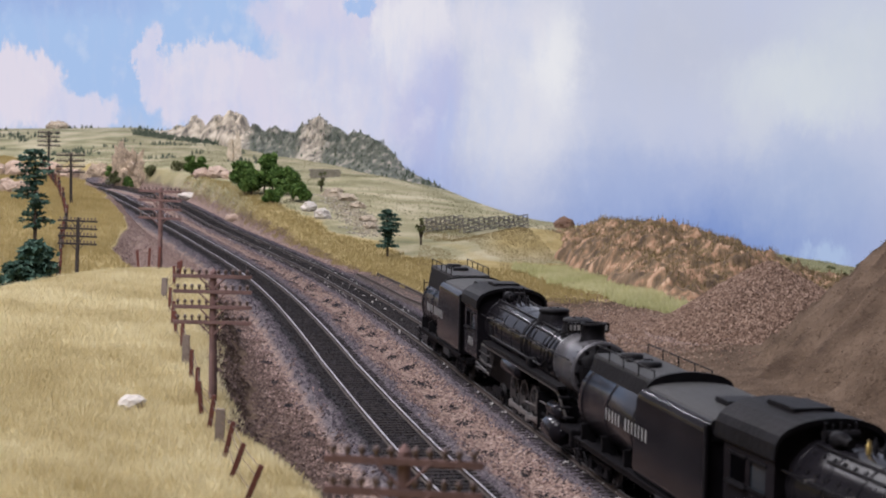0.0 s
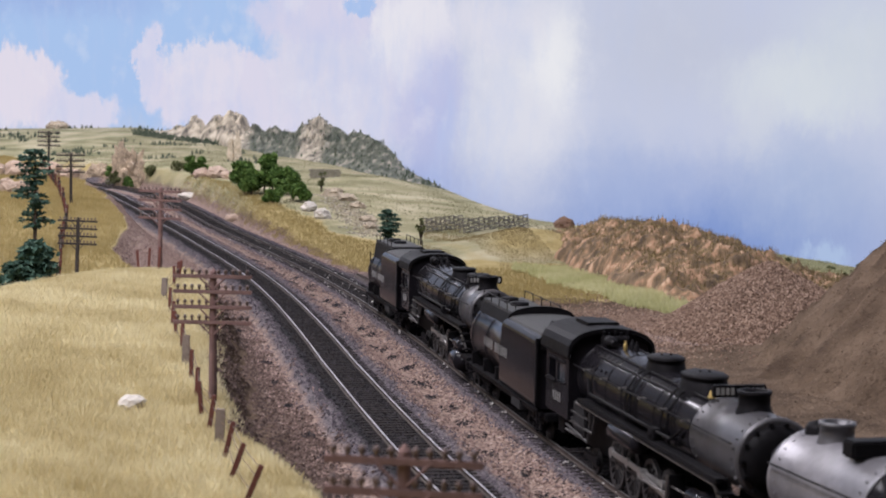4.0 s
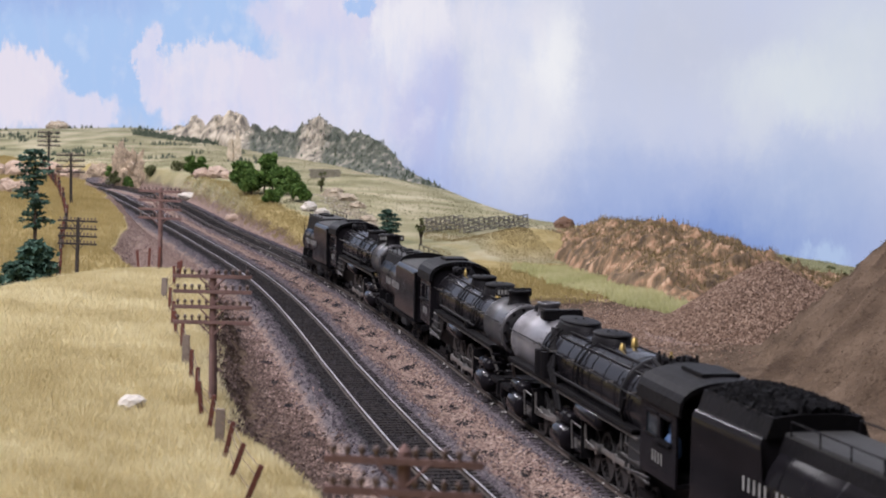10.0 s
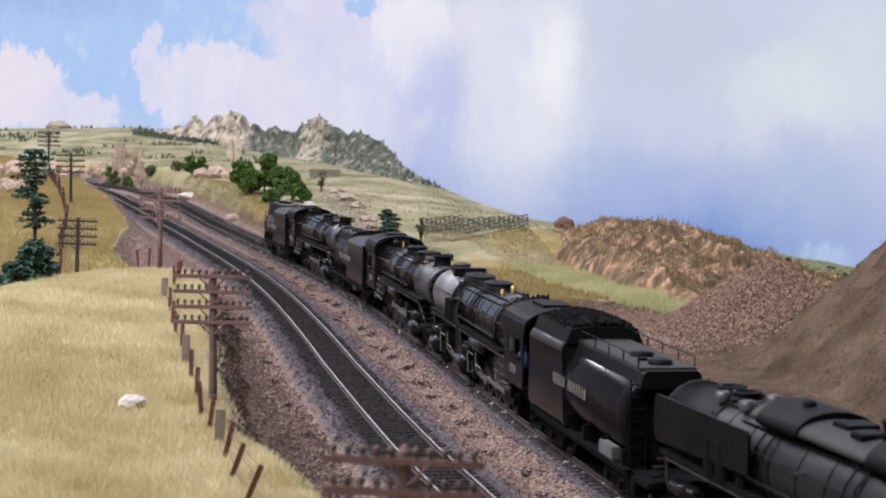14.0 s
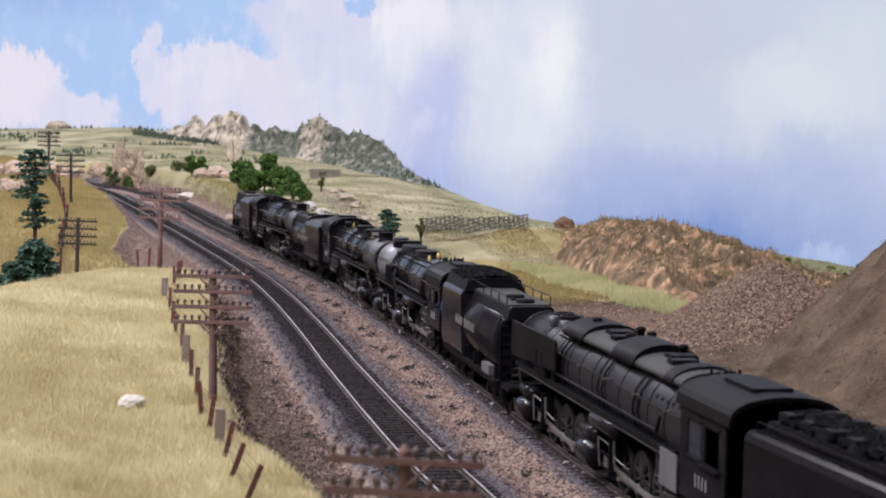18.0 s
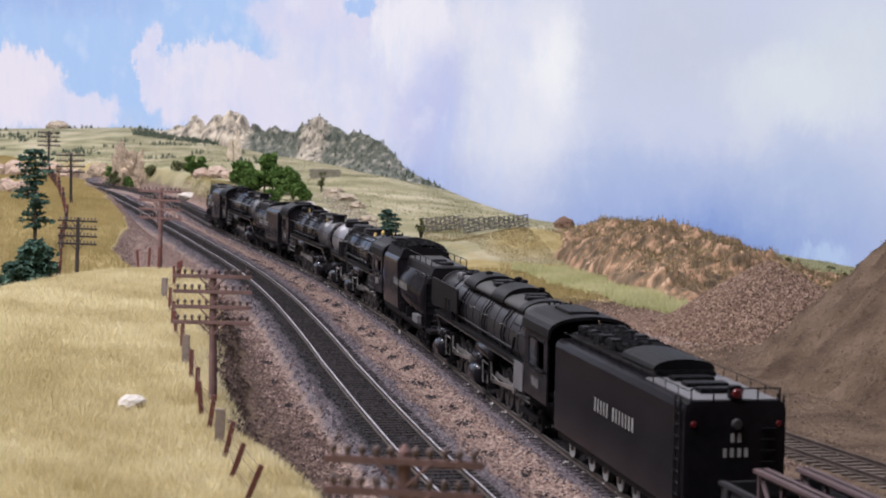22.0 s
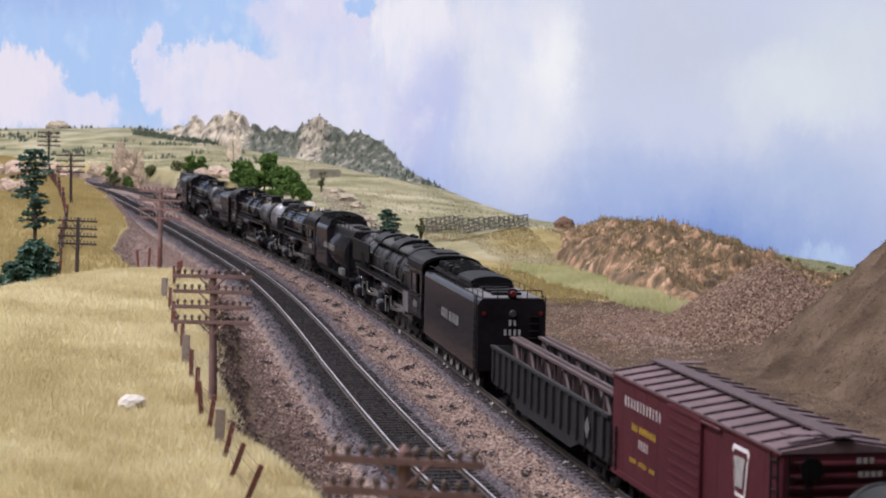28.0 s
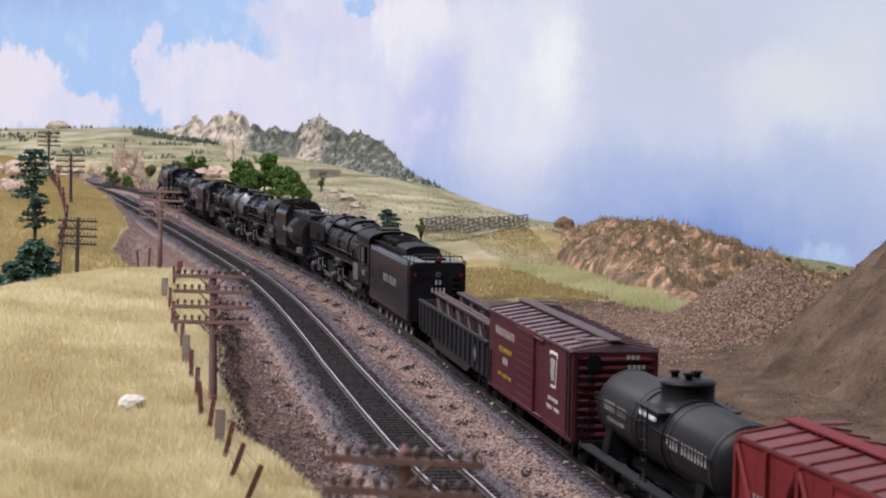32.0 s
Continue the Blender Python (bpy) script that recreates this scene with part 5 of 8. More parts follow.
# third engine: long articulated
Q3 = dict(len=21.9, cab=3.6, nose=0.5, smoke=4.6, zc=3.05, r0=1.12, r1=1.24, stacks=[(9.2, 0.46, 0.42)], domes=[(4.7, 0.62, 0.24, 2.5), (0.6, 0.58, 0.30, 1.9)], bell=-1.6, belly=0.3, bright=True, eave=3.64, cabtop=4.55, stackmat=M_graphite, silver=True,
          engines=[dict(wheel="driver", x=[-5.2, -3.6, -2.0, -0.4], cyl=1.9), dict(wheel="driver", x=[3.3, 4.9, 6.5], cyl=8.7)], lead=[10.0], trail=[-6.9])
e = unit("locomotive", "long black articulated steam locomotive with silver-grey smokebox", "locomotive", 3.6, 25.5, False)
loco(e, 1, Q3)
figure(e, -9.2, 1.05, 2.15, M_figure)
bm = bmnew()
lathe(bm, [(-4.95, 1.2), (-4.93, 1.33), (-4.72, 1.33), (-4.7, 1.2)], 36, cz=3.05)
part("throttle_band", bm, M_soot, e)
bm = bmnew()
rod(bm, (-5.9, -0.5, 4.38), (-5.9, 0.35, 4.38), 0.11, seg=10)
rod(bm, (-5.9, -0.2, 4.2), (-5.9, -0.2, 4.55), 0.08, seg=8)
rod(bm, (-6.3, 0.5, 4.2), (-5.5, 0.5, 4.4), 0.07, seg=8)
part("turret_valve", bm, M_soot, e)
bm = bmnew()
box(bm, 7.0, 7.55, -0.75, 0.75, 4.12, 4.52, 0.05)
part("feedwater_heater", bm, M_soot, e)
bm = bmnew()
lathe(bm, [(3.95, 0.34), (4.3, 0.34), (4.42, 0.26), (4.48, 0.06)], 16, axis="z", cx=10.1)
part("sand_box", bm, M_soot, e)
bm = bmnew()
lathe(bm, [(4.2, 0.13), (4.45, 0.10), (4.5, 0.03)], 12, axis="z", cx=-0.95, cy=-0.3)
part("pop_valve", bm, M_brass, e, "yellow brass pop valve")
# steam pipes slanting down the flank of the articulated engine
for sy in (1, -1):
    for k in range(3):
        bm = bmnew()
        rod(bm, (5.0 + k * 0.3, sy * 0.75, 4.02), (3.2 + k * 0.3, sy * 1.32, 2.9), 0.07, seg=8)
        rod(bm, (3.2 + k * 0.3, sy * 1.32, 2.9), (2.2 + k * 0.2, sy * 1.3, 1.6), 0.07, seg=8)
        part("steam_pipe", bm, M_soot, e)
e = unit("tender", "black tender heaped with coal, white lettering on the tank", "tender", -9.6, 2.9, False)
vanderbilt(e, 1, 12.5, 5.2, r=1.46, zc=2.60, truck_axles=3, coal=True, sh=4.02, rim=4.5, inset=0.65, deck=4.1)
# fourth engine, with smoke lifting plates, and its long tender
Q4 = dict(dark=True, paint=M_dusty, len=25.6, cab=3.9, nose=1.6, smoke=3.4, zc=3.08, r0=1.14, r1=1.28, stacks=[(8.9, 0.42, 0.22), (7.9, 0.42, 0.22)], domes=[(4.2, 0.75, 0.20, 2.2), (-0.6, 0.72, 0.18, 2.6), (-4.4, 0.7, 0.16, 1.8)], eave=4.0, cabtop=4.72,
          engines=[dict(wheel="big", x=[-5.6, -3.7, -1.8], cyl=0.6), dict(wheel="big", x=[3.2, 5.1, 7.0], cyl=9.2)], lead=[10.3, 11.6], trail=[-7.6, -9.0])
e = unit("locomotive", "matt black articulated locomotive with smoke deflector plates", "locomotive", -36.0, -10.4, False)
loco(e, 1, Q4)
for sy in (1, -1):
    bm = bmnew()
    y0, y1 = (1.42, 1.5) if sy > 0 else (-1.5, -1.42)
    prism(bm, [(4.3, 2.93), (10.5, 2.68), (10.8, 2.85), (10.8, 3.85), (10.65, 3.97), (4.45, 3.99), (4.3, 3.9)], y0, y1, "xz")
    part("smoke_deflector", bm, M_soot, e, "large flat black smoke deflector plate")
    bm = bmnew()
    box(bm, -8.75, -7.25, *((1.40, 1.45) if sy > 0 else (-1.45, -1.40)), 1.45, 2.5, 0.015)
    part("firebox_panel", bm, M_dustpanel, e, "dusty pale grey panel below the firebox")
for k in range(9):
    bm = bmnew()
    rod(bm, (4.4 + 0.55 * k, -0.5, 4.22), (4.5 + 0.55 * k, 0.5, 4.24), 0.06, seg=8)
    part("cross_pipe", bm, M_graphite, e, "dusty grey pipe")
for k in range(5):
    bm = bmnew()
    lathe(bm, [(4.15, 0.22), (4.36, 0.22), (4.4, 0.15)], 10, axis="z", cx=5.0 + k * 0.8, cy=0.55 * (-1) ** k)
    part("feedwater_fitting", bm, M_graphite, e, "dusty grey fitting")
bm = bmnew()
prism(bm, arch(1.0, 4.18, 4.58, 14), -7.6, 5.4)
for f in bm.faces:
    f.smooth = len(f.verts) == 4 and abs(f.normal.x) < 0.5
part("boiler_top_casing", bm, M_roofgrey, e)
# saddles, sand hatches and valves on the casing
for xa, xb, top_ in ((2.6, 4.9, 4.74), (-3.2, -0.9, 4.80), (-6.9, -6.1, 4.66)):
    bm = bmnew()
    prism(bm, arch(1.06, 4.14, top_, 14), xa, xb)
    for f in bm.faces:
        f.smooth = len(f.verts) == 4 and abs(f.normal.x) < 0.5
    part("sand_saddle", bm, M_soot, e)
for xx, yy, s_ in ((1.6, 0.0, 0.42), (0.3, 0.25, 0.3), (-4.3, -0.1, 0.4), (-5.4, 0.2, 0.3)):
    bm = bmnew()
    box(bm, xx - s_, xx + s_, yy - 0.42, yy + 0.42, 4.5, 4.66, 0.04)
    part("casing_hatch", bm, M_soot, e)
for xx, yy in ((-0.3, -0.45), (-0.55, 0.3), (1.0, -0.5), (-3.6, -0.4), (3.7, 0.2)):
    bm = bmnew()
    lathe(bm, [(4.4, 0.13), (4.72, 0.13), (4.75, 0.18), (4.82, 0.16), (4.86, 0.05)], 10, axis="z", cx=xx, cy=yy)
    part("casing_valve", bm, M_soot, e)
e = unit("tender", "long square black tender with white-rimmed wheels and red lamp", "tender", -50.45, -36.5, False)
centipede(e, 1, 13.95)


def gondola(p, L):
    x0, x1 = -L / 2, L / 2
    bm = bmnew()
    box(bm, x0, x1, -1.35, 1.35, 0.95, 1.12, 0.02)
    for k in range(13):
        box(bm, x0 + 0.5 + k * (L - 1) / 12 - 0.06, x0 + 0.5 + k * (L - 1) / 12 + 0.06, -1.3, 1.3, 0.8, 0.95)
    part("underframe", bm, M_soot, p)
    for sy in (1, -1):
        bm = bmnew()
        y0, y1 = (1.33, 1.38) if sy > 0 else (-1.38, -1.33)
        box(bm, x0, x1, y0, y1, 1.05, 2.44)
        side = part("side_wall", bm, M_gond, p)
        bm = bmnew()
        box(bm, x0 - 0.03, x1 + 0.03, sy * 1.38 - 0.09, sy * 1.38 + 0.09, 2.40, 2.52, 0.02)
        part("top_chord", bm, M_gond, side)
        bm = bmnew()
        prism(bm, [(x0, 1.05), (x0 + 3.4, 1.05), (x0 + 4.6, 0.68), (x1 - 4.6, 0.68), (x1 - 3.4, 1.05), (x1, 1.05), (x1, 1.2), (x0, 1.2)], *((1.34, 1.40) if sy > 0 else (-1.40, -1.34)), "xz")
        part("side_sill", bm, M_gond, side)
        for k in range(16):
            xx = x0 + 0.5 + k * (L - 1) / 15
            bm = bmnew()
            box(bm, xx - 0.1, xx + 0.1, *((1.38, 1.49) if sy > 0 else (-1.49, -1.38)), 1.1, 2.42, 0.02)
            part("rib", bm, M_gond, side)
        bm = bmnew()
        yy = (1.49, 1.5) if sy > 0 else (-1.5, -1.49)
        prism(bm, [(x0 + 2.2, 1.4), (x0 + 2.5, 1.75), (x0 + 2.2, 2.1), (x0 + 1.9, 1.75)], *yy, "xz")
        part("emblem", bm, M_dustpanel, side)
    for xe in (x0, x1):
        bm = bmnew()
        box(bm, xe - 0.04, xe + 0.04, -1.33, 1.33, 1.05, 2.48)
        for k in range(3):
            box(bm, xe - 0.09, xe + 0.09, -1.33, 1.33, 1.3 + k * 0.37, 1.44 + k * 0.37, 0.02)
        part("end_wall", bm, M_gond, p)
    for xt in (x0 + 2.3, x1 - 2.3):
        truck(p, xt, 2, 1, 1.75)
    coupler(p, x0), coupler(p, x1)


def truss_load(p, L):
    """Steel lattice girders lying in a gondola."""
    for y in (-0.55, 0.6):
        bm = bmnew()
        for z in (1.2, 2.82):
            box(bm, -L / 2, L / 2, y - 0.22, y + 0.22, z, z + 0.1, 0.01)
            box(bm, -L / 2, L / 2, y - 0.04, y + 0.04, z - 0.12 + (0.22 if z < 2 else 0), z + 0.1 + (0.1 if z < 2 else 0))
        n = 12
        for k in range(n):
            xa, xb = -L / 2 + L * k / n, -L / 2 + L * (k + 1) / n
            za, zb = (1.3, 2.78) if k % 2 else (2.78, 1.3)
            rod(bm, (xa, y, za), (xb, y, zb), 0.07, seg=4)
            box(bm, xb - 0.05, xb + 0.05, y - 0.06, y + 0.06, 1.3, 2.78)
        part("girder", bm, M_truss, p, "brown steel lattice girder")


def boxcar(p, L, side_mat, roof_mat, outside_braced=False, h=3.95, seam_mat=None):
    x0, x1 = -L / 2, L / 2
    zb, w = 0.95, 1.42
    bm = bmnew()
    box(bm, x0, x1, -w + 0.03, w - 0.03, zb + 0.02, h - 0.05)
    body = part("body", bm, side_mat, p)
    bm = bmnew()
    box(bm, x0 + 0.3, x1 - 0.3, -0.25, 0.25, 0.62, zb + 0.05, 0.03)
    for k in range(8):
        xx = x0 + 1.0 + k * (L - 2) / 7
        box(bm, xx - 0.06, xx + 0.06, -w + 0.1, w - 0.1, 0.75, zb + 0.02)
    rod(bm, (-1.2, 0.7, 0.7), (-0.2, 0.7, 0.7), 0.22, seg=10)
    part("underframe", bm, M_soot, p)
    for sy in (1, -1):
        # steel side in riveted panels, door in the middle
        dw = 1.28
        ys_ = (w - 0.03, w) if sy > 0 else (-w, -w + 0.03)
        n = 5
        for a, b in ((x0 + 0.02, -dw - 0.05), (dw + 0.05, x1 - 0.02)):
            for k in range(n):
                bm = bmnew()
                u, v = a + (b - a) * k / n, a + (b - a) * (k + 1) / n
                box(bm, u + 0.006, v - 0.006, *ys_, zb + 0.02, h - 0.12, 0.004)
                part("side_panel", bm, side_mat, body)
        bm = bmnew()
        box(bm, x0, x1, sy * w - 0.04, sy * w + 0.04, zb - 0.05, zb + 0.12, 0.01)
        box(bm, x0, x1, sy * w - 0.03, sy * w + 0.05, h - 0.14, h - 0.02, 0.01)
        part("side_sill", bm, side_mat, body)
        bm = bmnew()
        yd = (w + 0.005, w + 0.075) if sy > 0 else (-w - 0.075, -w - 0.005)
        box(bm, -dw, dw, *yd, zb + 0.12, h - 0.2, 0.015)
        box(bm, -dw - 0.06, -dw + 0.04, yd[0], yd[1] + (0.03 if sy > 0 else 0), zb + 0.1, h - 0.2)
        door = part("sliding_door", bm, side_mat, p)
        for k in range(9):
            z = zb + 0.35 + k * 0.3
            bm = bmnew()
            box(bm, -dw + 0.08, dw - 0.08, yd[0] - (0.03 if sy < 0 else 0), yd[1] + (0.03 if sy > 0 else 0), z, z + 0.12, 0.02)
            part("rib", bm, side_mat, door)
        for z in (zb + 0.1, h - 0.2):
            bm = bmnew()
            rod(bm, (-dw * 2.1, sy * (w + 0.06), z), (dw * 1.1, sy * (w + 0.06), z), 0.045, seg=6)
            part("door_rail", bm, side_mat, door)
        if outside_braced:
            ye = (w + 0.0, w + 0.11) if sy > 0 else (-w - 0.11, -w)
            for a, b in ((x0, -dw), (dw, x1)):
                for k in range(4):
                    u = a + (b - a) * k / 3
                    bm = bmnew()
                    box(bm, u - 0.07, u + 0.07, *ye, zb + 0.1, h - 0.14)
                    part("post", bm, side_mat, body)
                for k in range(3):
                    u, v = a + (b - a) * k / 3, a + (b - a) * (k + 1) / 3
                    za, zc_ = (zb + 0.15, h - 0.2) if (k % 2) == (a < 0) else (h - 0.2, zb + 0.15)
                    bm = bmnew()
                    rod(bm, (u, sy * (w + 0.05), za), (v, sy * (w + 0.05), zc_), 0.07, seg=4)
                    part("brace", bm, side_mat, body)
        ladder(p, x0 + 0.35, sy * (w + 0.06), zb + 0.1, h - 0.1, 8, "x", 0.42)
        ladder(p, x1 - 0.35, sy * (w + 0.06), zb + 0.1, zb + 1.4, 4, "x", 0.42)
    # roof: shallow gable with raised seams and a running board
    bm = bmnew()
    prism(bm, [(-w - 0.06, h - 0.06), (w + 0.06, h - 0.06), (w + 0.06, h), (0, h + 0.22), (-w - 0.06, h)], x0 - 0.05, x1 + 0.05)
    roof = part("roof", bm, roof_mat, p)
    for k in range(14):
        bm = bmnew()
        xx = x0 + 0.15 + k * (L - 0.3) / 13
        for sy in (1, -1):
            prism(bm, [(sy * (w + 0.07), h), (sy * (w + 0.07), h + 0.05), (sy * 0.1, h + 0.27), (sy * 0.1, h + 0.2)], xx - 0.06, xx + 0.06)
        part("roof_seam", bm, seam_mat, roof)
    bm = bmnew()
    for k in (-0.17, 0, 0.17):
        box(bm, x0 - 0.12, x1 + 0.12, k - 0.08, k + 0.08, h + 0.30, h + 0.35)
    for k in range(9):
        xx = x0 + 0.2 + k * (L - 0.4) / 8
        box(bm, xx - 0.04, xx + 0.04, -0.22, 0.22, h + 0.2, h + 0.30)
    part("running_board", bm, M_plank if not outside_braced else side_mat, roof)
    for xe, sy in ((x0, 1), (x1, -1)):
        bm = bmnew()
        box(bm, xe + (0.3 if xe < 0 else -0.75), xe + (0.75 if xe < 0 else -0.3), *((0.3, 1.2) if sy > 0 else (-1.2, -0.3)), h + 0.28, h + 0.33)
        part("lateral_board", bm, roof_mat, roof)
    # corrugated ends
    for xe in (x0, x1):
        d = -1 if xe < 0 else 1
        bm = bmnew()
        box(bm, min(xe, xe + d * 0.03), max(xe, xe + d * 0.03), -w, w, zb, h - 0.04, 0.005)
        prism(bm, [(-w, h - 0.04), (w, h - 0.04), (0, h + 0.18)], min(xe, xe + d * 0.03), max(xe, xe + d * 0.03))
        end = part("end_wall", bm, side_mat, p)
        for k in range(10):
            z = zb + 0.2 + k * 0.275
            bm = bmnew()
            lathe(bm, [(-w + 0.1, 0.02), (-w + 0.35, 0.09), (w - 0.35, 0.09), (w - 0.1, 0.02)], 8, axis="y", cx=xe + d * 0.03, cz=z)
            part("corrugation", bm, side_mat, end)
        ladder(p, xe + d * 0.12, -d * 1.1, zb + 0.1, h - 0.1, 8, "y", 0.42)
        if d < 0:
            bm = bmnew()
            rod(bm, (xe - 0.1, 0.75, h - 0.42), (xe - 0.14, 0.75, h - 0.42), 0.28, seg=14)
            rod(bm, (xe - 0.1, 0.75, 1.0), (xe - 0.1, 0.75, h - 0.4), 0.03, seg=6)
            part("brake_wheel", bm, M_soot, p)
            bm = bmnew()
            for j, (n, y) in enumerate(((3, -0.35), (4, -0.4))):
                for k in range(n):
                    box(bm, xe - 0.135, xe - 0.125, y - 0.16 * k - 0.11, y - 0.16 * k, h - 0.3 - j * 0.32, h - 0.16 - j * 0.32)
            part("lettering", bm, M_letter, end)
    for xt in (x0 + 1.9, x1 - 1.9):
        truck(p, xt, 2, 1, 1.68)
    coupler(p, x0), coupler(p, x1)
    return body


e = unit("gondola_wagon", "dark grey ribbed steel gondola coupled behind a tender", "wagon", -70.2, -53.2, False)
gondola(e, 17.0)
truss_load(e, 15.8)
e = unit("boxcar", "brown-red steel boxcar with white and yellow lettering", "boxcar", -83.85, -70.65, False)
body = boxcar(e, 13.2, M_oxide, M_oxroof, seam_mat=M_seam)
for sy in (1, -1):
    y = sy * 1.425
    lettering("lettering", body, sy * 3.75, y, 3.1, [12], 0.30, 0.285, 0.2, M_stencil)
    lettering("lettering", body, sy * 3.6, y, 2.5, [3, 8], 0.2, 0.19, 0.12, M_yellow)
    lettering("number", body, sy * 3.6, y, 2.05, [4], 0.26, 0.24, 0.1, M_stencil)
    lettering("lettering", body, sy * 3.7, y, 1.55, [4, 5, 3], 0.13, 0.16, 0.2, M_yellow)
    lettering("lettering", body, -sy * 4.0, y, 1.85, [9], 0.13, 0.16, 0.2, M_white)
    lettering("lettering", body, -sy * 4.0, y, 1.55, [5, 5], 0.13, 0.16, 0.2, M_white)
    c = -sy * 4.0
    for k, (o, me_, col) in enumerate(((0.0, 1.0, M_white), (0.014, 0.84, M_oxide), (0.028, 0.6, M_letter))):
        bm = bmnew()
        out = [(-0.30, -0.80), (0.30, -0.80), (0.45, 0.50), (0.52, 0.60), (0.46, 0.80), (-0.46, 0.80), (-0.52, 0.60), (-0.45, 0.50)]
        ya = (y + o, y + o + 0.013) if sy > 0 else (y - o - 0.013, y - o)
        prism(bm, [(c + a * me_ * 1.08, 2.95 + b * me_ * 0.78) for a, b in out], *ya, "xz")
        part("emblem", bm, col, body, "plain white keystone shape")

e = unit("tank_wagon", "weathered black tank wagon with a tall expansion dome", "tank wagon", -97.6, -84.7, False)
L = 12.9
bm = bmnew()
prof = [(-5.65, 0.1), (-5.62, 0.6), (-5.5, 0.95), (-5.3, 1.12), (-5.25, 1.14), (5.25, 1.14), (5.3, 1.12), (5.5, 0.95), (5.62, 0.6), (5.65, 0.1)]
lathe(bm, prof, 40, cz=2.45)
tank = part("tank", bm, M_tank, e)
for xx in (-5.2, -1.75, 1.75, 5.2):
    bm = bmnew()
    lathe(bm, [(xx - 0.1, 1.13), (xx - 0.09, 1.16), (xx + 0.09, 1.16), (xx + 0.1, 1.13)], 40, cz=2.45)
    part("seam_band", bm, M_tank, tank)
for xx in (-1.2, 1.2):
    bm = bmnew()
    lathe(bm, [(xx - 0.06, 1.15), (xx - 0.05, 1.18), (xx + 0.05, 1.18), (xx + 0.06, 1.15)], 40, cz=2.45)
    part("hold_down_band", bm, M_soot, tank)
bm = bmnew()
lathe(bm, [(3.2, 0.96), (3.42, 0.82), (3.48, 0.78), (3.92, 0.78), (3.95, 0.82), (4.0, 0.82), (4.07, 0.7), (4.11, 0.3)], 28, axis="z")
dm = part("dome", bm, M_tank, tank)
bm = bmnew()
for dx, dy in ((-0.35, 0.1), (0.1, -0.3), (0.3, 0.3)):
    lathe(bm, [(4.04, 0.11), (4.2, 0.11), (4.23, 0.17), (4.28, 0.17), (4.3, 0.08)], 10, axis="z", cx=dx, cy=dy)
part("valve", bm, M_soot, dm)
for sy in (1, -1):
    bm = bmnew()
    box(bm, -1.1, 1.1, *((0.75, 1.25) if sy > 0 else (-1.25, -0.75)), 3.2, 3.26, 0.01)
    part("dome_platform", bm, M_tank, tank)
    ladder(e, 0.0, sy * 1.28, 1.0, 3.3, 8, "x", 0.5)
    handrail(tank, [(-5.4, sy * 1.24, 2.75), (5.4, sy * 1.24, 2.75)], 0.025)
    lettering("lettering", tank, sy * 3.4, sy * 1.145, 2.5, [5, 4], 0.3, 0.24, 0.2, M_stencil)
    lettering("lettering", tank, -sy * 3.3, sy * 1.145, 2.42, [4, 8], 0.34, 0.27, 0.2, M_stencil)
    lettering("lettering", tank, sy * 3.3, sy * 1.145, 2.2, [12], 0.12, 0.15, 0.2, M_letter)
    bm = bmnew()
    box(bm, -0.75, 0.75, *((1.16, 1.22) if sy > 0 else (-1.22, -1.16)), 2.95, 3.08, 0.02)
    part("placard", bm, M_white, tank)
    bm = bmnew()
    box(bm, -6.2, 6.2, *((1.1, 1.5) if sy > 0 else (-1.5, -1.1)), 1.02, 1.1, 0.01)
    part("side_walkway", bm, M_gond, e)
bm = bmnew()
box(bm, -6.3, 6.3, -0.35, 0.35, 0.72, 1.12, 0.03)
for xx in (-4.3, 4.3):
    prism(bm, [(-1.2, 1.0), (1.2, 1.0), (1.05, 1.9), (0.6, 1.55), (-0.6, 1.55), (-1.05, 1.9)], xx - 0.3, xx + 0.3)
for xx in (-6.25, 6.25):
    box(bm, xx - 0.12, xx + 0.12, -1.45, 1.45, 0.85, 1.15, 0.02)
part("underframe", bm, M_soot, e)
for xx in (-6.1, 6.1):
    handrail(e, [(xx, -1.4, 1.9), (xx, 1.4, 1.9)], 0.03, 2, 0.8)
for xt in (-4.5, 4.5):
    truck(e, xt, 2, 1, 1.7)
coupler(e, -6.35), coupler(e, 6.35)

e = unit("boxcar", "bright red outside-braced boxcar behind the tank wagon", "boxcar", -112.2, -99.0, False)
rb = boxcar(e, 13.1, M_redcar, M_redroof, True, 3.9, seam_mat=M_redcar)
for sy in (1, -1):
    lettering("lettering", rb, sy * 5.2, sy * 1.425, 2.4, [6], 0.24, 0.22, 0.2, M_letter)

# ---- telegraph poles ----
M_polewood = mat("weathered_brown_pole", (0.145, 0.086, 0.080), 0.9, 0, 0.35, 60, 0.4, 30)
M_poledark = mat("dark_tarred_pole", (0.035, 0.028, 0.026), 0.9, 0, 0.35, 60, 0.4, 30)
M_insul = mat("dull_insulator", (0.11, 0.075, 0.07), 0.5, 0, 0.3, 60, 0.1, 30)


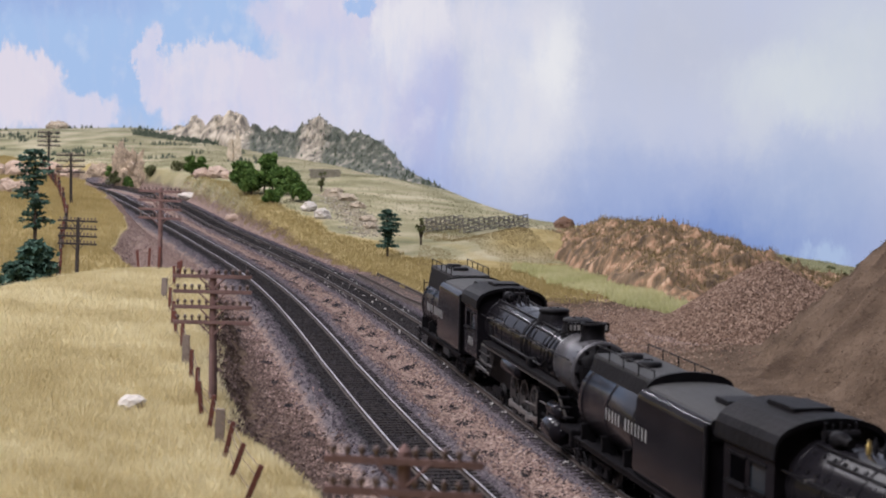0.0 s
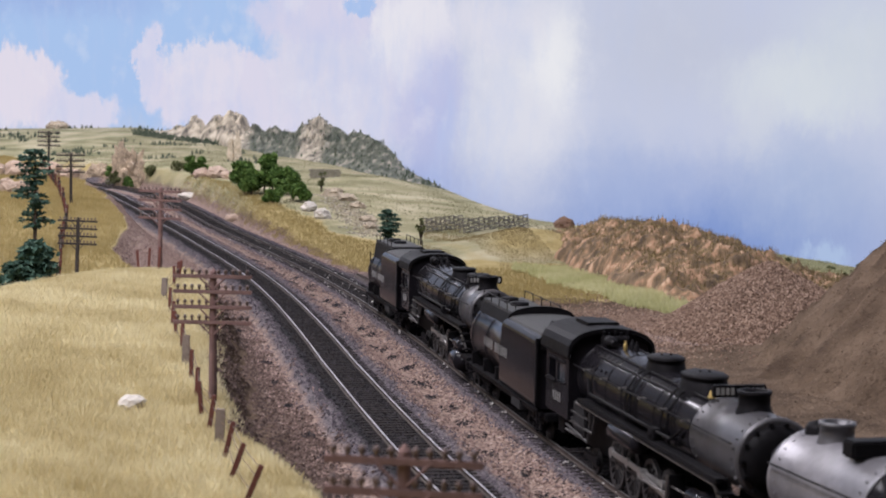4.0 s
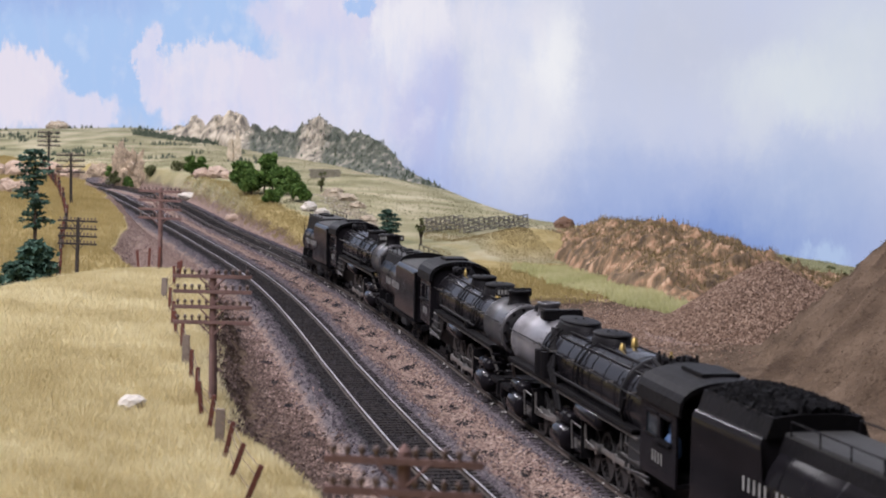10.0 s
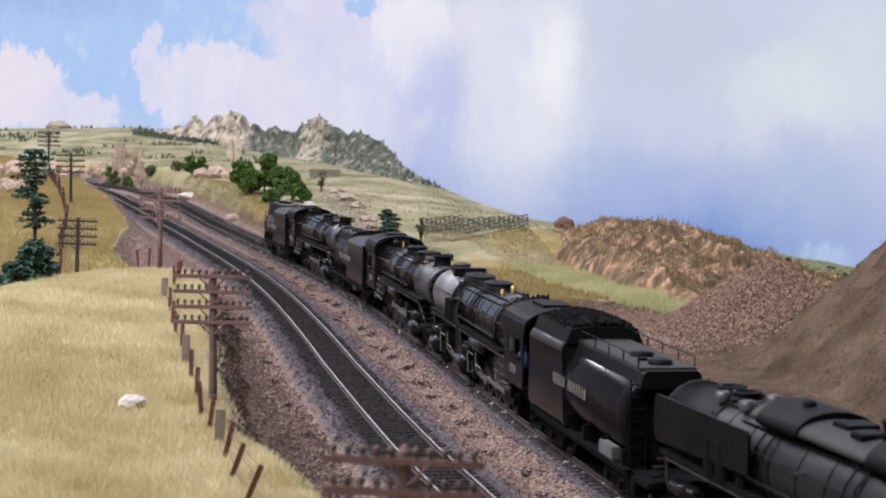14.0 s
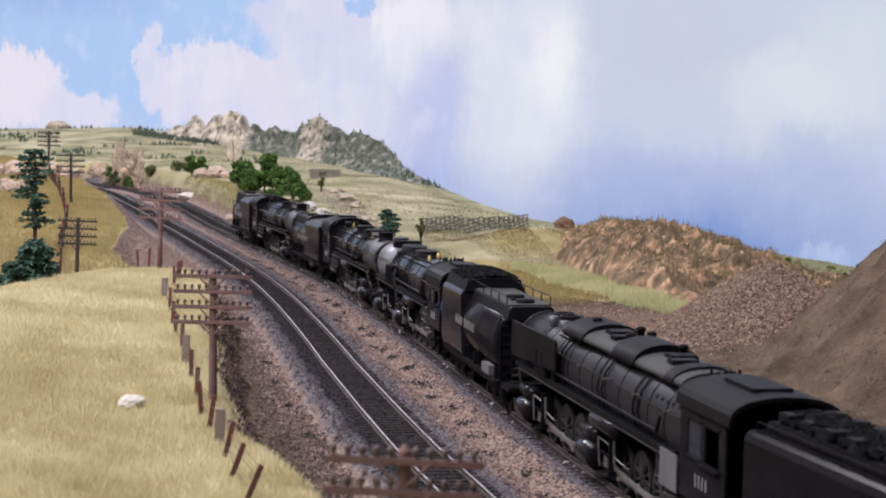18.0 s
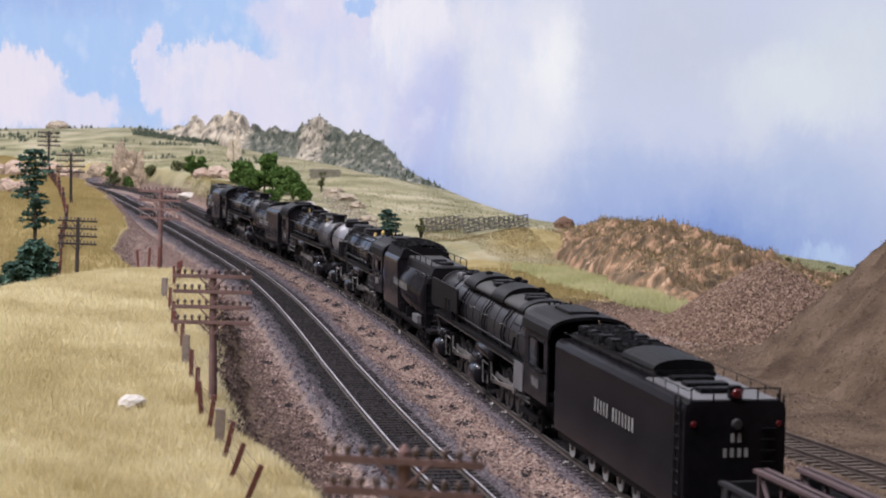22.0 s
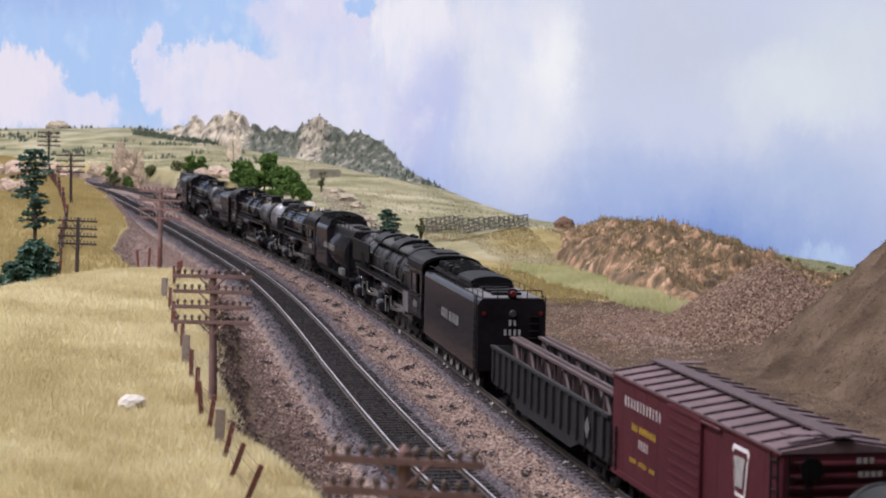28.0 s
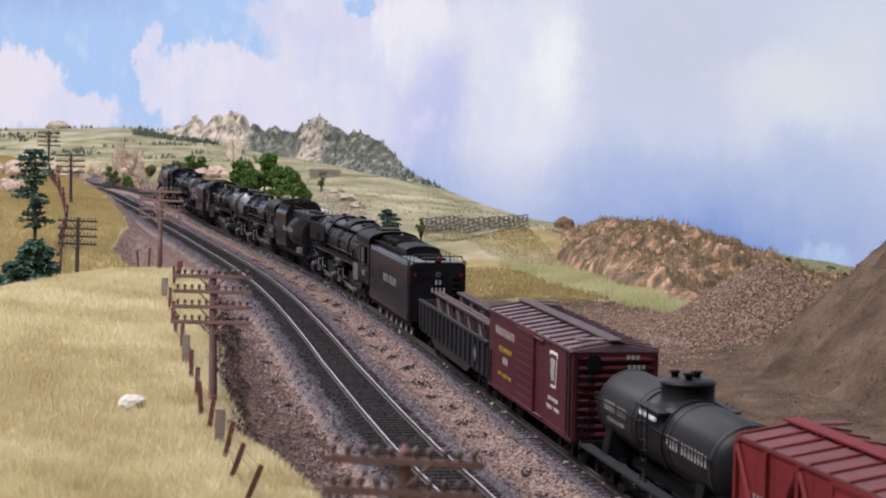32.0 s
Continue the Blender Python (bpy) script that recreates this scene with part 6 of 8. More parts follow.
def telegraph_pole(x, y, top, turn, lean, wood, label, half=1.42, height=6.6, pins=5):
    p = empty("telegraph_pole", at(x, y, top - height, turn, 0, lean), label, "telegraph pole", "telegraph poles")
    bm = bmnew()
    rod(bm, (0, 0, 0), (0, 0, height - 0.12), 0.17, 0.12, 10)
    rod(bm, (0, 0, height - 0.12), (0, 0, height), 0.12, 0.03, 10)
    part("post", bm, wood, p)
    for k in range(4):
        z = height - 0.28 - k * 0.545
        bm = bmnew()
        box(bm, -half, half, -0.17, -0.06, z - 0.075, z + 0.06, 0.015)
        arm = part("crossarm", bm, wood, p)
        for i in range(2 * pins):
            xx = (i - pins + 0.5 + (0.35 if i >= pins else -0.35)) * half * 0.91 / pins
            bm = bmnew()
            lathe(bm, [(z + 0.05, 0.035), (z + 0.13, 0.035), (z + 0.14, 0.065), (z + 0.22, 0.06), (z + 0.26, 0.025)], 8, axis="z", cx=xx, cy=-0.115)
            part("insulator", bm, M_insul, arm)
        bm = bmnew()
        for sx in (-1, 1):
            rod(bm, (sx * half * 0.36, -0.17, z), (sx * 0.08, -0.14, z - 0.42), 0.03, seg=5)
        part("brace", bm, wood, arm)
    return p


for x, y, top, turn, lean, wood in ((-0.62, 31, 5.85, -9, 0.2, M_polewood), (-8.09, 64, 6.0, -6, -0.3, M_polewood), (-17.4, 111, 6.9, -14, 0.6, M_polewood),
                                    (-26.17, 129, 3.9, -3, 1.2, M_poledark), (-36.63, 178, 7.32, 2, -0.3, M_poledark), (-50.2, 230, 8.82, 8, 0.3, M_poledark)):
    telegraph_pole(x, y, top, turn, lean, wood, "four-armed wooden telegraph pole with rows of insulators", 1.42 if y > 40 else 1.40)

# ---- wire fence along the top of the bank ----
M_postrust = mat("rust_red_post", (0.115, 0.035, 0.026), 0.85, 0, 0.3, 60, 0.3, 30)
M_postgrey = mat("bleached_grey_post", (0.21, 0.17, 0.145), 0.9, 0, 0.3, 60, 0.4, 30)
M_wire = mat("thin_rusty_wire", (0.14, 0.10, 0.08), 0.7, 0.4, 0.2, 60, 0.0, 30)
fence = empty("fence", Matrix(), "leaning rust-red and grey fence posts with thin wire", "fence")
FENCE = [(-5.18, 47.5, 22, 0), (-5.92, 50.4, 20, 0), (-6.48, 53.7, 14, 0), (-6.87, 55.8, 2, 1), (-7.55, 58.5, 8, 0), (-8.12, 61.3, -5, 0), (-8.71, 64.3, 2, 0), (-9.49, 68.4, 2, 0), (-10.24, 72.1, 2, 1),
         (-10.88, 75.3, 3, 0), (-11.67, 79.2, -3, 0), (-12.37, 82.7, 3, 0), (-13.25, 87.8, 2, 0), (-14.11, 91.5, 3, 1), (-14.5, 97.6, 0, 0), (-14.78, 100.3, 9, 1), (-14.9, 101.5, 8, 0), (-17.0, 108, 4, 0), (-17.9, 110, 3, 0), (-18.8, 112, -4, 0)]
tips = []
for i, (x, y, lean, grey) in enumerate(FENCE):
    z = gz(x, y)
    h = 1.32 if y < 105 else 1.7
    bm = bmnew()
    w = 0.15 if grey else 0.075
    box(bm, -w, w, -0.07, 0.07, -0.4, h, 0.02)
    for v in bm.verts:
        v.co.x += 0.02 * math.sin(v.co.z * 3 + i)
    ob = part("post", bm, M_postgrey if grey == 1 and y < 95 else M_postrust, fence)
    ob.matrix_basis = at(x, y, z, 0, 0, lean)
    tips.append(Matrix.Translation((x, y, z)) @ pose(0, 0, 0, 0, lean, 0))
for hgt in (0.55, 0.95, 1.2):
    bm = bmnew()
    tube(bm, [a @ Vector((0, 0.05, hgt)) for a in tips[:16]], 0.014)
    part("wire", bm, M_wire, fence)
# second, older fence climbing beside the far pole line
old = empty("fence", Matrix(), "ragged line of brown posts climbing a grassy slope", "fence")
for i in range(22):
    t = i / 21
    y = 122 + 118 * t
    x = float(np.interp(t, [0, 0.15, 0.35, 0.6, 0.8, 1.0], [-26.0, -29.5, -34.0, -41.0, -47.0, -53.0]))
    bm = bmnew()
    box(bm, -0.1, 0.1, -0.1, 0.1, -0.4, 1.5, 0.02)
    ob = part("post", bm, M_postrust if i % 3 else M_poledark, old)
    ob.matrix_basis = at(x, y, gz(x, y), 10 * i, 4 * math.sin(i * 2.1), 5 * math.sin(i * 1.3))
for hgt in (0.7, 1.2):
    bm = bmnew()
    run = [(float(np.interp(t, [0, 0.15, 0.35, 0.6, 0.8, 1.0], [-26.0, -29.5, -34.0, -41.0, -47.0, -53.0])), 122 + 118 * t) for t in [i / 21 for i in range(22)]]
    tube(bm, [(x, y, gz(x, y) + hgt) for x, y in run], 0.03)
    part("wire", bm, M_wire, old)

# ---- snow fences on the far slope ----
M_slat = mat("grey_weathered_slats", (0.19, 0.175, 0.15), 0.9, 0, 0.35, 60, 0.3, 30)


def snow_fence(x0, y0, x1, y1, n, h, z0, z1):
    f = empty("snow_fence", Matrix(), "grey wooden snow fence of slats on leaning frames", "snow fence", "snow fences")
    d = Vector((x1 - x0, y1 - y0, 0))
    ang = math.degrees(math.atan2(d.y, d.x))
    seg = d.length / n
    for i in range(n + 1):
        x, y = x0 + d.x * i / n, y0 + d.y * i / n
        z = z0 + (z1 - z0) * i / n
        bm = bmnew()
        rod(bm, (0, 0, -0.6), (0.05 * (-1) ** i, 0.25, h), 0.05, seg=5)
        rod(bm, (0, 0.7, -0.5), (0, 0.2, h * 0.85), 0.04, seg=5)
        ob = part("post", bm, M_slat, f)
        ob.matrix_basis = at(x, y, z, ang)
        if i < n:
            for k in range(6):
                bm = bmnew()
                zz = 0.12 + k * (h - 0.2) / 5
                box(bm, -0.05, seg + 0.05, -0.03 + 0.2 * zz / h, 0.03 + 0.2 * zz / h, zz - 0.05, zz + 0.05)
                ob = part("slat", bm, M_slat, f)
                ob.matrix_basis = at(x, y, z + 0.05 * ((i * 7 + k) % 3 - 1), ang, 0, -math.degrees(math.atan2((z1 - z0) / n, seg)))
    return f


snow_fence(-1.8, 167, 2.0, 172.5, 9, 1.3, gz(-1.8, 167) + 0.05, gz(2.0, 172.5) + 0.02)
snow_fence(2.0, 169, 8.7, 183.5, 13, 1.35, gz(2.0, 169) + 0.05, gz(8.7, 183.5) + 0.05)

# ---- rocks ----
M_whiterock = mat("pale_limestone", (0.46, 0.425, 0.38), 0.9, 0, 0.25, 90, 0.6, 30)
M_pinkrock = mat("pinkish_boulder_stone", (0.36, 0.27, 0.21), 0.9, 0, 0.35, 60, 0.8, 30)
M_crag = mat("grey_tan_crag_stone", (0.36, 0.30, 0.225), 0.95, 0, 0.5, 45, 1.0, 30)

M_pinn = mat("pale_tan_pinnacle_stone", (0.50, 0.43, 0.33), 0.95, 0, 0.4, 45, 1.0, 30)
M_spire = mat("weathered_tan_crag_stone", (0.34, 0.265, 0.19), 0.95, 0, 0.6, 55, 1.0, 30)


def rock(name, label, x, y, rx, ry, rz, material, seed, sink=0.25, sub=3, jag=0.28, sharp=0.0):
    bm = bmnew()
    bmesh.ops.create_icosphere(bm, subdivisions=sub, radius=1)
    for v in bm.verts:
        p = v.co.copy()
        q = p * 1.5 + Vector((seed * 3.7, seed * 1.9, seed * 0.7))
        d = 1 + jag * noise.noise(q) + jag * 0.6 * noise.noise(q * 2.6) + jag * 0.45 * noise.noise(q * 6.1) + sharp * abs(noise.noise(Vector((q.x * 2.5, q.y * 2.5, q.z * 0.5))))
        if sharp > 0.45:
            near_, _ = noise.voronoi(Vector((q.x * 1.6, q.y * 1.6, q.z * 0.8)))
            d *= 0.8 + 0.75 * (near_[1] - near_[0])
        v.co = Vector((p.x * rx * d, p.y * ry * d, p.z * rz * d))
    ob = part(name, bm, material)
    ob.matrix_world = at(x, y, gz(x, y) + rz * (1 - 2 * sink), seed * 40)
    return tagged(ob, label, "rock")


rock("rock", "small white limestone rock in dry grass", -10.55, 61.5, 0.52, 0.44, 0.30, M_whiterock, 1, 0.05, 3, 0.14)
rock("boulder", "pale boulder at the foot of bushes", -13.7, 185, 1.0, 0.8, 0.62, M_whiterock, 2)
rock("boulder", "pale boulder in yellow grass beside the line", -11.95, 178, 0.95, 0.8, 0.65, M_whiterock, 3)
rock("boulder", "flat pale boulder beside the tracks", -32.60, 232.0, 1.4, 1.1, 0.5, M_whiterock, 4)
for i, (x, y, r) in enumerate(((-31.5, 236, 1.0), (-29.4, 235, 1.3), (-27.6, 232, 0.9), (-26.0, 229, 1.1))):
    rock("boulder", "tan rounded boulder on the meadow slope", x, y, r * 1.2, r, r * 0.8, M_pinkrock, 5 + i)
for i, (x, y, r) in enumerate(((-43.5, 186, 1.0), (-45.2, 187, 1.0), (-42.0, 184, 0.9), (-46.5, 184, 1.0), (-43.8, 182, 0.9), (-51, 216, 1.6), (-53, 213, 1.4), (-22.9, 196, 0.8), (-49.5, 228, 1.6), (-46.8, 226, 1.2))):
    rock("boulder", "pinkish boulder in an outcrop on the slope", x, y, r, r * 0.9, r * 0.75, M_pinkrock, 9 + i)
for i, (x, y, r, h) in enumerate(((-10.6, 199, 1.2, 0.5), (-9.0, 190, 0.9, 0.45), (-7.4, 176, 0.8, 0.4), (-12.4, 204, 1.2, 0.6), (-6.9, 170, 0.7, 0.35))):
    rock("outcrop", "broken grey-tan rock outcrop below the hill", x, y, r, r * 0.8, h, M_crag, 20 + i, 0.3, 3, 0.35, 0.4)
rock("rock_spire", "tall craggy tan rock spire beside bushes", -45.19, 261.1, 2.0, 1.3, 2.6, M_spire, 31, 0.25, 4, 0.25, 0.55)
rock("rock_spire", "craggy side block of a rock spire", -46.46, 260.9, 1.1, 0.9, 3.5, M_spire, 32, 0.25, 4, 0.3, 0.6)
rock("rock_spire", "weathered rock stub beside a spire", -43.34, 257.8, 0.8, 0.8, 1.5, M_spire, 33, 0.3, 4, 0.25, 0.5)
rock("boulder", "weathered dun rock mass beside the far curve", -51.20, 269.3, 1.7, 1.2, 1.5, M_spire, 41, 0.25, 4, 0.28, 0.3)
rock("boulder", "low dun rock beside the far curve", -54.02, 272.2, 1.3, 1.0, 0.9, M_spire, 42, 0.3, 4, 0.28, 0.3)
rock("rock_spire", "slender split rock pinnacle on pale slope", -31.6, 277, 0.42, 0.5, 2.35, M_pinn, 34, 0.25, 4, 0.2, 0.6)
rock("rock_spire", "leaning rock pinnacle on pale slope", -32.6, 277, 0.36, 0.5, 2.15, M_pinn, 35, 0.25, 4, 0.2, 0.6)
rock("mound", "small rust-brown mound on the skyline", 12.6, 188, 1.15, 1.2, 0.9, mat("rust_brown_earth", (0.14, 0.080, 0.052), 0.95, 0, 0.3, 50, 0.6, 30), 36, 0.4)
bm = bmnew()
rnd = random.Random(8)
for row in range(5):
    for i in range(14):
        x = -17.6 + i * 0.29 + (row % 2) * 0.14
        box(bm, x, x + 0.27, -0.2 + rnd.uniform(-0.05, 0.05), 0.2, row * 0.3, row * 0.3 + 0.28, 0.03)
wallet = part("stone_wall", bm, mat("mossy_grey_stone", (0.19, 0.175, 0.14), 0.95, 0, 0.4, 60, 0.8, 30))
wallet.matrix_world = at(0, 236, gz(-15.5, 236) - 0.35)
tagged(wallet, "low dry stone wall of grey blocks", "stone wall")

# ---- brown bluff behind the yard ----
def bluff_material():
    m = mat("streaked_brown_bluff", (0.22, 0.125, 0.065), 0.95, 0, 0.55, 30, 1.0, 60)
    n, k = m.node_tree.nodes, m.node_tree.links
    b = n["Principled BSDF"]
    tc = n.new("ShaderNodeTexCoord")
    mp = n.new("ShaderNodeMapping")
    mp.inputs["Scale"].default_value = (115, 115, 36)
    k.new(tc.outputs["Object"], mp.inputs[0])
    t = n.new("ShaderNodeTexNoise")
    t.inputs["Scale"].default_value, t.inputs["Detail"].default_value = 1.0, 6
    k.new(mp.outputs[0], t.inputs["Vector"])
    r = ramp_node(n, [(0.28, (0.060, 0.040, 0.025)), (0.42, (0.120, 0.081, 0.047)), (0.51, (0.185, 0.122, 0.070)), (0.57, (0.29, 0.170, 0.102)), (0.70, (0.50, 0.345, 0.23))])
    k.new(t.outputs["Fac"], r.inputs[0]), k.new(r.outputs[0], b.inputs["Base Color"])
    return m


tt, kk = np.meshgrid(np.arange(-16, 34, 0.22), np.arange(-0.6, 20, 0.2))
bx = 9 + 0.243 * tt.ravel() + 0.97 * kk.ravel()
by = 142 - 0.97 * tt.ravel() + 0.243 * kk.ravel()
kf, tf = kk.ravel() + 1.1 * wobble(bx, by, 0.09) + 0.5 * wobble(bx, by, 0.3), tt.ravel()
hb = np.interp(kf, [0, 0.6, 1.6, 3.5, 7, 11, 14, 20], [-0.5, 1.3, 2.0, 2.9, 3.6, 2.7, 1.3, -0.4])
hb = hb * np.interp(tf, [-16, -11, -5, 6, 11, 18, 22, 34], [0.15, 0.72, 1.0, 1.0, 0.8, 0.72, 0.2, 0.0])
hb = hb + (0.10 * np.abs(wobble(bx, by, 0.35)) + 0.14 * np.abs(wobble(bx + 3, by, 0.9)) + 0.10 * wobble(bx, by + 2, 2.0)) * smooth(0.2, 1.5, kf)
crack = np.array([noise.hetero_terrain(Vector((a * 0.55, b * 0.55, 0.3)), 0.6, 2.1, 6, 0.7) for a, b in zip(bx, by)])
hb = hb + (crack - crack.mean()) * 0.30 * smooth(0.0, 1.2, kf) * smooth(20, 12, kf) - 0.35
ni, nj = tt.shape
ii = np.arange(ni * nj).reshape(ni, nj)
bq = np.stack([ii[:-1, :-1], ii[1:, :-1], ii[1:, 1:], ii[:-1, 1:]], -1).reshape(-1, 4)
M_bluff = bluff_material()
tagged(sheet("rock_bluff", np.stack([bx, by, hb], 1), bq, M_bluff), "brown crumbling rock bluff with orange streaks", kind="structure")

# ---- rocky mountain ridge in the distance ----
RY = [348, 345, 343.5, 343, 342, 341, 340, 338.5, 337, 336, 335, 333, 332, 331, 330, 328, 325, 322, 318, 315, 309, 302, 293, 280, 270, 252, 240]
RU = [-58, -51.0, -49.4, -48.2, -46.8, -45.3, -44.2, -43.0, -40.9, -39.6, -38.3, -36.4, -35.5, -34.3, -32.6, -30.8, -28.6, -26.0, -22.5, -20.6, -18.0, -15.0, -12.0, -8.6, -6.0, -2.0, 1.5]
CREST = [(-58, 7.2), (-51.6, 8.2), (-50.3, 9.2), (-48.8, 8.7), (-47.1, 10.9), (-45.6, 10.1), (-44.2, 8.2), (-42.7, 11.0), (-40.9, 10.8), (-38.6, 11.9), (-36.5, 10.5), (-35.6, 8.7), (-34.2, 9.6), (-32.6, 8.0), (-30.6, 9.4), (-28.9, 7.9), (-27.9, 8.6),
         (-25.8, 8.0), (-23.6, 10.6), (-21.7, 11.2), (-20.1, 9.8), (-18.1, 9.5), (-16.5, 8.1), (-15.0, 8.9), (-12.1, 8.2), (-8.5, 6.5), (-5.9, 3.7), (-2.1, 2.4), (1.5, 1.3)]
q = np.linspace(-57, 1.2, 420)
vw = np.linspace(-1, 0.5, 46)
Q, V = [a.ravel() for a in np.meshgrid(q, vw)]
cy, cz = np.interp(Q, RU, RY), np.interp(Q, [a for a, _ in CREST], [b for _, b in CREST])
spike = np.array([noise.fractal(Vector((a * 1.1, 3.0, 0.5)), 0.6, 2.3, 5) for a in q])
cz = cz + np.tile(spike, len(vw)) * np.interp(Q, [-57, -50, -20, -6, 1], [0.1, 0.35, 0.25, 0.2, 0.15])
dep = np.interp(Q, [-57, -40, -25, -10, 1], [5, 7, 16, 14, 6])
mx, my = Q + V * dep * 0.25, cy + V * dep
low = ground(mx, my) - 0.3
prof = np.where(V < 0, np.clip(1 + V, 0, 1) ** np.interp(Q, [-40, -30, -20], [0.5, 0.6, 0.8]), 1 - 1.6 * V)
crest_rough = np.array([noise.fractal(Vector((a * 0.9, b * 0.5, 0.0)), 0.7, 2.2, 5) for a, b in zip(mx, my)])
jag = crest_rough * 1.0 * np.clip(cz - low, 0, 6) / 6 + (np.abs(wobble(mx, my, 0.22)) * 0.9 + np.abs(wobble(mx + 5, my, 0.6)) * 0.6 + np.abs(wobble(mx, my + 9, 1.4)) * 0.35 - 0.75) * np.clip(cz - low, 0, 6) / 6
mz = low + (cz - low) * prof + jag * np.clip(2.2 * (1 + V), 0, 1) * np.where(V < 0, np.clip(-V / 0.12, 0.15, 1), 0.15)
nr = np.arange(len(vw) * len(q)).reshape(len(vw), len(q))
mq = np.stack([nr[:-1, :-1], nr[:-1, 1:], nr[1:, 1:], nr[1:, :-1]], -1).reshape(-1, 4)


def ridge_material():
    m = mat("wooded_grey_rock", (0.2, 0.18, 0.15), 0.95, 0, 0.4, 30, 1.0, 40)
    n, k = m.node_tree.nodes, m.node_tree.links
    b = n["Principled BSDF"]
    tc = n.new("ShaderNodeTexCoord")
    mp = n.new("ShaderNodeMapping")
    mp.inputs["Scale"].default_value = (70, 45, 16)
    k.new(tc.outputs["Object"], mp.inputs[0])
    t = n.new("ShaderNodeTexNoise")
    t.inputs["Scale"].default_value, t.inputs["Detail"].default_value = 1.0, 7
    k.new(mp.outputs[0], t.inputs["Vector"])
    stone = ramp_node(n, [(0.33, (0.09, 0.081, 0.068)), (0.45, (0.28, 0.243, 0.19)), (0.62, (0.52, 0.455, 0.355))])
    wood = ramp_node(n, [(0.36, (0.050, 0.060, 0.044)), (0.53, (0.10, 0.107, 0.082)), (0.62, (0.18, 0.172, 0.138)), (0.76, (0.42, 0.37, 0.30))])
    k.new(t.outputs["Fac"], stone.inputs[0]), k.new(t.outputs["Fac"], wood.inputs[0])
    sep = n.new("ShaderNodeSeparateXYZ")
    k.new(tc.outputs["Object"], sep.inputs[0])
    r = n.new("ShaderNodeMapRange")
    r.inputs["From Min"].default_value, r.inputs["From Max"].default_value = -58 * SC, 2 * SC
    k.new(sep.outputs[0], r.inputs["Value"])
    bands = ramp_node(n, [(0.36, (0, 0, 0)), (0.40, (1, 1, 1)), (0.545, (1, 1, 1)), (0.57, (0.2, 0.2, 0.2)), (0.617, (0.2, 0.2, 0.2)), (0.645, (1, 1, 1))])
    k.new(r.outputs[0], bands.inputs[0])
    x = n.new("ShaderNodeMix")
    x.data_type = "RGBA"
    k.new(bands.outputs[0], x.inputs["Factor"]), k.new(stone.outputs[0], x.inputs["A"]), k.new(wood.outputs[0], x.inputs["B"])
    k.new(x.outputs["Result"], b.inputs["Base Color"])
    return m


tagged(sheet("mountain_ridge", np.stack([mx, my, mz], 1), mq, ridge_material(), None, True), "distant rocky ridge, pale crags falling to dark wooded slopes", kind="structure")
rock("crag", "pale far crag on the skyline", -77.3, 362, 2.0, 1.6, 1.35, M_crag, 41, 0.45, 4, 0.25, 0.3)

# ---- foliage ----
def leaf_mat(name, lo, mid, hi):
    m = bpy.data.materials.new(name)
    m.use_nodes = True
    n, k = m.node_tree.nodes, m.node_tree.links
    b = n["Principled BSDF"]
    g = n.new("ShaderNodeNewGeometry")
    r = ramp_node(n, [(0.0, lo), (0.5, mid), (1.0, hi)])
    k.new(g.outputs["Random Per Island"], r.inputs[0]), k.new(r.outputs[0], b.inputs["Base Color"])
    b.inputs["Roughness"].default_value = 0.8
    b.inputs["Specular IOR Level"].default_value = 0.2
    return m


M_pine = leaf_mat("dark_blue_green_needles", (0.018, 0.044, 0.034), (0.038, 0.080, 0.060), (0.085, 0.145, 0.11))
M_bush = leaf_mat("deep_green_foam_leaves", (0.03, 0.066, 0.013), (0.066, 0.125, 0.026), (0.125, 0.20, 0.05))
M_olive = leaf_mat("olive_scrub_leaves", (0.05, 0.055, 0.02), (0.09, 0.10, 0.04), (0.14, 0.15, 0.07))
M_bark = mat("dark_bark", (0.05, 0.036, 0.028), 0.95, 0, 0.4, 60, 0.6, 30)
rng = np.random.default_rng(4)


def leaves(centres, size, flat=0.0, up=0.0):
    """Two crossed triangles a leaf clump, turned at random."""
    n = len(centres)
    a = rng.normal(size=(n, 3))
    a[:, 2] = a[:, 2] * (1 - flat) + up
    a /= np.linalg.norm(a, axis=1)[:, None]
    b = np.cross(a, rng.normal(size=(n, 3)))
    b /= np.linalg.norm(b, axis=1)[:, None]
    s = size * rng.uniform(0.6, 1.3, n)[:, None]
    c = np.asarray(centres)
    vs = np.stack([c - b * s * 0.45, c + b * s * 0.45, c + a * s * 1.1, c - a * s * 0.5 + np.cross(a, b) * s * 0.3], 1).reshape(-1, 3)
    i = np.arange(n)[:, None] * 4
    fs = np.concatenate([i + [0, 1, 2], i + [0, 3, 1]], 0)
    return vs, fs


def limbs(bm, base, top, r, arms):
    rod(bm, base, top, r, r * 0.35, 8)
    for a, b, rr in arms:
        rod(bm, a, b, rr, rr * 0.4, 5)


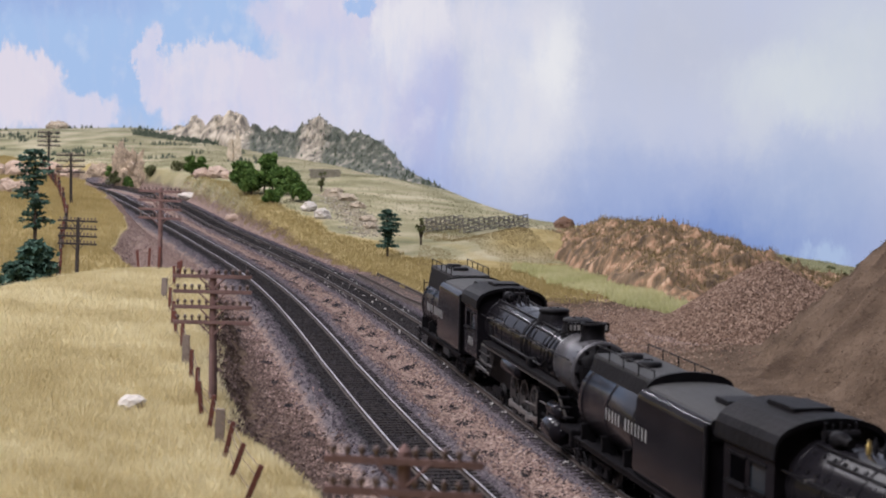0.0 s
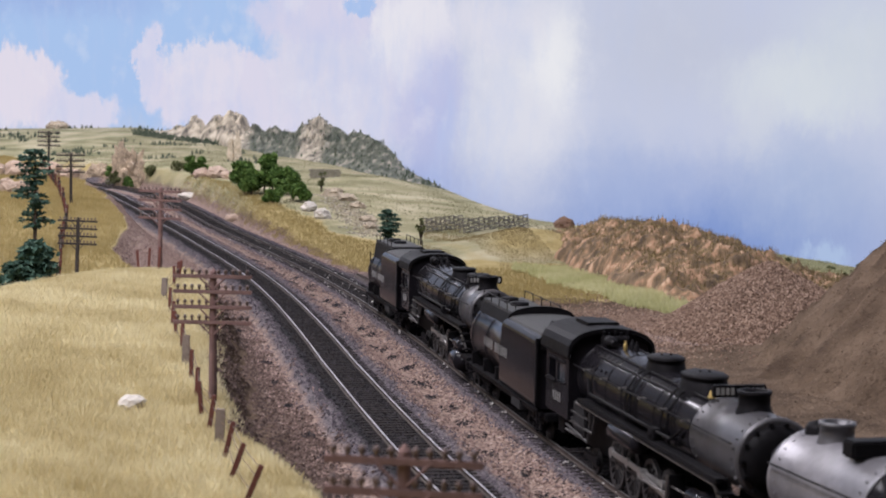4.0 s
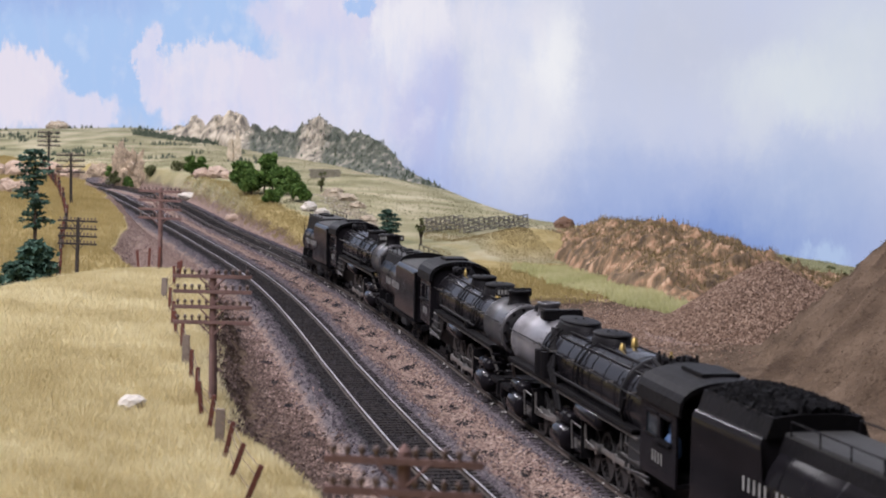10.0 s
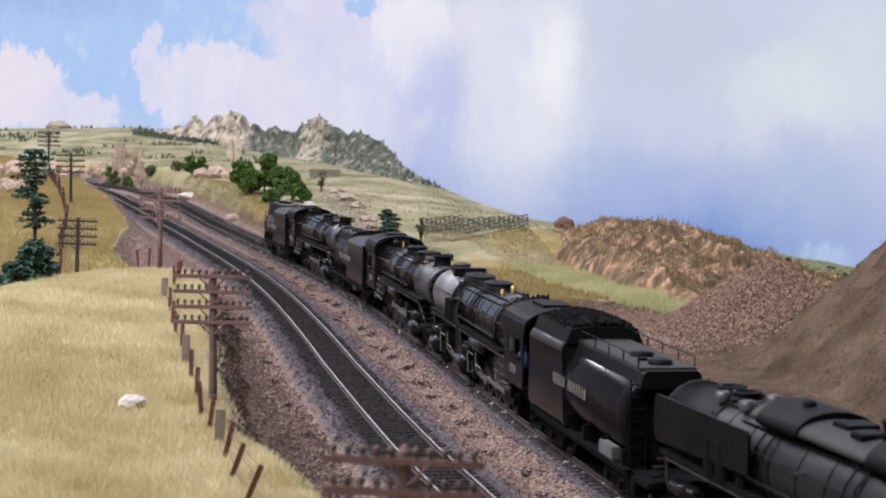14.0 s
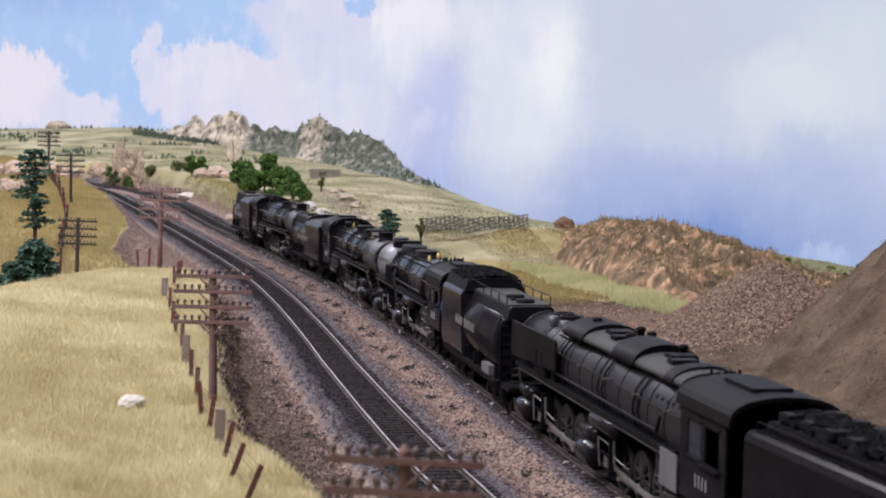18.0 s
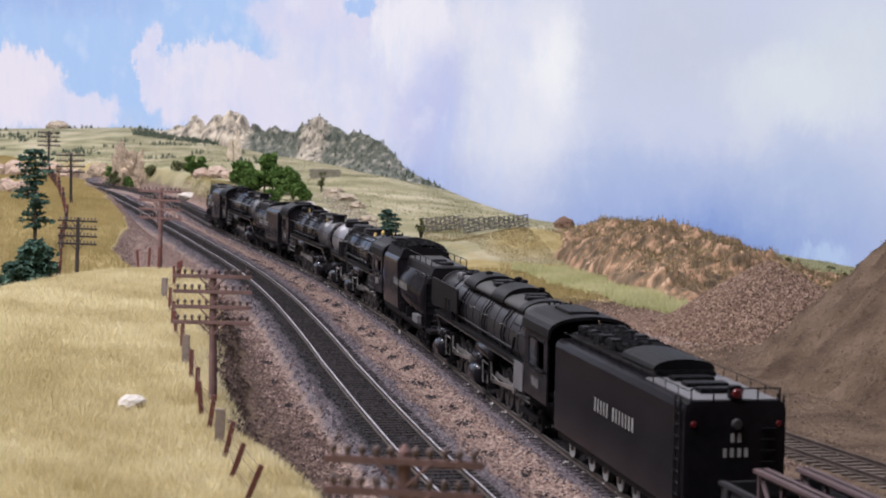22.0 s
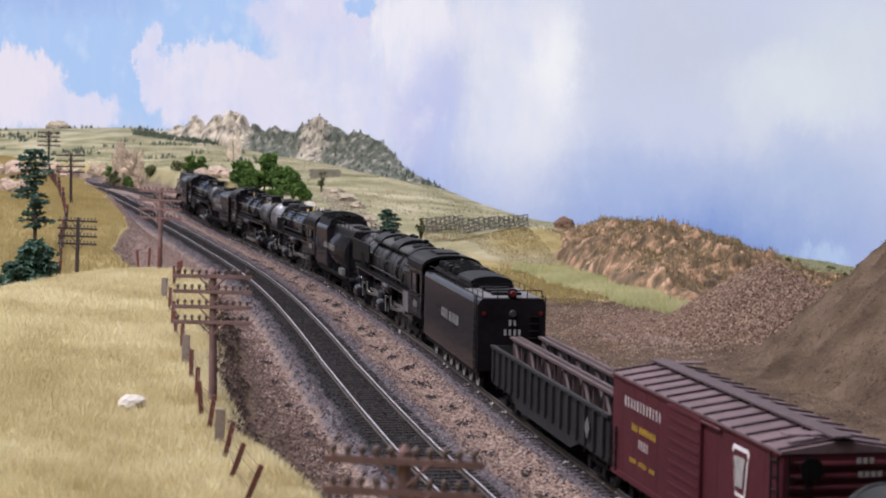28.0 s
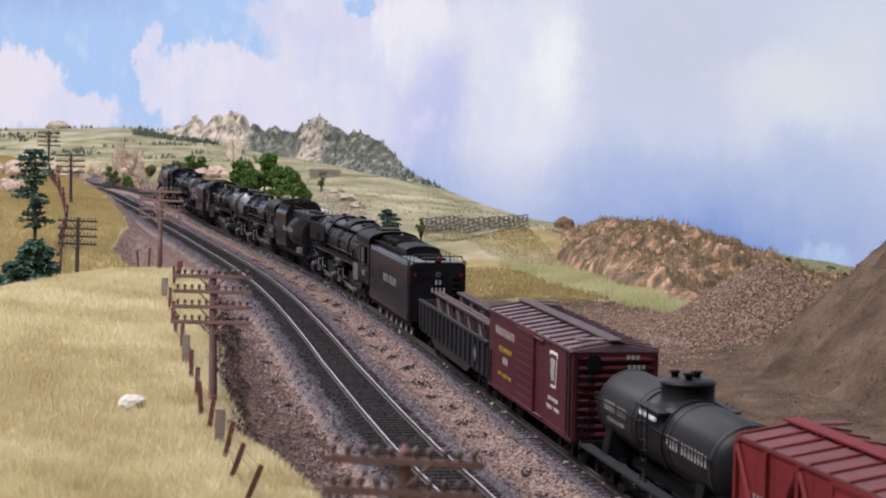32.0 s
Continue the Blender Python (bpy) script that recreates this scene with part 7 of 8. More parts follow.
def conifer(x, y, h, w, tiers, label, seed, material=None, bare=0.12, dense=1.0, name="conifer", shape=None):
    """Layered conifer: drooping tiers of needle clumps with gaps between them."""
    rr = np.random.default_rng(seed)
    t = empty(name, at(x, y, gz(x, y) - 0.05, seed * 50), label, "tree", "trees")
    bm = bmnew()
    arms, pts = [], []
    for i in range(tiers):
        f = i / (tiers - 1)
        z = h * (bare + (1 - bare) * f * 0.97)
        reach = w * shape[i] if shape else w * (1 - f) ** 0.75 * rr.uniform(0.7, 1.15) + 0.08 * w
        for j in range(6):
            a = rr.uniform(0, 6.28)
            ln = reach * rr.uniform(0.55, 1.0)
            e = np.array([math.cos(a) * ln, math.sin(a) * ln, z - 0.10 * ln])
            arms.append(((0, 0, z), tuple(e), 0.04))
            m = int(26 * dense)
            u = rr.uniform(0.15, 1.0, m)[:, None]
            pts.append(np.array([0, 0, z]) * (1 - u) + e * u + rr.normal(size=(m, 3)) * np.array([0.16, 0.16, 0.07]) * w * 0.55)
    limbs(bm, (0, 0, -0.3), (0.06, 0, h * 0.96), 0.05 * h ** 0.6, arms)
    part("trunk", bm, M_bark, t)
    vs, fs = leaves(np.concatenate(pts), 0.085 * w + 0.08, 0.6)
    sheet("crown", vs, fs, material or M_pine, t, True)
    return t


def bush(x, y, h, w, label, seed, material=None, name="bush", count=900, blobs=9):
    """Round-headed small tree: a short trunk, limbs and an uneven crown of leaf clumps."""
    rr = np.random.default_rng(seed)
    t = empty(name, at(x, y, gz(x, y) - 0.05), label, "bush" if name == "bush" else "tree", "bushes")
    bm = bmnew()
    pts, arms = [], []
    for i in range(blobs):
        a, q = rr.uniform(0, 6.28), rr.uniform(0.0, 0.62) * w
        c = np.array([math.cos(a) * q, math.sin(a) * q, h * rr.uniform(0.28, 0.80)])
        rad = rr.uniform(0.24, 0.42) * w * (1.15 - 0.5 * c[2] / h)
        d = rr.normal(size=(count // blobs, 3))
        d /= np.linalg.norm(d, axis=1)[:, None]
        pts.append(c + d * rad * rr.uniform(0.55, 1.05, (count // blobs, 1)) * np.array([1, 1, 0.9]))
        arms.append(((0, 0, h * 0.15), tuple(c), 0.05))
    limbs(bm, (0, 0, -0.3), (0, 0, h * 0.6), 0.11, arms)
    part("trunk", bm, M_bark, t)
    allp = np.concatenate(pts)
    allp[:, 2] = np.maximum(allp[:, 2], 0.05)
    vs, fs = leaves(allp, 0.10 * w + 0.10)
    sheet("crown", vs, fs, material or M_bush, t, True)
    return t


conifer(-31.6, 140, 8.5 - gz(-31.6, 140), 2.1, 13, "tall ragged dark conifer in layered tiers", 1, bare=0.27, shape=(0.3, 0.75, 0.45, 0.25, 0.7, 1.0, 0.85, 0.4, 0.8, 0.95, 0.7, 0.75, 0.4))
conifer(-25.4, 112, 3.25 - gz(-25.4, 112), 2.7, 12, "bushy dark blue-green spruce behind the grass crest", 2, bare=0.02, dense=2.2, shape=(0.75, 0.95, 0.8, 1.0, 0.75, 0.85, 0.6, 0.7, 0.45, 0.5, 0.3, 0.15))
conifer(-27.4, 114, 1.7 - gz(-27.4, 114), 1.2, 8, "small dark spruce beside a larger one", 7, bare=0.02, dense=1.4)
conifer(-4.5, 147, 3.9, 1.15, 10, "lone dark green tree with flat open tiers", 3, bare=0.26, dense=2.2, shape=(0.95, 0.35, 0.15, 0.35, 0.75, 1.0, 1.0, 0.9, 0.8, 0.4))
for i, (x, y, h, w) in enumerate(((-22.6, 205, 4.2, 1.9), (-20.3, 205, 5.2, 1.7), (-21.6, 203, 3.6, 1.7), (-18.3, 203, 3.6, 1.7), (-16.4, 197, 3.9, 1.5), (-15.4, 195, 2.6, 1.3), (-18.2, 193, 1.9, 1.1), (-19.6, 207, 4.0, 1.6))):
    bush(x, y, h, w * 1.2, "dense dark green bushy tree in a clump", 10 + i, name="tree", count=2600, blobs=13)
bush(-33.4, 240, 3.0, 1.5, "green bushy tree on the meadow", 21, name="tree")
bush(-32.0, 240, 2.7, 1.5, "green bushy tree on the meadow", 22, name="tree")
bush(-49.07, 266.7, 2.3, 1.3, "green bush at the foot of a rock spire", 23)
bush(-44.56, 257.5, 1.7, 1.4, "green bush at the foot of a rock spire", 24)
bush(-1.9, 155, 2.8, 0.5, "olive scrub column on the slope", 25, M_olive, count=400)
bush(-14.2, 210, 3.0, 0.7, "olive scrub on the slope", 26, M_olive, count=400)
bush(-47.0, 258, 2.6, 1.3, "olive scrub beside rocks", 27, M_olive, count=500)
bush(-41.5, 256, 1.8, 1.6, "olive scrub beside rocks", 28, M_olive, count=500)
bush(-36.5, 250, 1.4, 1.5, "grey-green scrub below the slope", 29, M_olive, count=500)

# far woods: many small conifers on the ridge and the pale slopes
M_wood = leaf_mat("distant_conifers", (0.028, 0.041, 0.027), (0.055, 0.070, 0.046), (0.10, 0.115, 0.08))


def woods(name, label, px, py, pz, size):
    vs, fs = [], []
    for x, y, z, s in zip(px, py, pz, size):
        i = len(vs)
        a0 = rng.uniform(0, 6)
        for lv, (zz, w) in enumerate(((0.1, 0.30), (0.45, 0.20))):
            for j in range(5):
                a = a0 + j * 1.2566 + lv
                vs.append((x + s * w * math.cos(a), y + s * w * math.sin(a), z + s * zz))
            vs.append((x, y, z + s * (zz + 0.5)))
            b = i + lv * 6
            fs += [(b + j, b + (j + 1) % 5, b + 5) for j in range(5)]
    ob = sheet(name, vs, fs, M_wood, None, True)
    return tagged(ob, label, "woods", kind="stuff")


pick = rng.random(len(mx)) < np.interp(mx, [-57, -34, -30, -5, 1], [0.002, 0.006, 0.035, 0.055, 0.05]) * (V < 0.05) * (mz > low + 0.2)
woods("distant_woods", "small dark conifers scattered over the distant ridge", mx[pick], my[pick], mz[pick] - 0.1, rng.uniform(0.35, 0.85, pick.sum()))
q2 = rng.uniform(-57, -36, 520)
by2 = np.interp(q2, RU, RY) - rng.uniform(4.5, 8.0, 520)
woods("distant_woods", "dark belt of conifers at the foot of pale crags", q2 - 1.4, by2, ground(q2 - 1.4, by2) - 0.1, rng.uniform(0.6, 1.3, 520))
wx, wy = rng.uniform(-92, -20, 5200), rng.uniform(262, 366, 5200)
clump = wobble(wx, wy, 0.045) + 0.6 * wobble(wx + 9, wy, 0.12)
keep = (clump > 0.5) & (wall_gap(wx, wy) > 3) & (wx < -0.18 * wy + 22)
woods("distant_scrub", "dark scrub and small trees in rows on pale slopes", wx[keep], wy[keep], ground(wx[keep], wy[keep]) - 0.1, rng.uniform(0.4, 1.0, keep.sum()))

# ---- dry grass: blades planted on the slopes ----
def grass_mat(name, lo, mid, hi):
    m = leaf_mat(name, lo, mid, hi)
    n, k = m.node_tree.nodes, m.node_tree.links
    b = n["Principled BSDF"]
    b.inputs["Specular IOR Level"].default_value = 0.1
    tc, big, mid = n.new("ShaderNodeTexCoord"), n.new("ShaderNodeTexNoise"), n.new("ShaderNodeMapRange")
    big.inputs["Scale"].default_value, big.inputs["Detail"].default_value = 22, 5
    mid.inputs["From Min"].default_value, mid.inputs["From Max"].default_value = 0.34, 0.66
    mixed, geo = n.new("ShaderNodeMix"), next(g for g in n if g.bl_idname == "ShaderNodeNewGeometry")
    mixed.inputs["Factor"].default_value = 0.5
    k.new(tc.outputs["Object"], big.inputs["Vector"]), k.new(big.outputs["Fac"], mid.inputs["Value"])
    k.new(geo.outputs["Random Per Island"], mixed.inputs["A"]), k.new(mid.outputs[0], mixed.inputs["B"])
    k.new(mixed.outputs["Result"], b.inputs["Base Color"].links[0].from_node.inputs[0])
    thin, both = n.new("ShaderNodeBsdfTranslucent"), n.new("ShaderNodeMixShader")
    both.inputs[0].default_value = 0.4
    k.new(b.inputs["Base Color"].links[0].from_socket, thin.inputs[0])
    k.new(b.outputs[0], both.inputs[1]), k.new(thin.outputs[0], both.inputs[2])
    k.new(both.outputs[0], n["Material Output"].inputs[0])
    return m


def blades(name, label, x, y, h, w, material, lean=0.35, z=None):
    n = len(x)
    z = (ground(x, y) if z is None else z) - 0.04
    a = rng.uniform(0, 6.283, n)
    hh = h * rng.uniform(0.55, 1.2, n)
    dx, dy = np.cos(a) * w / 2, np.sin(a) * w / 2
    b = a + rng.normal(1.57, 0.7, n)
    lx, ly = np.cos(b) * hh * lean * rng.random(n), np.sin(b) * hh * lean * rng.random(n)
    v = np.stack([np.stack([x - dx, y - dy, z], 1), np.stack([x + dx, y + dy, z], 1),
                  np.stack([x + dx * 0.55 + lx * 0.45, y + dy * 0.55 + ly * 0.45, z + hh * 0.6], 1), np.stack([x + lx, y + ly, z + hh], 1)], 1).reshape(-1, 3)
    i = np.arange(n)[:, None] * 4
    f = np.concatenate([i + [0, 1, 2], i + [0, 2, 3]], 0)
    return tagged(sheet(name, v, f, material, None, True), label, "grass", kind="stuff")


M_strawgrass = grass_mat("straw_grass", (0.49, 0.405, 0.215), (0.68, 0.60, 0.365), (0.86, 0.81, 0.60))
M_olivegrass = grass_mat("olive_gold_grass", (0.265, 0.205, 0.086), (0.315, 0.250, 0.112), (0.375, 0.305, 0.150))
M_greengrass = grass_mat("pale_green_grass", (0.38, 0.385, 0.18), (0.52, 0.51, 0.28), (0.68, 0.65, 0.42))


def scatter(n, x0, x1, y0, y1):
    return rng.uniform(x0, x1, n), rng.uniform(y0, y1, n)


def left_edge(x, y):
    return -5.8 + 0.4 * wobble(x, y, 0.11) + bank_shift(y) - 3.2 * np.exp(-((y - 142) / 16) ** 2)


x, y = scatter(760000, -27, -3, 36, 122)
s_, l_ = line_coords(x, y)
over = -0.98 * (x + 15.8) + 0.2 * (y - 105)
tuft = wobble(x, y, 0.5) + wobble(x + 4, y, 1.3)
rim_ = l_ - main_side(s_)
ok = (l_ - main_side(s_) < left_edge(x, y) - 0.1 + 0.95 * rng.random(len(x)) ** 2.5) & (over < 5) & (x / y > -0.27) & (tuft > -1.5 + 0.9 * rng.random(len(x)))
blades("grass", "long straw-yellow dry grass on the near hill", x[ok], y[ok], (0.44 + 0.13 * wobble(x[ok], y[ok], 0.5)) * (0.62 + 0.38 * smooth(-0.4, 0.7, left_edge(x[ok], y[ok]) + 0.25 - rim_[ok])), 0.025, M_strawgrass, 0.62)
x, y = scatter(260000, -72, -18, 112, 262)
s_, l_ = line_coords(x, y)
ok = (l_ - main_side(s_) < left_edge(x, y) - 0.1) & (x / y > -0.27) & (x / y < -0.1)
blades("grass", "olive-gold dry grass on the far slope", x[ok], y[ok], 0.38, 0.07, grass_mat("gold_slope_grass", (0.30, 0.235, 0.098), (0.365, 0.290, 0.130), (0.44, 0.36, 0.18)), 0.4)
x, y = scatter(300000, -40, 22, 112, 240)
s_, l_ = line_coords(x, y)
kb, tb = bluff(x, y)
ok = ~((x > 0) & (y > 139)) & (l_ > np.interp(y, [125, 150], [4.0, 3.3]) + 0.5 * wobble(x, y, 0.3) + 6 * smooth(122, 108, y)) & (l_ < np.interp(s_, [136, 140, 143, 146, 159, 167, 178, 184, 215, 238, 300], [26, 15, 10.7, 8.9, 9.0, 6.6, 7.6, 6.6, 6.6, 5.6, 5.0]) + 0.8 * wobble(x, y, 0.2) + 0.5 * rng.random(len(x))) & (y > 117 + 2 * wobble(x, y, 0.2)) & (kb < 0.6) & (rng.random(len(x)) < np.interp(y, [115, 190, 240], [1, 0.9, 0.6]))
blades("grass", "short golden grass on the meadow beyond the line", x[ok], y[ok], 0.30, 0.07, M_olivegrass, 0.4)
x, y = scatter(90000, 0, 19, 108, 150)
kb, tb = bluff(x, y)
ok = (kb < 0.7) & (tb > 1 + 2 * wobble(x, y, 0.2)) & (kb > -4.2 - 0.6 * wobble(x, y, 0.3) + 2.2 * smooth(118, 112, y)) & (np.hypot(x - 18.35, y - 101) > 6.2)
blades("grass", "pale green tall grass at the foot of the bluff", x[ok], y[ok], 0.5, 0.06, M_greengrass, 0.4)

# ---- stones: ballast and rubble ----
M_stone = leaf_mat("pink_tan_gravel", (0.085, 0.058, 0.054), (0.175, 0.119, 0.106), (0.33, 0.242, 0.218))
M_grey = leaf_mat("lilac_grey_gravel", (0.049, 0.042, 0.052), (0.090, 0.077, 0.092), (0.157, 0.136, 0.156))
M_rubble = leaf_mat("brown_rubble", (0.095, 0.063, 0.048), (0.185, 0.123, 0.092), (0.34, 0.248, 0.197))
M_cinderchip = leaf_mat("black_cinders", (0.0095, 0.009, 0.0105), (0.0215, 0.0203, 0.0235), (0.050, 0.045, 0.051))

for m_dry in (M_stone, M_grey, M_rubble, M_cinderchip, M_olivegrass):
    m_dry.node_tree.nodes["Principled BSDF"].inputs["Specular IOR Level"].default_value = 0.06


def stones(name, label, x, y, size, material, z=None):
    """Small angular stones, five corners each."""
    n = len(x)
    z = ground(x, y) if z is None else z
    s = size * rng.uniform(0.5, 1.35, n)
    a = rng.uniform(0, 6.283, n)
    tri = [np.stack([x + s * rng.uniform(0.6, 1, n) * np.cos(a + t), y + s * rng.uniform(0.6, 1, n) * np.sin(a + t), z - 0.2 * s + 0.5 * s * rng.random(n)], 1) for t in (0, 2.09, 4.19)]
    top = np.stack([x + 0.3 * s * rng.normal(size=n), y + 0.3 * s * rng.normal(size=n), z + s * rng.uniform(0.5, 1.0, n)], 1)
    low = np.stack([x, y, z - s * 0.6], 1)
    v = np.stack([*tri, top, low], 1).reshape(-1, 3)
    i = np.arange(n)[:, None] * 5
    f = np.concatenate([i + [0, 1, 3], i + [1, 2, 3], i + [2, 0, 3], i + [1, 0, 4], i + [2, 1, 4], i + [0, 2, 4]], 0)
    return tagged(sheet(name, v, f, material, None, True), label, "gravel", kind="stuff")


x, y = scatter(640000, -42, 14, 40, 240)
s_, l_ = line_coords(x, y)
m_ = l_ - main_side(s_)
near = bed_near(m_, l_, x, y)
area = (m_ > left_edge(x, y) + 0.2) & (l_ < 4.2 + 3 * smooth(118, 108, y)) & (x / y > -0.27) & (rng.random(len(x)) < np.interp(y, [40, 110, 240], [1.0, 0.7, 0.35]))
lil = near + 0.3 * wobble(x, y, 0.25) + 0.3 * rng.normal(size=len(x))
area = area & ((m_ > -3.75 + 0.3 * wobble(x, y, 0.3) - 6 * smooth(100, 118, y)) | (rng.random(len(x)) < 0.10))
pick = area & (lil > 2.25)
stones("gravel", "pinkish tan gravel between and beside the tracks", x[pick], y[pick], 0.066, M_stone)
pick = area & (lil <= 2.25) & (near > 1.26)
stones("ballast", "lilac grey crushed stone ballast shoulders", x[pick], y[pick], 0.062, M_grey)
pick = area & (near <= 1.29 + 0.08 * rng.normal(size=len(x))) & (rng.random(len(x)) < 0.75)
stones("cinders", "black cinder ballast among the sleepers", x[pick], y[pick], 0.075, M_cinderchip)
# dark cinder clods in patches down the gravel between the tracks and in the ditch
cs = np.concatenate([np.arange(52, 150, 3.1), np.arange(58, 112, 6.3)])
cl = np.concatenate([rng.normal(-2.75, 0.28, 32), main_side(np.arange(58, 112, 6.3)) - rng.uniform(3.0, 4.0, 9)])
cs, cl = np.repeat(cs + rng.uniform(-1.2, 1.2, len(cs)), 70), np.repeat(cl, 70)
fat = np.repeat(rng.uniform(0.4, 1.15, len(cs) // 70), 70)
cx_, cy_, _, _ = on_line(cs + fat * 0.5 * rng.normal(size=len(cs)), cl + fat * 0.22 * rng.normal(size=len(cs)))
stones("cinder_clods", "clods of dark cinder lying on the gravel", cx_, cy_, 0.085, M_cinderchip)
a, d = rng.uniform(0, 6.283, 42000), 6.6 * np.sqrt(rng.random(42000))
x, y = 18.35 + d * np.cos(a), 101 + d * np.sin(a) * 1.05
stones("rubble_heap", "conical heap of broken brown rubble", x, y, 0.12, M_rubble)
x, y = scatter(60000, 5, 21, 84, 124)
pick = rng.random(len(x)) < np.exp(-((x - 11.5) / 3.6) ** 2 - ((y - 105) / 10) ** 2)
stones("rubble", "brown stone chips spread over the yard", x[pick], y[pick], 0.085, M_rubble)
x, y = scatter(90000, 6, 34, 50, 112)
s_, l_ = line_coords(x, y)
pick = (l_ > 4) & (rng.random(len(x)) < 0.6)
M_dirtclod = leaf_mat("brown_earth_crumbs", (0.070, 0.049, 0.036), (0.125, 0.089, 0.065), (0.20, 0.147, 0.108))
stones("earth_crumbs", "brown crumbs of earth on the dirt yard", x[pick], y[pick], 0.045, M_dirtclod)
x, y = scatter(9000, -16, -3, 158, 212)
s_, l_ = line_coords(x, y)
pick = (np.abs(l_ - np.interp(s_, [163, 183, 203], [10.6, 12.6, 15.0])) < 2.0 + 0.8 * wobble(x, y, 0.25)) & (s_ > 162) & (s_ < 206) & (wobble(x, y, 0.5) > -0.6)
M_scree = leaf_mat("grey_pink_scree", (0.11, 0.10, 0.075), (0.20, 0.18, 0.14), (0.50, 0.45, 0.39))
stones("scree", "pale grey and pinkish broken stones on the slope", x[pick], y[pick], 0.10, M_scree)
# scrub and tufts on the bluff
sel = rng.random(len(bx)) < 0.22 * smooth(1.0, 4.0, kf) * (hb > 0.2)
M_tuft = leaf_mat("dry_brown_scrub", (0.16, 0.115, 0.06), (0.28, 0.21, 0.11), (0.44, 0.36, 0.19))
vs, fs = leaves(np.stack([bx[sel], by[sel], hb[sel] + 0.02], 1), 0.15, 0.0, 0.8)
tagged(sheet("scrub", vs, fs, M_tuft, None, True), "dry brown and olive scrub on the bluff", "scrub", kind="stuff")
x, y = scatter(120000, -60, 16, 175, 340)
s_, l_ = line_coords(x, y)
ok = (l_ > 6) & (wall_gap(x, y) > 3) & (x / y > -0.27) & (wobble(x, y, 0.15) + wobble(x + 5, y, 0.4) + 0.8 * rng.normal(size=len(x)) > 0.5)
M_palegrass = grass_mat("bleached_pale_grass", (0.19, 0.19, 0.106), (0.28, 0.262, 0.16), (0.37, 0.338, 0.225))
blades("grass", "bleached grey-green grass on distant slopes", x[ok], y[ok], 0.24, 0.10, M_palegrass, 0.4)
# pale flecks lying on the sleepers of the far track
st = rng.uniform(46, 175, 240)
fx, fy, fz, _ = on_line(st, rng.choice([-1.1, -0.95, 1.2, 0.3], 240) + rng.normal(0, 0.2, 240))
stones("pale_flecks", "pale stone flecks on the sleepers", fx, fy, 0.085, leaf_mat("pale_flecks", (0.20, 0.19, 0.18), (0.34, 0.32, 0.31), (0.52, 0.50, 0.48)), fz - 0.15)
# brown earth and stones of the cut bank, coloured darker for its shaded face
x, y = scatter(170000, -24, 2, 44, 118)
s_, l_ = line_coords(x, y)
m_ = l_ - main_side(s_)
pick = (m_ > left_edge(x, y) + 0.1) & (m_ < np.interp(y, [60, 80, 95], [-2.9, -3.2, -3.7]) + 0.9 * rng.random(len(x)) ** 2 + 0.6 * wobble(x, y, 0.25))
M_bankearth = leaf_mat("shade_darkened_bank_earth", (0.042, 0.028, 0.025), (0.086, 0.058, 0.050), (0.160, 0.113, 0.096))
stones("bank_rubble", "crumbling brown earth and stones on the cut bank, darkened for its shade", x[pick], y[pick], 0.085, M_bankearth)
x, y = scatter(60000, 20, 46, 118, 172)
ok = (wall_gap(x, y) > 1.5) & (wobble(x, y, 0.2) > -0.5)
blades("grass", "pale green grass on the rise behind the yard", x[ok], y[ok], 0.30, 0.10, grass_mat("pale_green_far_grass", (0.24, 0.25, 0.14), (0.37, 0.37, 0.22), (0.50, 0.48, 0.33)), 0.4)
for i in range(9):
    bush(27 + 1.3 * i, 132 + (i * 11) % 26, 0.55, 0.55, "small grey-green scrub on the far rise", 60 + i, M_olive, count=160, blobs=3)
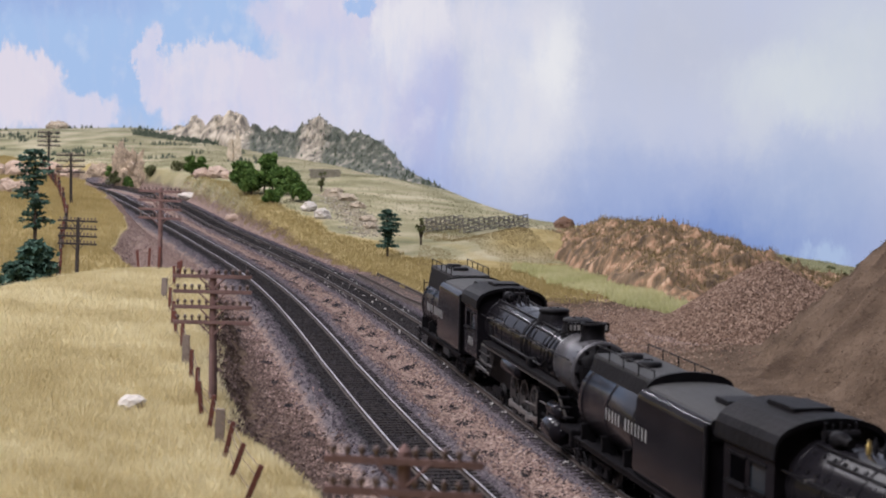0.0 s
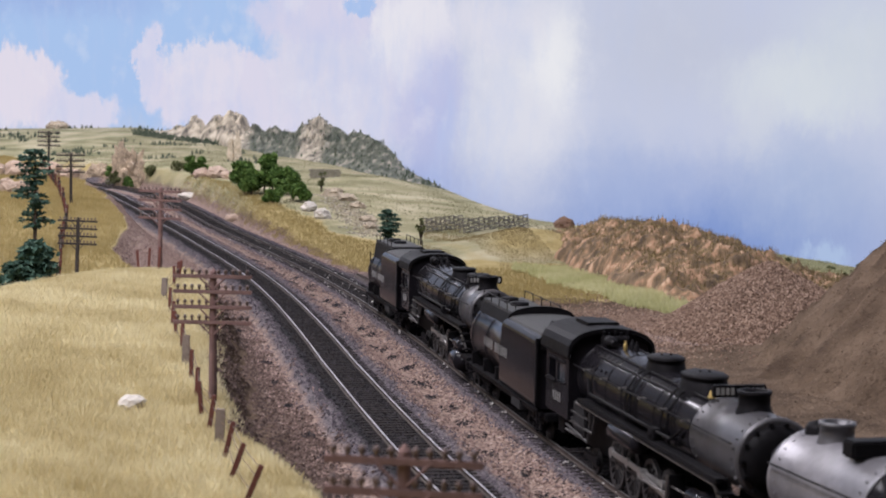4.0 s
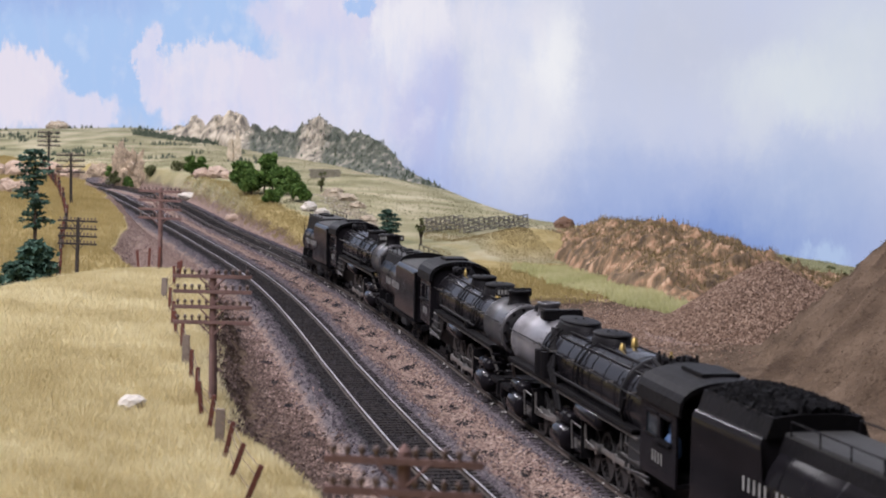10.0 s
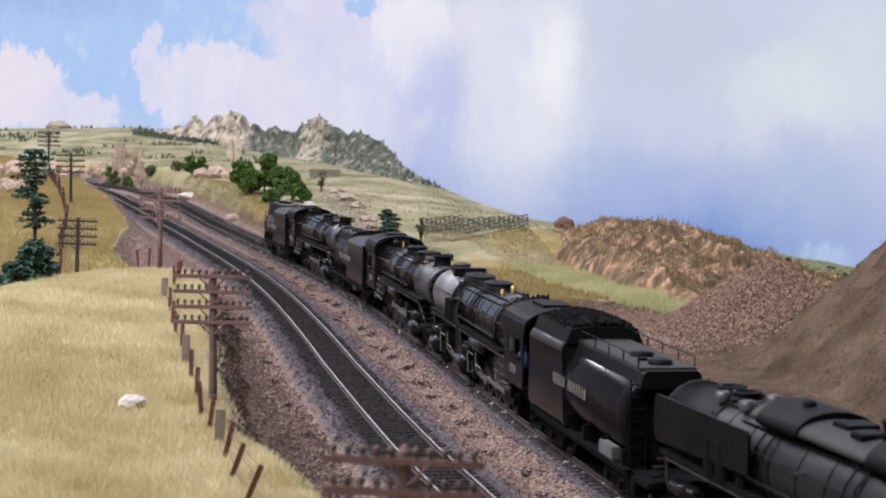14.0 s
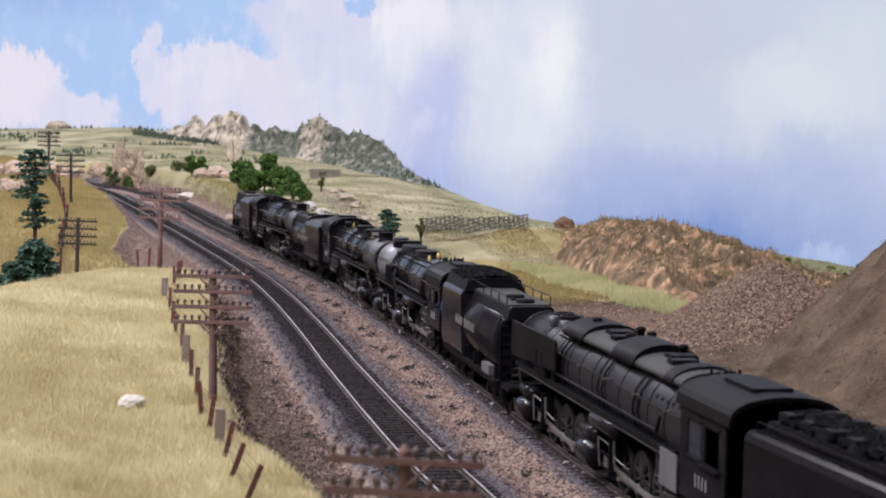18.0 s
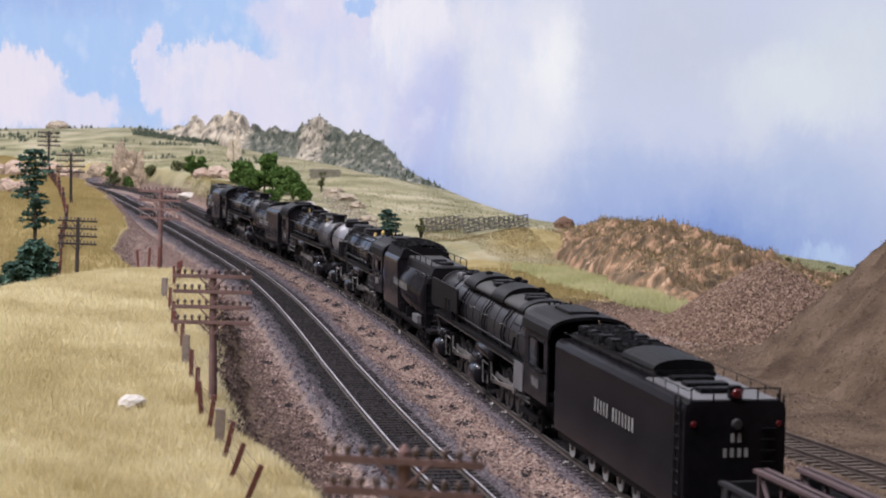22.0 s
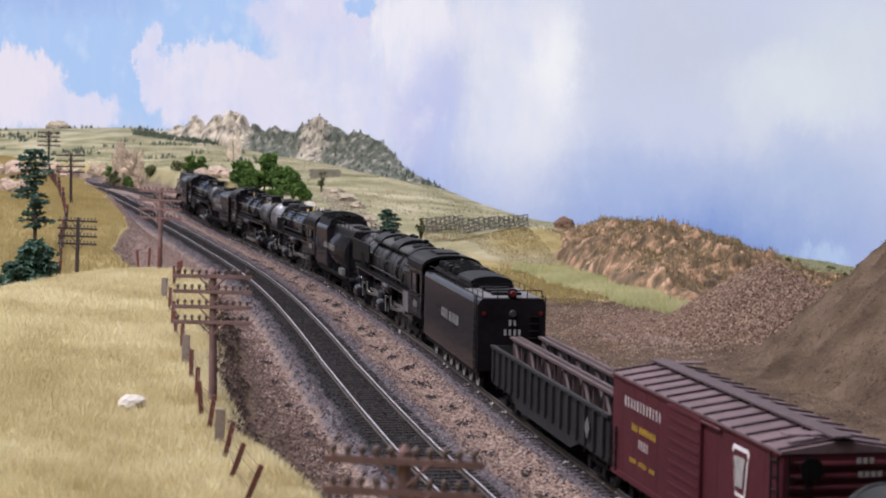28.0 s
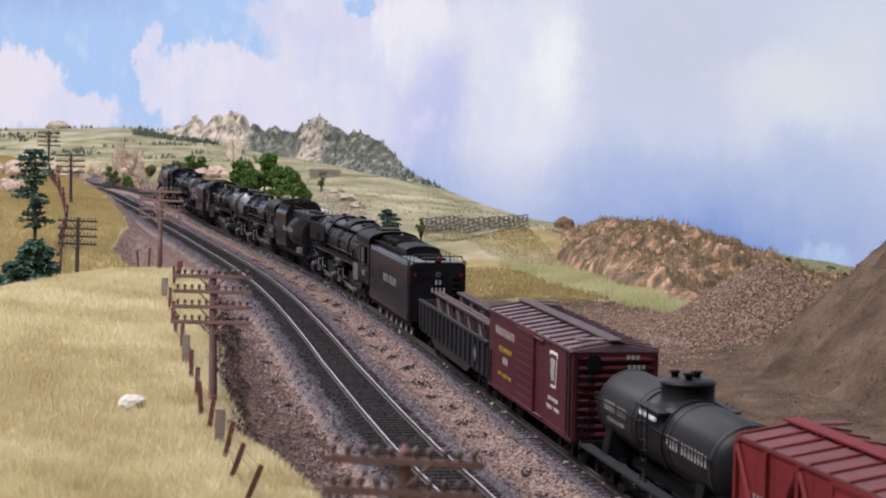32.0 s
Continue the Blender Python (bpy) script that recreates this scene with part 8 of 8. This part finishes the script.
# coarse brown growth on the bluff, and the olive knoll beside it
sel = rng.random(len(bx)) < 0.95 * smooth(0.3, 2.0, kf) * (hb > 0.1)
M_brush = grass_mat("brown_brush", (0.085, 0.060, 0.031), (0.185, 0.140, 0.070), (0.33, 0.26, 0.145))
blades("brush", "coarse brown brush growing on the bluff", bx[sel] + rng.normal(0, 0.1, sel.sum()), by[sel] + rng.normal(0, 0.1, sel.sum()), 0.42, 0.06, M_brush, 0.45, hb[sel] + 0.02)
x, y = scatter(110000, -2, 16, 139, 176)
kb, tb = bluff(x, y)
away = np.abs(x - np.interp(y, [143, 151, 159, 164, 172], [3.0, 0.8, -2.2, -4.3, -6.5]))
ok = (kb < 0.5) & (wobble(x, y, 0.4) + rng.random(len(x)) > 0.0) & (away > 1.3 + 0.4 * wobble(x, y, 0.3)) & (rng.random(len(x)) < 0.25 + 0.75 * np.exp(-((x - 8.5) / 5.5) ** 2 - ((y - 153) / 10) ** 2))
M_knoll = grass_mat("olive_brown_grass", (0.19, 0.15, 0.075), (0.25, 0.202, 0.105), (0.32, 0.262, 0.145))
blades("grass", "short olive-brown grass on the knoll", x[ok], y[ok], 0.16, 0.06, M_knoll, 0.5)


def motions():
    # vehicles follow the line at one speed
    for ob, s0, half, flip in UNITS:
        rows = []
        for i in range(65):
            t = i / 2
            s = s0 + SPEED * t
            xa, ya, za, _ = on_line(s - half)
            xb, yb, zb, _ = on_line(s + half)
            d = Vector((xb - xa, yb - ya, zb - za))
            m = Matrix.Translation(Vector(((xa + xb) / 2, (ya + yb) / 2, (za + zb) / 2)) * SC) @ d.to_track_quat("X", "Z").to_matrix().to_4x4()
            rows.append((t, m @ pose(0, 0, 0, 0, 0, 180) if flip else m))
        walk(ob, rows)
    # wheels roll without slipping, rods follow the crank pins
    for ob, x, r, front in WHEELS:
        step = 8 if r > 0.6 else 4
        rows = [(f / 30, pose(x * SC, 0, r * SC, 0, math.degrees(front * SPEED * f / 30 / r), 0)) for f in range(0, 961, step)]
        walk(ob, rows)
    for ob, x, y, r, crank, front, side, length in RODS:
        rows = []
        for f in range(0, 961, 8):
            a = front * SPEED * f / 30 / r + (math.pi / 2 if side < 0 else 0.0)
            px, pz = x + crank * math.cos(a), r - crank * math.sin(a)
            tilt = 0.0 if length is None else math.degrees(math.atan2(pz - r, length))
            rows.append((f / 30, pose(px * SC, y * SC, pz * SC, 0, tilt, 0)))
        walk(ob, rows)


motions()
